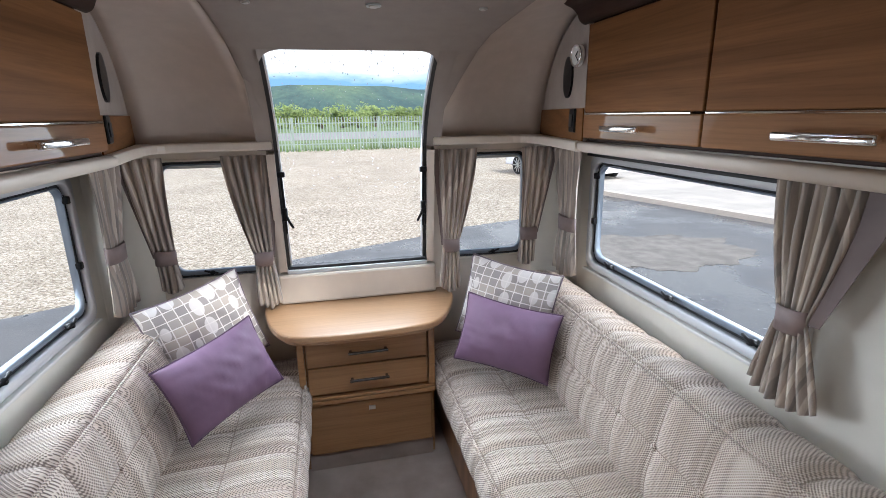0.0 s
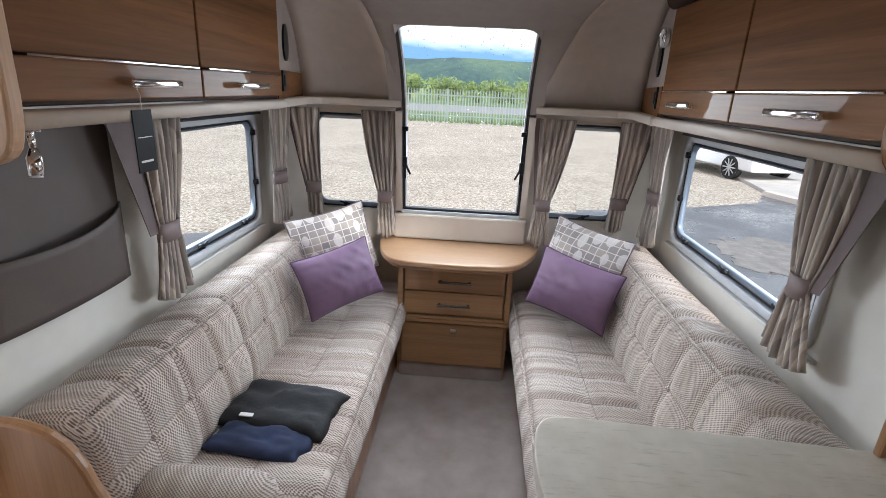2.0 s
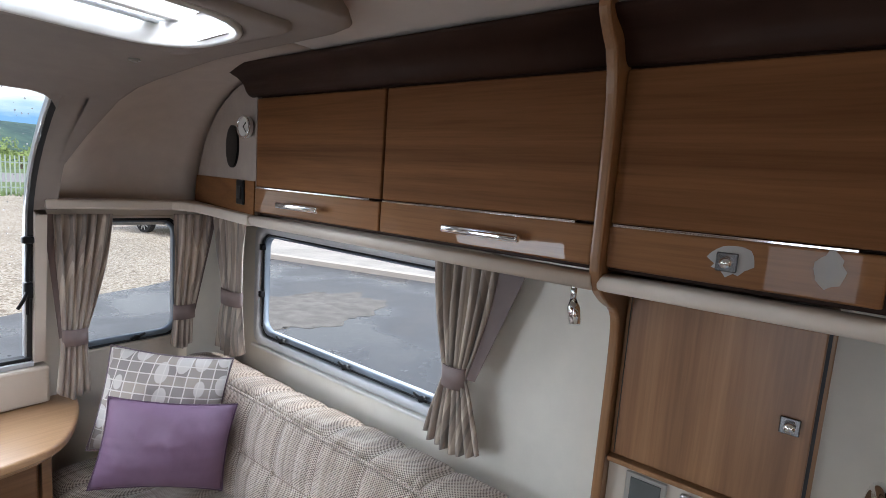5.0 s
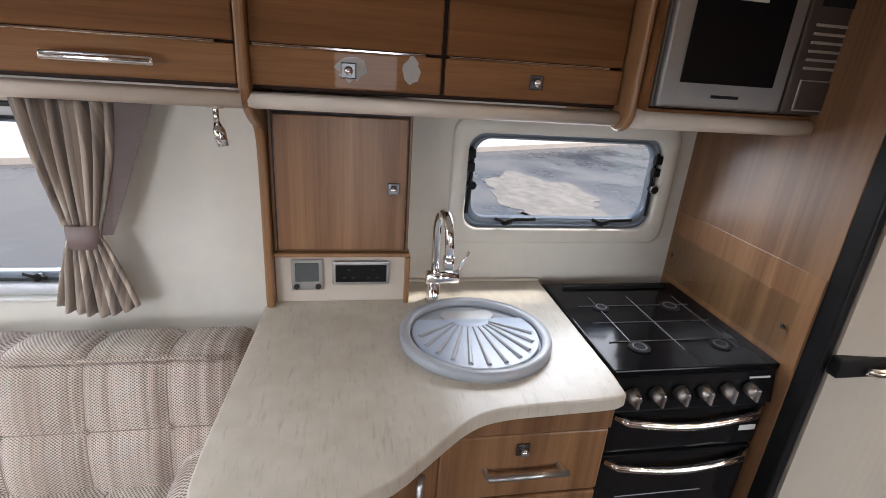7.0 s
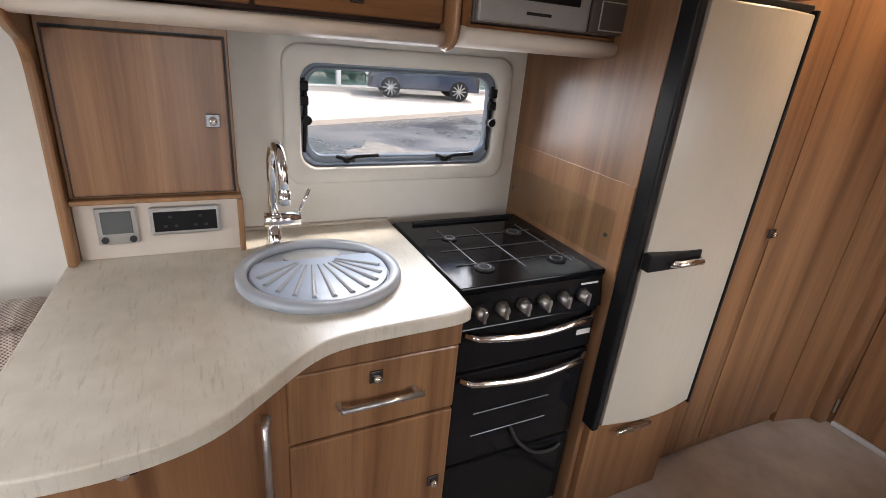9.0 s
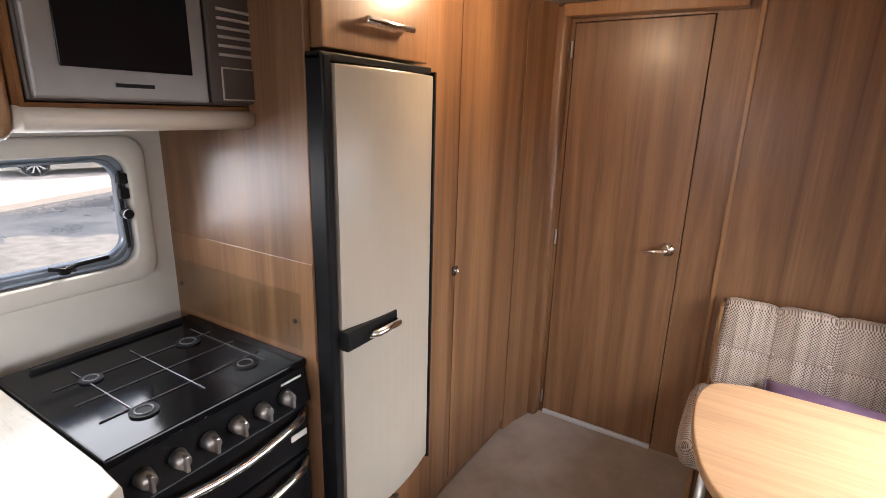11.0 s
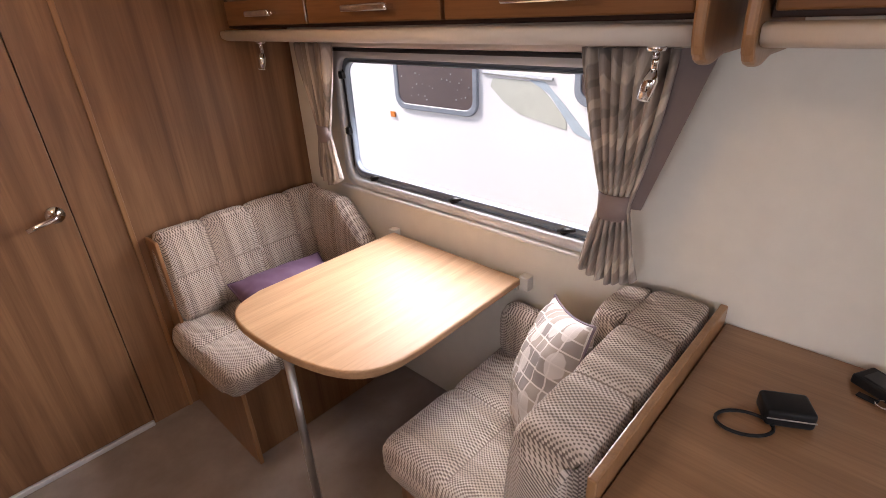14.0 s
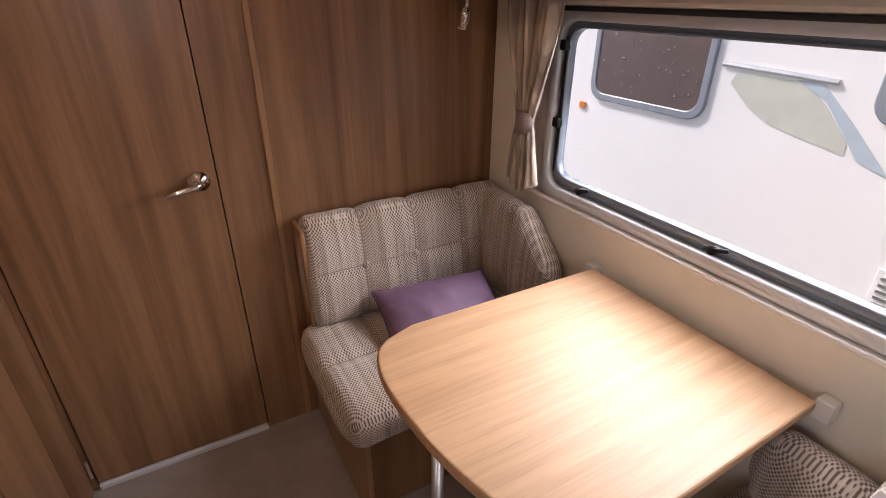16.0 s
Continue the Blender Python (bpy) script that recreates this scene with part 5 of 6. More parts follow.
for q in (0.41, 0.59):
    part("foot", tube([(0.425, q, 0.70), (0.456, q, 0.70)], 0.006, 8), STEEL, ha)
button_knob(dr, 0.505, 0.755, 0.455, -1)
d2 = part("door", box((0.455, 0.297, 0.12), (0.479, 0.700, 0.604), 0.005), KITCHEN_WOOD, kc, "wood-grain cupboard door")
button_knob(d2, 0.335, 0.375, 0.455, -1)
part("top_rail", box((0.452, 0.295, 0.80), (0.479, 0.69, 0.86), 0.003), BULKHEAD, kc)
cd = part("corner_door", tube([(0.405, 0.745, 0.53), (0.385, 0.752, 0.54), (0.385, 0.752, 0.74), (0.405, 0.745, 0.75)], 0.008, 10), STEEL, kc, "long vertical metal handle", True)
button_knob(kc, 0.965, 0.83, 0.272, -1)
part("edge_strip", box((0.268, 1.108, 0.08), (0.34, 1.13, 0.86), 0.006), RUBBER, kc, "dark edging")

# sink
SC = (0.705, 0.573)
def circ(rx, ry, n=48, c=SC):
    return [(c[0] + rx * math.cos(q * math.tau / n), c[1] + ry * math.sin(q * math.tau / n)) for q in range(n)]
si = thing("kitchen_sink", "round grey sink with a fluted drainer lid", "sink")
part("rim", ring(circ(0.195, 0.20), circ(0.168, 0.172), lambda a, c, h: (a, c, 0.898 + h), 0.0, 0.022, lip=0.008), SINKGREY, si, "pale grey moulded rim", True)
part("bowl", prism(circ(0.169, 0.173), 0.88, 0.902, "z"), SINKGREY, si)
b = bmesh.new()
ctr = (SC[0] + 0.108, SC[1])
lid_out = []
for k in range(41):
    q = radians(62 + 236 * k / 40)
    lid_out.append((SC[0] + 0.162 * math.cos(q), SC[1] + 0.166 * math.sin(q)))
lid = part("drainer_lid", prism([*lid_out], 0.903, 0.914, "z", 0.003), LIDBLUE, si, "pale fluted drainer lid")
for k in range(11):
    q = radians(95 + 170 * k / 10)
    ex, ey = SC[0] + 0.147 * math.cos(q), SC[1] + 0.150 * math.sin(q)
    sx0, sy0 = ctr[0] - 0.05 + 0.03 * math.cos(q), ctr[1] + 0.05 * math.sin(q)
    part("flute", tube([(sx0, sy0, 0.914), (ex, ey, 0.914)], 0.005, 8, taper=[0.003, 0.0065]), SINKGREY, lid)
part("bowl_opening", prism(round_rect(SC[0] + 0.080, SC[0] + 0.13, SC[1] - 0.075, SC[1] + 0.075, 0.025), 0.904, 0.909, "z"), STEEL, si, "open slot of the steel bowl")
tp = thing("mixer_tap", "tall chrome swan-neck mixer tap with side lever", "tap")
TX, TY = 0.925, 0.652
part("base", tube([(TX, TY, 0.898), (TX, TY, 0.915), (TX, TY, 0.96)], 0.02, 18, taper=[0.026, 0.02, 0.018]), CHROME, tp, "", True)
neck = [(TX, TY, 0.95), (TX, TY, 1.13)] + [(TX - 0.062 + 0.062 * math.cos(radians(q)), TY - 0.012 * (q / 180), 1.13 + 0.062 * math.sin(radians(q))) for q in range(15, 181, 15)] + [(TX - 0.124, TY - 0.013, 1.075)]
part("neck", tube(neck, 0.0125, 14), CHROME, tp, "", True)
part("nozzle", tube([(TX - 0.124, TY - 0.013, 1.09), (TX - 0.124, TY - 0.013, 1.058)], 0.0155, 14), CHROME, tp, "", True)
part("valve_body", tube([(TX, TY + 0.025, 0.975), (TX, TY - 0.07, 0.975)], 0.021, 18), CHROME, tp, "", True)
part("lever", tube([(TX, TY - 0.065, 0.985), (TX - 0.012, TY - 0.095, 1.06)], 0.005, 10), CHROME, tp, "", True)

# wall cupboard, control panel and sockets
wc = thing("wall_cupboard", "square wood-grain wall cupboard with chrome catch", "cupboard")
part("carcass", box((0.925, 0.735, 1.056), (1.069, 1.10, 1.452), 0.003), TRIM_WOOD, wc)
wd = part("door", box((0.908, 0.748, 1.066), (0.9245, 1.086, 1.425), 0.003), KITCHEN_WOOD, wc, "wood-grain door")
# the dark line round the door is a black sheet behind it
part("door_gap_shade", box((0.9236, 0.742, 1.060), (0.9256, 1.092, 1.4305)), RUBBER, wc, "black sheet for the shade in the gap round the door")
button_knob(wd, 0.782, 1.242, 0.908, -1)
part("lower_shelf", box((0.905, 0.73, 1.044), (1.069, 1.10, 1.056), 0.003), TRIM_WOOD, wc)
part("side_strip", box((0.905, 0.728, 0.899), (0.93, 0.742, 1.0435), 0.003), TRIM_WOOD, wc)
cp = structure("control_board", box((0.93, 0.742, 0.899), (1.069, 1.10, 1.0435)), RAIL, "beige panel for controls above the worktop", "panel")
he = solid("heating_control", box((0.920, 0.972, 0.938), (0.930, 1.058, 1.031), 0.003), STEEL, "square grey heating control panel", "control panel")
part("display", box((0.918, 0.983, 0.966), (0.9205, 1.047, 1.022), 0.001), plain("grey_display", (0.10, 0.11, 0.11), 0.2), he)
for q in (0.985, 1.044):
    part("dial", tube([(0.920, q, 0.951), (0.915, q, 0.951)], 0.008, 14), RUBBER, he)
sk2 = solid("power_socket", box((0.918, 0.785, 0.953), (0.930, 0.946, 1.027), 0.008), STEEL, "grey double power socket with dark face", "socket")
part("socket_face", box((0.916, 0.794, 0.964), (0.9185, 0.937, 1.016), 0.004), BLACK, sk2)
for q in (0.832, 0.90):
    for dy, dz in ((0, 0.012), (-0.012, -0.012), (0.012, -0.012)):
        part("pin_hole", box((0.9152, q + dy - 0.004, 0.99 + dz - 0.003), (0.9163, q + dy + 0.004, 0.99 + dz + 0.003)), RUBBER, sk2)

# cooker
ck = thing("cooker", "black gas cooker with glass hob lid and chrome handles", "cooker", at=(0.05, 0, 0))
CY0, CY1 = -0.192, 0.266
part("body", box((0.49, CY0, 0.02), (1.005, CY1, 0.885), 0.004), OVEN, ck, "black enamel body")
part("hob", box((0.475, CY0 - 0.003, 0.885), (0.965, CY1 + 0.003, 0.905), 0.004), BOILER, ck, "black glass hob lid")
part("hob_hinge", tube([(0.925, CY0 + 0.05, 0.909), (0.925, CY1 - 0.05, 0.909)], 0.007, 8), BLACK, ck)
GRATE = plain("pan_support", (0.13, 0.13, 0.135), 0.35, 0.6)
CAP = plain("burner_cap", (0.012, 0.012, 0.013), 0.5)
for m in (CAP, GRATE):
    m.node_tree.nodes["Principled BSDF"].inputs["Specular IOR Level"].default_value = 0.1
for gy in (-0.13, 0.03, 0.16):
    part("pan_support", tube([(0.55, gy, 0.9065), (0.86, gy, 0.9065)], 0.0015, 6), GRATE, ck)
for gx in (0.60, 0.70, 0.80):
    part("pan_support", tube([(gx, -0.15, 0.9065), (gx, 0.22, 0.9065)], 0.0015, 6), GRATE, ck)
for bx_, by_, br_ in ((0.57, -0.09, 0.035), (0.57, 0.15, 0.035), (0.79, -0.08, 0.038), (0.79, 0.15, 0.03)):
    bu = part("burner", tube([(bx_, by_, 0.905), (bx_, by_, 0.909)], br_ * 0.8, 24), CAP, ck, "black burner cap")
    part("flame_ring", tube([(bx_ + br_ * 0.5 * math.cos(q * math.tau / 20), by_ + br_ * 0.5 * math.sin(q * math.tau / 20), 0.9095) for q in range(20)], 0.0022, 6, closed=True), GRATE, bu, "steel burner ring", True)
cpn = part("control_panel", prism([(0.462, 0.795), (0.478, 0.884), (0.50, 0.884), (0.50, 0.795)], CY0, CY1, "y", 0.002), OVEN, ck, "black control fascia")
for k in range(6):
    ky = 0.216 - k * 0.066
    kn = part("control_knob", tube([(0.468, ky, 0.842), (0.452, ky, 0.840), (0.440, ky, 0.839)], 0.017, 16, taper=[0.019, 0.017, 0.014]), STEEL, cpn, "brushed control knob", True)
    part("grip", box((0.430, ky - 0.004, 0.822), (0.446, ky + 0.004, 0.858), 0.002), STEEL, kn)
part("printed_mark", box((0.4685, -0.17, 0.868), (0.4705, -0.11, 0.873)), OFFWHITE, cpn)
for nm, z0, z1 in (("grill_door", 0.655, 0.788), ("oven_door", 0.325, 0.645), ("lower_panel", 0.03, 0.315)):
    dd = part(nm, box((0.470, CY0 + 0.004, z0), (0.492, CY1 - 0.004, z1), 0.004), OVEN, ck, "glossy black glass front")
    if nm != "lower_panel":
        zz = z1 - 0.008
        pts = [(0.468, CY1 - 0.02, zz - 0.005), (0.447, CY1 - 0.05, zz - 0.012)] + [(0.440 - 0.004 * math.sin(math.pi * q / 8), CY1 - 0.09 - q * 0.03475, zz - 0.014 - 0.012 * math.sin(math.pi * q / 8)) for q in range(9)] + [(0.447, CY0 + 0.05, zz - 0.012), (0.468, CY0 + 0.02, zz - 0.005)]
        part("handle", tube(pts, 0.0095, 12), CHROME, dd, "bowed chrome handle", True)
        part("rating_plate", box((0.4690, -0.18, z0 + 0.045), (0.4705, -0.13, z0 + 0.062)), OFFWHITE, dd) if nm == "grill_door" else None
    if nm == "oven_door":
        # glints of the oven shelves, laid as thin bars on the door face
        for q in (0.42, 0.50):
            part("shelf_glint", tube([(0.4695, -0.07, q), (0.4695, 0.19, q)], 0.0015, 6), GRATE, dd)
# black tube bent into a loop close to the oven front
ca = solid("oven_loop", tube(smooth_line([(0.510, 0.06, 0.42), (0.505, 0.03, 0.36), (0.500, -0.03, 0.30), (0.502, -0.11, 0.28), (0.512, -0.15, 0.29)], 2, False), 0.006, 8), RUBBER, "black loop in front of the oven", "cable", smooth=True)
ca2 = solid("floor_cable", tube(smooth_line([(0.44, -0.30, 0.008), (0.34, -0.22, 0.008), (0.22, -0.18, 0.008), (0.12, -0.28, 0.008), (0.10, -0.42, 0.008)], 2, False), 0.008, 8), RUBBER, "black cable loop lying on the carpet", "cable", smooth=True)

# tall division, splash glass
structure("tall_panel", box((0.485, -0.215, 0.0), (1.069, -0.196, 1.955), 0.003), BULKHEAD, "tall wood-grain division beside the cooker", "panel")
structure("splash_board", box((0.487, -0.196, 0.905), (1.06, -0.1935, 1.155), 0.001), KITCHEN_WOOD, "wood-grain splash board with a fine joint above the hob", "panel")
sg = solid("splash_guard", box((0.53, -0.1925, 0.925), (1.05, -0.1890, 1.075), 0.001), BACKDROP_GLASS, "clear glass splash guard fixed to the division", "splashback")
for px, pz in ((0.55, 1.0), (1.03, 1.0)):
    part("screw", tube([(px, -0.1890, pz), (px, -0.1860, pz)], 0.006, 10), RUBBER, sg)

# microwave and its housing
mw = thing("microwave_housing", "overhead housing with beige rail round the microwave", "cupboard")
part("housing", wall_with_holes(lambda a, c, h: (0.675 + h, a, c), -0.25, 0.242, 1.475, 1.955, [(-0.225, 0.235, 1.505, 1.80)], 0.0, 0.39), WALNUT, mw, "dark carcass")
rail = smooth_line([(0.665, 1.455), (0.652, 1.480), (0.668, 1.500), (0.75, 1.500), (0.85, 1.45)], 2)
part("lower_rail", prism(rail, -0.25, 0.243, "y"), RAIL, mw, "beige rounded rail", True)
part("end_rail", box((0.655, -0.268, 1.46), (0.675, -0.246, 1.955), 0.008), TRIM_WOOD, mw)
MW_STEEL = plain("microwave_steel", (0.30, 0.295, 0.29), 0.38, 0.7, vary=0.06, bumpy=0.03)
MW_PANEL, MW_KEY = plain("bronze_panel", (0.085, 0.068, 0.058), 0.4, 0.3, vary=0.08), plain("satin_key", (0.42, 0.38, 0.34), 0.4, 0.3, vary=0.05)
mo = thing("microwave_oven", "built-in steel microwave with black window and bronze keypad", "microwave")
part("case", box((0.672, -0.222, 1.508), (1.0, 0.232, 1.797), 0.004), MW_PANEL, mo)
md = part("door", box((0.655, -0.085, 1.512), (0.672, 0.228, 1.793), 0.005), MW_STEEL, mo, "brushed steel door")
part("door_window", box((0.652, -0.05, 1.565), (0.6555, 0.185, 1.78), 0.002), OVEN, md, "black window")
part("name_bar", box((0.6535, 0.03, 1.535), (0.6552, 0.10, 1.542)), BLACK, md)
part("sticker", box((0.6505, 0.02, 1.735), (0.6518, 0.10, 1.765)), OFFWHITE, md, "white paper sticker")
part("sticker_line", box((0.6500, 0.03, 1.748), (0.6506, 0.09, 1.752)), plain("red_ink", (0.5, 0.05, 0.05), 0.6), md)
kp = part("keypad", box((0.655, -0.218, 1.512), (0.672, -0.09, 1.793), 0.005), MW_PANEL, mo, "dark bronze keypad panel")
for k in range(6):
    part("key", box((0.652, -0.205, 1.61 + k * 0.018), (0.6555, -0.115, 1.616 + k * 0.018), 0.001), MW_KEY, kp)
part("open_button", box((0.651, -0.200, 1.522), (0.6555, -0.120, 1.585), 0.002), MW_PANEL, kp)
part("button_rim", box((0.653, -0.203, 1.519), (0.6553, -0.117, 1.588), 0.001), MW_KEY, kp)
part("clock_display", box((0.652, -0.205, 1.74), (0.6555, -0.115, 1.775), 0.001), BLACK, kp)

# fridge
fr = thing("fridge", "tall slim fridge with cream door in a black frame", "fridge", at=(0, 0.068, 0))
part("cabinet", box((0.49, -0.680, 0.385), (1.06, -0.268, 1.62), 0.004), BLACK, fr)
part("frame_side", box((0.435, -0.292, 0.385), (0.49, -0.266, 1.62), 0.006), BLACK, fr, "black plastic side frame")
part("frame_top", box((0.44, -0.680, 1.605), (0.49, -0.266, 1.622), 0.003), BLACK, fr)


def fridge_door(z0, z1, nm):
    o = []
    for k in range(13):
        y = -0.296 - 0.376 * k / 12
        o.append((0.430 - 0.022 * math.sin(math.pi * k / 12), y))
    return part(nm, prism(o + [(0.487, -0.672), (0.487, -0.296)], z0, z1, "z", 0.004), WHITEGOODS, fr, "cream bowed door panel")


fridge_door(0.405, 1.600, "door")
part("door_trim", box((0.424, -0.682, 0.395), (0.488, -0.673, 1.61), 0.002), BLACK, fr)
fh = part("handle_recess", box((0.403, -0.480, 0.944), (0.432, -0.285, 0.993), 0.004), BLACK, fr, "black handle recess")
part("handle", tube([(0.400, -0.36, 0.965), (0.384, -0.375, 0.968), (0.384, -0.46, 0.968), (0.400, -0.47, 0.965)], 0.010, 10), CHROME, fh, "chrome bar", True)
fu = solid("high_cupboard", box((0.455, -0.614, 1.632), (1.06, -0.218, 1.955), 0.003), KITCHEN_WOOD, "wood-grain locker above the fridge", "cupboard")
bar_handle(fu, -0.51, -0.33, 1.70, 0.436, -1)
fd = solid("low_cupboard", box((0.462, -0.614, 0.0), (1.06, -0.218, 0.372), 0.003), KITCHEN_WOOD, "wood-grain drawer below the fridge", "cupboard")
bar_handle(fd, -0.46, -0.31, 0.345, 0.445, -1)
# black strip in place of the shade between drawer and fridge
part("shadow_gap", box((0.47, -0.612, 0.373), (0.50, -0.22, 0.384)), RUBBER, fd)

# wardrobe with tall doors up to the rear bulkhead
wa = thing("wardrobe", "tall wood-grain wardrobe with two bowed doors", "wardrobe")
part("carcass", prism([(0.53, -0.618), (0.535, -1.0), (0.525, -1.40), (0.49, -1.60), (1.069, -1.665), (1.069, -0.618)], 0.0, 1.958, "z"), BULKHEAD, wa)
for (xa, ya), (xb, yb) in (((0.512, -0.622), (0.520, -0.905)), ((0.520, -0.911), (0.508, -1.40))):
    o = [(xa, ya)]
    for k in range(1, 8):
        f = k / 8
        o.append((xa + (xb - xa) * f - 0.012 * math.sin(math.pi * f), ya + (yb - ya) * f))
    o += [(xb, yb), (xb + 0.022, yb), (xa + 0.022, ya)]
    wdo = part("door", prism(o, 0.06, 1.945, "z", 0.003), BULKHEAD, wa, "tall wood-grain door")
part("end_post", prism([(0.505, -1.405), (0.49, -1.50), (0.46, -1.598), (0.50, -1.602), (0.53, -1.405)], 0.0, 1.955, "z", 0.004), BULKHEAD, wa)
button_knob(wa, -0.878, 0.962, 0.504, -1)

# ---- dinette ----
def din(q, a, c):
    return (q, a, c)


d1 = thing("dinette_bench", "oatmeal dinette bench against the bulkhead with wrap-round back", "bench", "dinette benches")
part("plinth", box((-1.065, -1.66, 0.0), (-0.335, -1.16, 0.32), 0.006), KITCHEN_WOOD, d1, "wooden plinth")
part("side_panel", box((-0.335, -1.66, 0.0), (-0.318, -1.12, 0.345), 0.004), TRIM_WOOD, d1)
shade_seams(part("seat_cushion", upholstery([(-1.60, 0.33), (-1.60, 0.44), (-1.55, 0.455), (-1.20, 0.452), (-1.10, 0.448), (-1.085, 0.40), (-1.10, 0.34)], -1.06, -0.275, din, 0.20, 0.011, [(-1.36, 0.455, 0.05)]), FAB_X, d1, "quilted seat cushion", True), FAB_X, 0)
shade_seams(part("backrest_cushion", upholstery([(-1.655, 0.44), (-1.66, 0.78), (-1.63, 0.825), (-1.58, 0.825), (-1.555, 0.78), (-1.53, 0.62), (-1.52, 0.45)], -1.06, -0.325, din, 0.185, 0.011, [(-1.535, 0.645, 0.05)], end=0.025), FAB_X, d1, "tufted backrest", True), FAB_X, 3)
shade_seams(part("side_cushion", upholstery([(-1.058, 0.44), (-1.058, 0.78), (-1.03, 0.82), (-0.98, 0.815), (-0.965, 0.77), (-0.955, 0.45)], -1.60, -1.18, lambda q, a, c: (a, q, c - max(0, (q + 1.36)) * 1.0 * max(0, c - 0.46) / 0.36), 0.20, 0.014), FAB_Y, d1, "sloping side cushion", True), FAB_Y, 0)
part("back_edge", box((-0.33, -1.664, 0.34), (-0.316, -1.56, 0.80), 0.004), TRIM_WOOD, d1)
part("catch_button", tube([(-0.318, -1.50, 0.30), (-0.308, -1.50, 0.30)], 0.010, 12), RUBBER, d1)

d2 = thing("dinette_bench", "oatmeal dinette bench backing onto the entrance shelf", "bench", "dinette benches")
part("plinth", box((-1.065, -0.46, 0.0), (-0.46, 0.09, 0.32), 0.006), KITCHEN_WOOD, d2, "wooden plinth")
shade_seams(part("seat_cushion", upholstery([(-0.505, 0.34), (-0.52, 0.40), (-0.50, 0.455), (-0.43, 0.465), (-0.20, 0.455), (-0.06, 0.45), (-0.03, 0.40), (-0.05, 0.33)], -1.06, -0.43, din, 0.32, 0.013, [(-0.28, 0.458, 0.05)]), FAB_X, d2, "quilted seat cushion", True), FAB_X, 0)
shade_seams(part("backrest_cushion", upholstery([(-0.055, 0.44), (-0.072, 0.60), (-0.055, 0.77), (-0.038, 0.83), (-0.028, 0.842), (0.02, 0.845), (0.09, 0.842), (0.106, 0.83), (0.107, 0.60), (0.104, 0.44)], -1.06, -0.40, din, 0.22, 0.010, [(-0.04, 0.825, 0.02)], end=0.05), FAB_X, d2, "padded backrest", True), FAB_X, 0)
part("corner_cushion", upholstery([(-0.135, 0.44), (-0.155, 0.60), (-0.135, 0.77), (-0.118, 0.822), (-0.10, 0.836), (-0.06, 0.842), (-0.025, 0.838), (-0.015, 0.44)], -1.06, -0.85, din, 0.21, 0.006, end=0.09), FAB_X, d2, "corner pad at the wall", True)
shade_seams(part("side_cushion", upholstery([(-1.058, 0.44), (-1.058, 0.60), (-1.03, 0.64), (-0.98, 0.63), (-0.96, 0.58), (-0.955, 0.45)], -0.50, -0.10, lambda q, a, c: (a, q, c), 0.20, 0.014), FAB_Y, d2, "rounded side cushion", True), FAB_Y, 0)
part("back_board", box((-1.068, 0.116, 0.0), (-0.40, 0.134, 0.838), 0.004), TRIM_WOOD, d2, "brown wooden back board")

sh = thing("entrance_shelf", "wood-grain cabinet with a shelf top beside the entrance", "cabinet")
part("top", box((-1.068, 0.136, 0.765), (-0.42, 0.605, 0.79), 0.004), wood("shelf_foil", (0.24, 0.125, 0.058), (0.36, 0.205, 0.105), "Y", 0.4, 0.2), sh, "walnut-grain top")
part("body", box((-1.068, 0.138, 0.0), (-0.44, 0.60, 0.764), 0.003), KITCHEN_WOOD, sh)
structure("trim_shelf_end", box((-1.069, 0.606, 0.0), (-0.97, 0.632, 1.955), 0.004), TRIM_WOOD, "upright wooden strip beside the entrance door", "trim")

tb = thing("dinette_table", "oak-laminate drop-leaf table with rounded free end", "table")
outl = [(-1.04, -1.075), (-1.04, -0.458)] + smooth_line([(-0.58, -0.448), (-0.46, -0.455), (-0.375, -0.52), (-0.325, -0.68), (-0.308, -0.84), (-0.312, -0.97), (-0.35, -1.05), (-0.45, -1.08)], 2, False)
part("tabletop", prism(outl, 0.695, 0.722, "z", 0.007, seg=3), TOP_OAK_Y, tb)
part("leg", tube([(-0.37, -0.80, 0.695), (-0.345, -0.76, 0.0)], 0.013, 14), STEEL, tb, "grey metal leg", True)
for q in (-1.082, -0.445):
    part("wall_bracket", box((-1.068, q - 0.018, 0.68), (-1.035, q + 0.018, 0.730), 0.004), OFFWHITE, tb, "white wall bracket")
part("wall_rail", box((-1.069, -1.08, 0.66), (-1.05, -0.48, 0.69), 0.003), ALU, tb)

scatter_cushion(leaning((-0.69, -1.345, 0.512), (0.06, 0.36, 0.92), 2), 0.40, 0.29, 0.15, PURPLE, "plain purple scatter cushion lying on the bench", 6)
scatter_cushion(leaning((-0.790, -0.192, 0.622), (0.60, -0.74, 0.36), 20), 0.35, 0.39, 0.16, PRINT, "pale scatter cushion printed with grey squares and leaves", 7)

cm = thing("camera_case", "small black case with wrist strap on the shelf", "case")
part("body", box((-0.06, -0.045, 0.0), (0.06, 0.045, 0.055), 0.012, 3), BLACK, cm, "", True)
part("strap", tube([(-0.05 - 0.06 + 0.07 * math.cos(q), -0.05 + 0.045 * math.sin(q), 0.006) for q in [k * 0.28 for k in range(23)]], 0.005, 8), BLACK, cm, "", True)
part("zip", tube([(-0.058, -0.0455, 0.03), (0.058, -0.0455, 0.03)], 0.002, 6), STEEL, cm)
cm.matrix_world = pose(-0.80, 0.315, 0.792, 0, 0, 118) @ Matrix.Scale(0.70, 4)
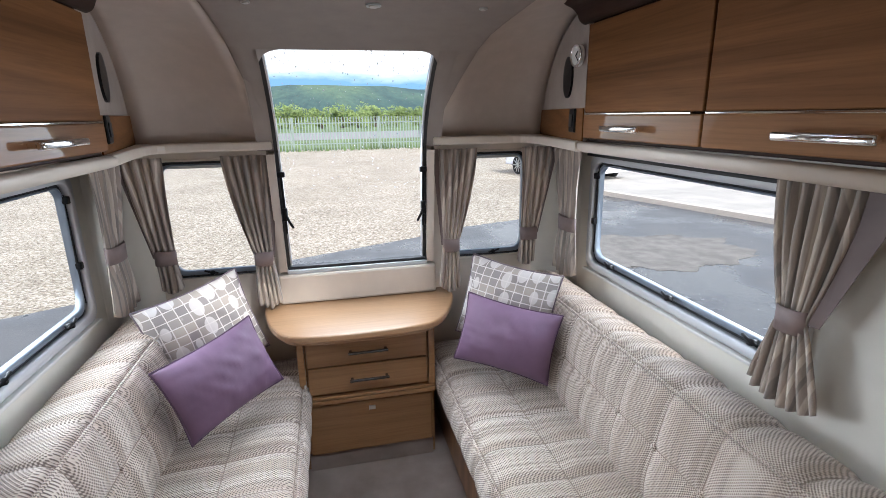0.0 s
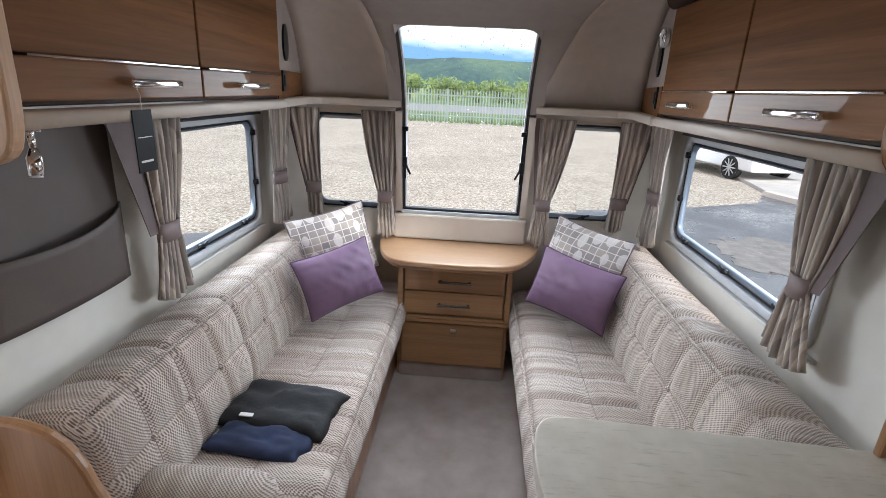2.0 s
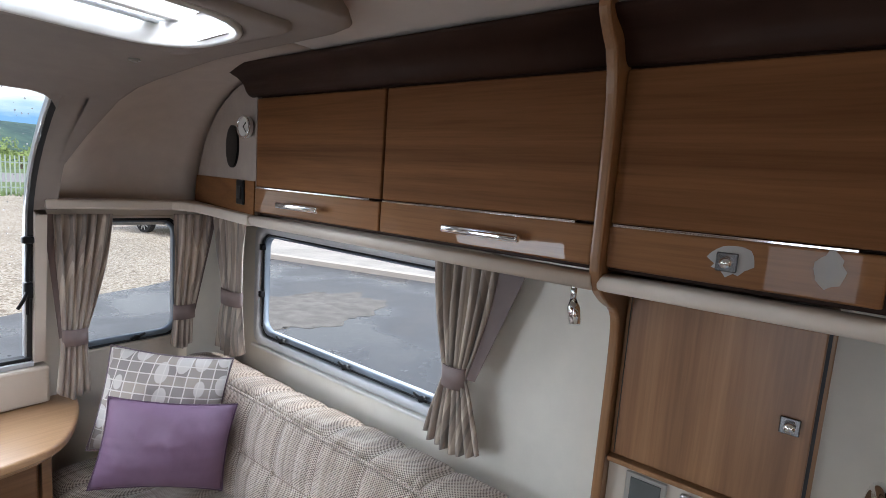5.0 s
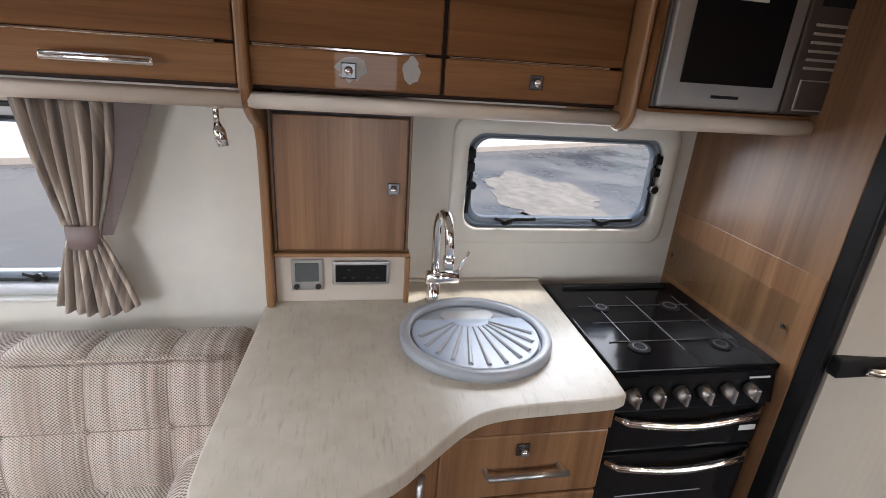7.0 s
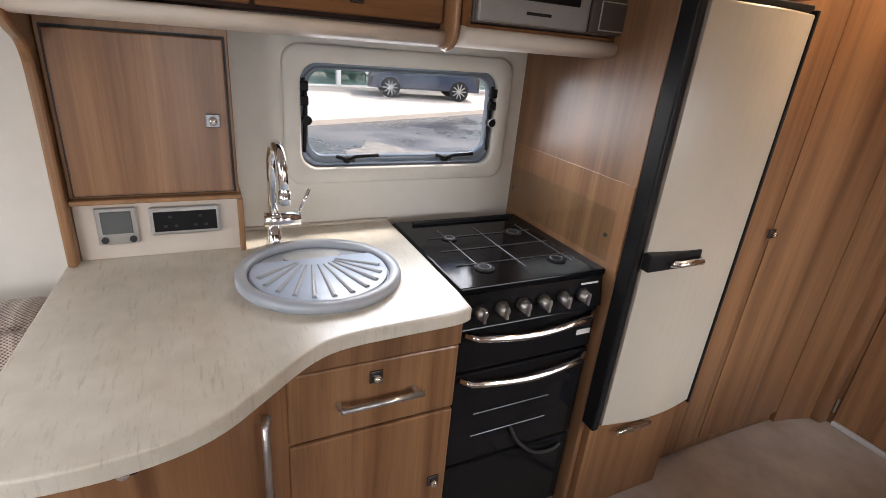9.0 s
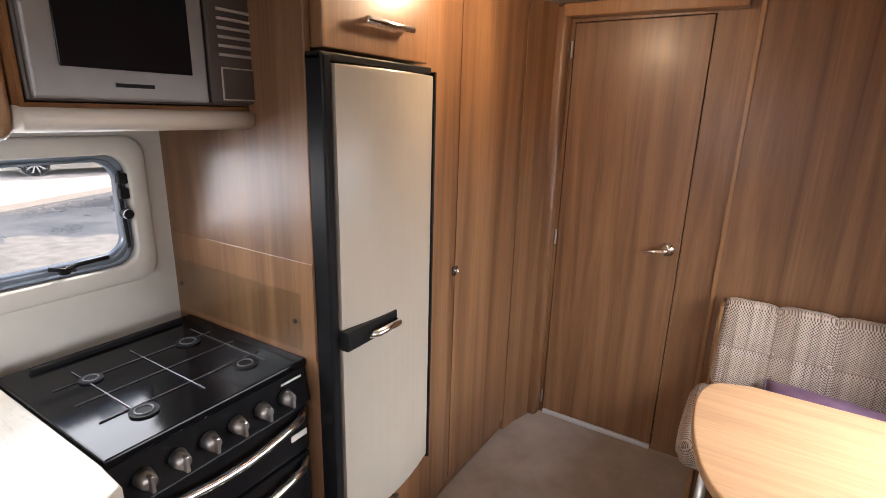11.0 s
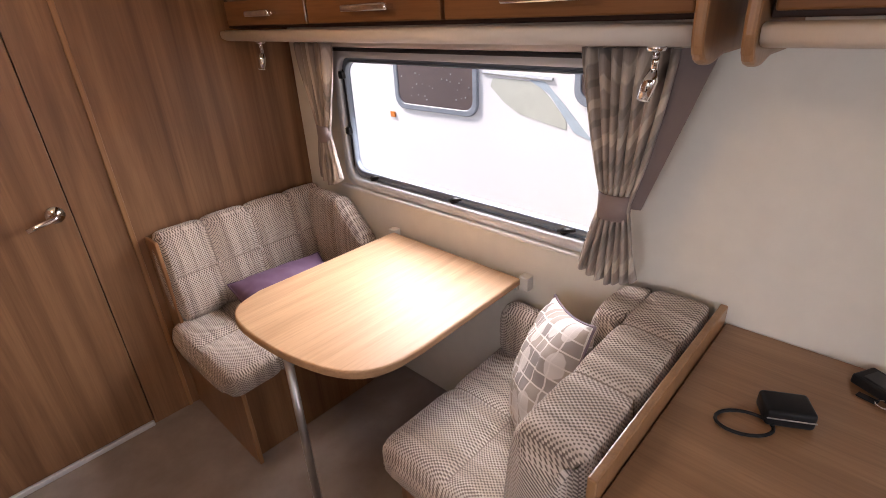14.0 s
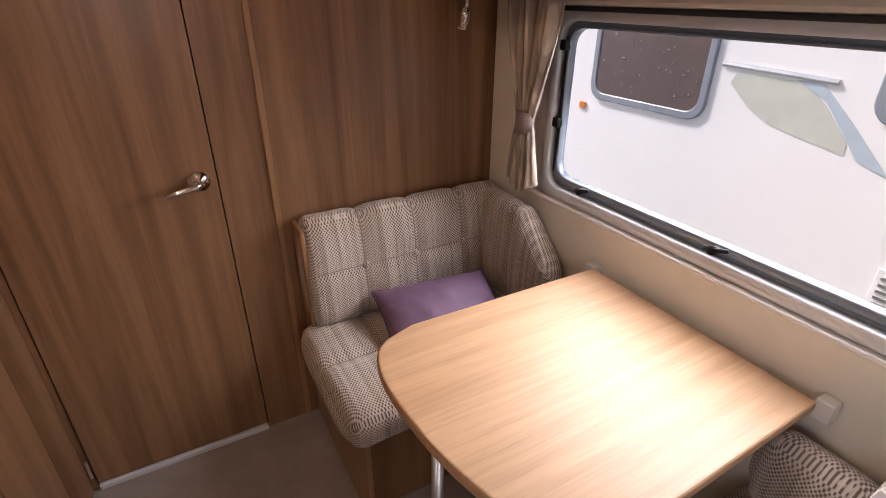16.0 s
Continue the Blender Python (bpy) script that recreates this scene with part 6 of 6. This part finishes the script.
ph = solid("wallet", box((-0.045, -0.03, 0), (0.045, 0.03, 0.022), 0.004), BLACK, "black wallet lying on the shelf", "wallet")
part("stitch_band", box((-0.03, -0.02, 0.0222), (0.03, 0.02, 0.0235), 0.0005), RUBBER, ph)
ph.matrix_world = pose(-1.0, 0.445, 0.791, 0, 0, 60)
ky = thing("key_bunch", "keys on a red plastic tag", "keys")
part("tag", box((-0.03, -0.018, 0), (0.03, 0.018, 0.007), 0.002), plain("red_plastic", (0.55, 0.03, 0.03), 0.35), ky)
part("paper_insert", box((-0.018, -0.012, 0.0072), (0.018, 0.012, 0.0082)), OFFWHITE, ky)
part("ring", tube([(-0.042 + 0.013 * math.cos(q * math.tau / 16), 0.013 * math.sin(q * math.tau / 16), 0.005) for q in range(16)], 0.0015, 6, closed=True), CHROME, ky)
part("key", box((-0.085, -0.008, 0.001), (-0.05, 0.008, 0.004), 0.001), BLACK, ky)
ky.matrix_world = pose(-0.94, 0.49, 0.7905, 0, 0, 75)

mt = solid("floor_mat", prism(round_rect(-0.10, 0.30, -0.69, -0.12, 0.07), 0.0, 0.009, "z", 0.003), CARPET, "taupe carpet mat with black bound edge on the floor", "mat")
part("binding", tube([(a, c, 0.007) for a, c in round_rect(-0.10, 0.30, -0.69, -0.12, 0.07)], 0.007, 8, closed=True), RUBBER, mt, "black bound edge", True)

# ceiling lamps that give the warm light
for lx, ly in ((0.2, -0.78),):
    lp = solid("ceiling_lamp", tube([(lx, ly, 1.959), (lx, ly, 1.945), (lx, ly, 1.93)], 0.07, 28, taper=[0.085, 0.085, 0.06]), OFFWHITE, "round white ceiling lamp", "lamp", "ceiling lamps", True)
    part("diffuser", tube([(lx, ly, 1.9295), (lx, ly, 1.926)], 0.055, 24), glow("lamp_diffuser", (1.0, 0.85, 0.65), 6.0), lp, "lit warm diffuser")
# ---- outside ----
GZ = -0.55


def ground_mat():
    m, n, l, b = material("gravel")
    v = coords(n, l)
    vo = n.new("ShaderNodeTexVoronoi")
    vo.inputs["Scale"].default_value = 34
    l.new(v, vo.inputs["Vector"])
    sep = n.new("ShaderNodeSeparateColor")
    l.new(vo.outputs["Color"], sep.inputs[0])
    c1 = ramp(n, l, sep.outputs[0], [(0.0, (0.22, 0.18, 0.13)), (0.5, (0.46, 0.40, 0.31)), (1.0, (0.68, 0.63, 0.54))])
    c2 = ramp(n, l, noise_tex(n, l, v, 0.7, 5), [(0.3, (0.78, 0.77, 0.75)), (0.7, (1, 1, 1))])
    l.new(mixc(n, l, 1.0, c1, c2, "MULTIPLY"), b.inputs["Base Color"])
    b.inputs["Roughness"].default_value = 0.85
    bump(n, l, b, vo.outputs["Distance"], 0.8, 0.02)
    return m


def asphalt_mat():
    m, n, l, b = material("wet_asphalt")
    v = coords(n, l)
    f = noise_tex(n, l, v, 0.55, 6, 0.6)
    g = noise_tex(n, l, v, 45, 3)
    c1 = ramp(n, l, f, [(0.35, (0.075, 0.082, 0.092)), (0.5, (0.10, 0.105, 0.112)), (0.62, (0.15, 0.15, 0.15))])
    l.new(mixc(n, l, 0.5, c1, ramp(n, l, g, [(0.3, (0.6, 0.6, 0.6)), (0.7, (1, 1, 1))]), "MULTIPLY"), b.inputs["Base Color"])
    r = ramp(n, l, f, [(0.38, (0.10, 0.10, 0.10)), (0.58, (0.5, 0.5, 0.5))])
    l.new(r, b.inputs["Roughness"])
    bump(n, l, b, g, 0.15, 0.01)
    return m


GRAVEL, ASPHALT = ground_mat(), asphalt_mat()
GRASS = plain("field_grass", (0.13, 0.19, 0.07), 0.9, vary=0.35, scale=0.4, bumpy=0.4, bump_scale=9)
LEAF = plain("leaf_green", (0.22, 0.29, 0.10), 0.8, vary=0.4, scale=0.9, bumpy=0.3, bump_scale=8)


def hill_mat():
    m, n, l, b = material("hill_woods")
    v = coords(n, l, (1, 0.10, 1))
    # the blue in the darker stops is distance haze mixed into the colour
    fields = ramp(n, l, noise_tex(n, l, v, 0.022, 5, 0.6), [(0.40, (0.030, 0.075, 0.075)), (0.52, (0.055, 0.115, 0.095)), (0.64, (0.105, 0.175, 0.105))])
    woods = ramp(n, l, noise_tex(n, l, v, 0.35, 5, 0.7), [(0.35, (0.55, 0.6, 0.65)), (0.65, (1, 1, 1))])
    l.new(mixc(n, l, 0.8, fields, woods, "MULTIPLY"), b.inputs["Base Color"])
    b.inputs["Roughness"].default_value = 0.95
    return m


HILL = hill_mat()
WHITE_GRP = plain("caravan_white", (0.84, 0.84, 0.84), 0.3, vary=0.02, scale=2, bumpy=0.01)
CARGLASS = plain("tinted_glass", (0.02, 0.024, 0.028), 0.06, vary=0.1, bumpy=0, coat=0.5)
TYRE = plain("tyre_rubber", (0.02, 0.02, 0.02), 0.8)
FENCE = plain("fence_steel", (0.27, 0.33, 0.30), 0.5, 0.3)

structure("ground", box((-400, -400, GZ - 0.3), (400, 600, GZ)), GRAVEL, "pale gravel yard that reaches to the fields", "ground")
structure("road", prism([(2.0, -40), (2.0, 9.6), (-0.8, 8.4), (-4.6, 6.4), (-4.6, -40)], GZ - 0.02, GZ + 0.006, "z"), ASPHALT, "wet asphalt hardstanding round the caravan", "road")


def slope(outline, lift, thick):
    """A slab laid on the yard to the right of the caravan."""
    b = prism(outline, -thick, 0.0, "z")
    for v in b.verts:
        v.co.z += GZ + lift
    return b


structure("road_right", slope([(2.0, -40), (2.0, 9.8), (3.6, 10.25), (6.3, 11.6), (6.9, 12.6), (7.9, 9.1), (9.3, 4.0), (11.2, -1.75), (13.9, -8.15), (18.0, -17.0), (29.0, -42)], 0.006, 0.03), ASPHALT, "wet patched asphalt yard beside the forecourt", "road")
structure("kerb", slope([(6.9, 12.6), (7.9, 9.1), (9.3, 4.0), (11.2, -1.75), (13.9, -8.15), (18.0, -17.0), (29.0, -42), (29.4, -42), (18.3, -16.9), (14.15, -8.05), (11.42, -1.68), (9.5, 4.06), (8.1, 9.16), (7.1, 12.7)], 0.12, 0.2), RAIL, "low concrete kerb across the yard", "kerb")
structure("pavement", slope([(29.4, -42), (18.3, -16.9), (14.15, -8.05), (11.42, -1.68), (9.5, 4.06), (8.1, 9.16), (7.1, 12.7), (9.5, 26), (40, 26), (90, 14), (90, -42)], 0.08, 0.15), plain("pale_concrete", (0.46, 0.43, 0.385), 0.8, vary=0.15, scale=1.5), "pale concrete forecourt beyond the kerb", "pavement")
for (pa, pb, pc, pd) in ((4.9, 7.4, 1.3, 1.0), (6.4, 2.2, 1.2, 1.8), (7.4, -2.4, 1.6, 0.9)):
    blob = [(pa + pc * math.cos(q * math.tau / 90) * (1 + 0.45 * noise.noise((q * 0.16, pa, 0.0)) + 0.20 * noise.noise((q * 0.6, pa, 5.0))), pb + pd * math.sin(q * math.tau / 90) * (1 + 0.45 * noise.noise((q * 0.16, pb, 3.0)) + 0.20 * noise.noise((q * 0.6, pb, 8.0)))) for q in range(90)]
    structure("road_patch", slope(blob, 0.012, 0.03), plain("dry_grit", (0.20, 0.188, 0.17), 0.9, vary=0.25, scale=5), "drying gritty patch on the wet asphalt", "road")
structure("field", prism([(-300, 35.6), (300, 35.6), (300, 200), (-300, 200)], GZ, GZ + 0.03, "z"), GRASS, "strip of rough grass behind the fence", "field")
structure("road_far", prism([(-300, 50), (300, 50), (300, 72), (-300, 72)], GZ + 0.02, GZ + 0.06, "z"), plain("dry_asphalt", (0.26, 0.25, 0.255), 0.8), "grey main road behind the fence", "road")

fe = thing("palisade_fence", "long grey-green steel palisade fence along the yard", "fence")
pale = box((-0.030, -0.010, 0.0), (0.030, 0.010, 2.1))
pm = part("pale", pale, FENCE, fe)
pm.location = (-16, 34.5, GZ)
for k in range(1, 200):
    o = new("pale", pm.data)
    o.parent, o.location = fe, (-16 + k * 0.19, 34.5, GZ)
for z in (0.4, 1.7):
    part("rail", box((-16.2, 34.52, GZ + z), (22.0, 34.57, GZ + z + 0.06)), FENCE, fe)
for k in range(13):
    part("post", box((-16 + k * 2.75, 34.53, GZ), (-15.92 + k * 2.75, 34.62, GZ + 2.1)), FENCE, fe)

# grass tufts along the fence
b = bmesh.new()
rng = random.Random(9)
for _ in range(1500):
    x, y = rng.uniform(-18, 24), rng.uniform(33.8, 36.0)
    hgt = rng.uniform(0.12, 0.42)
    w = rng.uniform(0.02, 0.06)
    a = rng.uniform(0, math.pi)
    vs = [b.verts.new((x - w * math.cos(a), y - w * math.sin(a), GZ)), b.verts.new((x + w * math.cos(a), y + w * math.sin(a), GZ)), b.verts.new((x + rng.uniform(-0.1, 0.1), y, GZ + hgt))]
    b.faces.new(vs)
tagged(part("grass", b, GRASS), "rough grass along the fence foot", "grass", kind="stuff")


def tree(x, y, hgt, spread, seed):
    rg = random.Random(seed)
    tr = thing("tree", "broad green roadside tree in full leaf", "tree", "roadside trees", at=(x, y, GZ))
    bm = tube([(0, 0, 0), (0.05, 0.02, hgt * 0.3), (0.0, 0.0, hgt * 0.6)], 0.2, 8, taper=[0.25, 0.17, 0.07])
    for k in range(5):
        a = k * 1.3 + rg.random()
        tube([(0, 0, hgt * (0.25 + 0.06 * k)), (spread * 0.4 * math.cos(a), spread * 0.4 * math.sin(a), hgt * (0.5 + 0.06 * k))], 0.07, 6, bm, taper=[0.09, 0.03])
    part("trunk", bm, plain("bark", (0.12, 0.09, 0.065), 0.9) if seed == 0 else bpy.data.materials["bark"], tr)
    b = bmesh.new()
    lobes = [(rg.uniform(-0.8, 0.8) * spread, rg.uniform(-0.5, 0.5) * spread, hgt * rg.uniform(0.22, 0.86), spread * rg.uniform(0.3, 0.55)) for _ in range(11)]
    for lx, ly, lz, lr in lobes:
        for _ in range(130):
            d = Vector((rg.gauss(0, 1), rg.gauss(0, 1), rg.gauss(0, 0.8))).normalized() * lr * rg.uniform(0.65, 1.05)
            p = Vector((lx, ly, lz)) + d
            s = rg.uniform(0.10, 0.24)
            u = Vector((rg.uniform(-1, 1), rg.uniform(-1, 1), rg.uniform(-1, 1))).normalized()
            v = u.orthogonal().normalized()
            b.faces.new([b.verts.new(p + s * (u * i + v * j)) for i, j in ((1, 0), (0, 0.7), (-1, 0), (0, -0.7))])
    part("crown", b, LEAF, tr)
    return tr


rg = random.Random(3)
for k in range(16):
    tree(-34 + k * 3.6 + rg.uniform(-1.2, 1.2), 96 + rg.uniform(-3, 6), rg.uniform(3.9, 5.2) - 0.06 * k, rg.uniform(2.0, 2.8), k)

# hills, and the sky beyond them
b = bmesh.new()
rows = []
for j in range(10):
    row = []
    for i in range(61):
        x = -700 + 1400 * i / 60
        f = j / 9
        hgt = (23 + 4 * noise.noise((x * 0.005, 0.3, 0)) + 3 * noise.noise((x * 0.02, 1.3, 0)) + 0.028 * (-x)) * f ** 0.8
        row.append(b.verts.new((x, 180 + 220 * f, GZ + max(0, hgt) + 2 * noise.noise((x * 0.05, j * 0.7, 2.0)) * f)))
    rows.append(row)
for j in range(9):
    for i in range(60):
        b.faces.new((rows[j][i], rows[j][i + 1], rows[j + 1][i + 1], rows[j + 1][i]))
structure("hills", b, HILL, "low wooded hills on the horizon", "hill", True)
b = bmesh.new()
rr = random.Random(12)
for _ in range(2600):
    x, f = rr.uniform(-260, 260), rr.random() ** 1.2
    y = 115 + 180 * f
    z = GZ + (y - 180) / 220 * 20 if y > 180 else GZ
    s = rr.uniform(0.8, 2.0)
    vs = [b.verts.new((x + s * rr.uniform(-1.2, 1.2), y + s * rr.uniform(-1, 1), max(GZ, z) + s * rr.uniform(0, 1.6))) for _ in range(4)]
    b.faces.new(vs)
tagged(part("distant_woods", b, LEAF), "far hedges and woods below the hills", "trees", kind="stuff")


def sky_backdrop():
    m, n, l, b = material("cloudy_sky")
    v = coords(n, l, (0.0022, 0.0022, 0.0085))
    sp = n.new("ShaderNodeSeparateXYZ")
    l.new(v, sp.inputs[0])
    rise = n.new("ShaderNodeMath")
    rise.operation, rise.inputs[1].default_value, rise.inputs[2].default_value = "MULTIPLY_ADD", 1.4, -0.80
    l.new(sp.outputs[2], rise.inputs[0])
    both = n.new("ShaderNodeMath")
    l.new(rise.outputs[0], both.inputs[0])
    l.new(noise_tex(n, l, v, 1.6, 6, 0.6), both.inputs[1])
    f = both.outputs[0]
    c = ramp(n, l, f, [(0.34, (0.22, 0.42, 0.68)), (0.50, (0.55, 0.70, 0.85)), (0.62, (0.93, 0.95, 0.97))])
    em = n.new("ShaderNodeEmission")
    em.inputs["Strength"].default_value = 0.95
    l.new(c, em.inputs[0])
    l.new(em.outputs[0], n["Material Output"].inputs["Surface"])
    return m


b = bmesh.new()
lo, hi = [], []
for k in range(49):
    a = radians(-90 + 180 * k / 48)
    lo.append(b.verts.new((900 * math.sin(a), 900 * math.cos(a), -20)))
    hi.append(b.verts.new((900 * math.sin(a), 900 * math.cos(a), 420)))
for k in range(48):
    b.faces.new((lo[k], lo[k + 1], hi[k + 1], hi[k]))
bd = structure("backdrop", b, sky_backdrop(), "bright broken cloud over the hills", "sky")
bd.visible_shadow = False


def car(label, m, paint, long=4.4, wide=1.8, high=1.55):
    ca = thing("car", label, "car", "parked cars")
    side = smooth_line([(-long / 2, 0.30), (-long / 2, 0.75), (-long / 2 + 0.10, 0.95), (-long * 0.33, 1.02), (-long * 0.22, high - 0.08), (-long * 0.05, high), (long * 0.25, high - 0.02), (long * 0.42, 1.05), (long / 2 - 0.05, 0.95), (long / 2, 0.7), (long / 2, 0.30)], 2, False)
    part("body", prism(side, -wide / 2, wide / 2, "y", 0.06), paint, ca, "", True)
    glassp = smooth_line([(-long * 0.30, 1.03), (-long * 0.20, high - 0.14), (-long * 0.05, high - 0.07), (long * 0.23, high - 0.09), (long * 0.37, 1.05)], 1, False)
    part("side_glass", prism(glassp, -wide / 2 - 0.004, wide / 2 + 0.004, "y"), CARGLASS, ca, "dark tinted glass")
    for sx in (-1, 1):
        b = prism([(-0.62, 0), (0.62, 0), (0.52, 0.40), (-0.52, 0.40)], 0, 0.02, "z")
        sc = part("screen", b, CARGLASS, ca, "sloping dark windscreen")
        x0, z0, x1, z1 = (-long * 0.335, 1.03, -long * 0.215, high - 0.10) if sx < 0 else (long * 0.40, 1.06, long * 0.27, high - 0.06)
        ang = math.degrees(math.atan2(z1 - z0, x1 - x0))
        sc.matrix_world = pose(x0 + sx * 0.015, 0, z0 + 0.01, 0, 0, 0) @ pose(0, 0, 0, 0, -ang, 0) @ pose(0, 0, 0, 0, 0, 270)
        for sy in (-1, 1):
            part("lamp", box((sx * long / 2 - 0.08, sy * wide * 0.36 - 0.16, 0.68), (sx * long / 2 + 0.01, sy * wide * 0.36 + 0.16, 0.82), 0.03), OFFWHITE if sx < 0 else bpy.data.materials["red_plastic"], ca)
            wh = part("wheel", tube([(sx * long * 0.31, sy * (wide / 2 - 0.17), 0.33), (sx * long * 0.31, sy * (wide / 2 + 0.01), 0.33)], 0.33, 28), TYRE, ca, "", False)
            part("rim", tube([(sx * long * 0.31, sy * (wide / 2 + 0.005), 0.33), (sx * long * 0.31, sy * (wide / 2 + 0.014), 0.33)], 0.25, 24), BLACK, wh, "dark wheel dish")
            for k in range(10):
                a = k * math.tau / 10
                part("spoke", tube([(sx * long * 0.31, sy * (wide / 2 + 0.018), 0.33), (sx * long * 0.31 + 0.245 * math.cos(a), sy * (wide / 2 + 0.018), 0.33 + 0.245 * math.sin(a))], 0.018, 6), STEEL, wh)
    part("plate", box((-long / 2 - 0.012, -0.26, 0.45), (-long / 2 + 0.02, 0.26, 0.56)), OFFWHITE, ca, "white number plate")
    part("grille", box((-long / 2 - 0.008, -0.45, 0.60), (-long / 2 + 0.02, 0.45, 0.72), 0.01), BLACK, ca)
    ca.matrix_world = m
    return ca


PAINT_W, PAINT_B, PAINT_S = [plain(nm, c, 0.2, 0.2, vary=0.02, scale=1, bumpy=0, coat=0.8) for nm, c in (("white_paint", (0.8, 0.8, 0.8)), ("black_paint", (0.02, 0.024, 0.035)), ("silver_paint", (0.4, 0.42, 0.44)))]
car("white parked car facing the caravans on wet asphalt", pose(7.8, 16.8, GZ, 0, 0, 105), PAINT_W)
car("dark estate car parked on the pale forecourt", pose(16.83, -6.5, GZ + 0.08, 0, 0, 257), PAINT_B, 3.85, 1.75, 1.48)
car("silver parked car on the pale forecourt", pose(21.5, 12.6, GZ + 0.08, 0, 0, 115), PAINT_S)

# showroom opposite the kitchen
hs = thing("showroom", "low glazed showroom building beyond the forecourt", "building")
part("plinth", box((-6, 0, -1.0), (16, 0.4, 0.06)), WHITE_GRP, hs)
part("fascia", box((-6, -0.3, 3.0), (16, 4, 4.2), 0.05), WHITE_GRP, hs, "white roof fascia")
part("inner_wall", box((-6, 4, -1.0), (16, 4.3, 3.0)), plain("pale_green_inside", (0.42, 0.50, 0.47), 0.8), hs)
part("inner_floor", box((-6, 0.4, 0.0), (16, 4, 0.2)), plain("shop_floor", (0.5, 0.5, 0.48), 0.5), hs)
SHOPGLASS = glass("shop_glass", (0.70, 0.82, 0.80), 0.15)
for k in range(7):
    x = -5.6 + k * 2.9
    part("window", box((x, 0.1, 0.06), (x + 2.75, 0.13, 3.0)), SHOPGLASS, hs, "tall shop window")
    part("mullion", box((x - 0.15, 0.0, -0.5), (x, 0.25, 3.0)), WHITE_GRP, hs, "white mullion")
for k in range(5):
    part("display_board", box((-4.6 + k * 3.6, 1.2, 0.2), (-3.8 + k * 3.6, 1.3, 1.7)), bpy.data.materials["red_plastic"] if k % 2 else PAINT_S, hs)
hs.matrix_world = pose(19.4, -6.9, GZ + 0.08, 0, 0, 275)

# neighbouring caravan seen from the dinette
nc = thing("caravan", "white caravan parked close alongside with dark windows", "caravan")
NX = -2.4
part("body", box((NX - 2.2, -4.6, 0.0), (NX, 1.35, 2.25), 0.08, 4), WHITE_GRP, nc, "white body shell")
part("skirt", box((NX - 2.15, -4.5, -0.25), (NX - 0.02, 1.3, -0.002), 0.02), WHITE_GRP, nc, "white lower skirt")
NEIGH = lambda a, c, h: (NX - h, a, c)
for (a0, a1, c0, c1) in ((-2.48, -1.78, 0.905, 1.56), (-1.02, -0.28, 1.04, 1.62)):
    wb = prism(round_rect(a0, a1, c0, c1, 0.07), NX + 0.002, NX + 0.012, "x")
    wv = part("window", wb, plain("window_brown", (0.12, 0.085, 0.078), 0.08, coat=0.6), nc, "dark acrylic window with raindrops")
    part("seal", ring(round_rect(a0 - 0.04, a1 + 0.04, c0 - 0.04, c1 + 0.04, 0.09), round_rect(a0 - 0.001, a1 + 0.001, c0 - 0.001, c1 + 0.001, 0.07), lambda a, c, h: (NX + h, a, c), 0.0, 0.02), plain("seal_blue", (0.24, 0.27, 0.31), 0.4), wv)
    rb = bmesh.new()
    rr = random.Random(int(a0 * 10))
    for _ in range(60):
        y, z, r = rr.uniform(a0 + 0.03, a1 - 0.03), rr.uniform(c0 + 0.03, c1 - 0.03), rr.uniform(0.0025, 0.006)
        tube([(NX + 0.012, y, z), (NX + 0.016, y, z)], r, 6, rb)
    part("raindrops", rb, STEEL, wv)["kind"] = "stuff"
part("side_light", box((NX + 0.001, -2.60, 0.79), (NX + 0.012, -2.55, 0.83), 0.003), plain("amber_lens", (0.7, 0.22, 0.04), 0.3), nc, "amber side light")
part("awning_rail", tube([(NX + 0.004, -1.70, 1.15), (NX + 0.004, -1.20, 1.13)], 0.012, 6), STEEL, nc, "thin grey rail")
g1 = plain("grey_green_decal", (0.55, 0.57, 0.50), 0.4)
part("decal", prism(smooth_line([(-1.70, 1.115), (-1.40, 1.12), (-1.27, 1.09), (-1.05, 0.85), (-1.25, 0.885), (-1.48, 0.93)], 1), NX + 0.001, NX + 0.003, "x"), g1, nc, "grey-green swoosh decal")
part("decal", prism([(-1.36, 1.12), (-1.25, 1.116), (-1.12, 1.0), (-0.93, 0.815), (-1.05, 0.85), (-1.22, 1.05)], NX + 0.0035, NX + 0.005, "x"), plain("pale_blue_decal", (0.45, 0.54, 0.60), 0.4), nc, "pale blue swoosh decal")
for z0 in (0.635, 0.30):
    vn = part("fridge_vent", box((NX + 0.001, -0.84, z0), (NX + 0.008, -0.38, z0 + 0.17), 0.003), WHITE_GRP, nc, "white louvred vent")
    for k in range(5):
        part("slat", box((NX + 0.008, -0.82, z0 + 0.015 + k * 0.028), (NX + 0.014, -0.40, z0 + 0.028 + k * 0.028), 0.001), STEEL, vn)
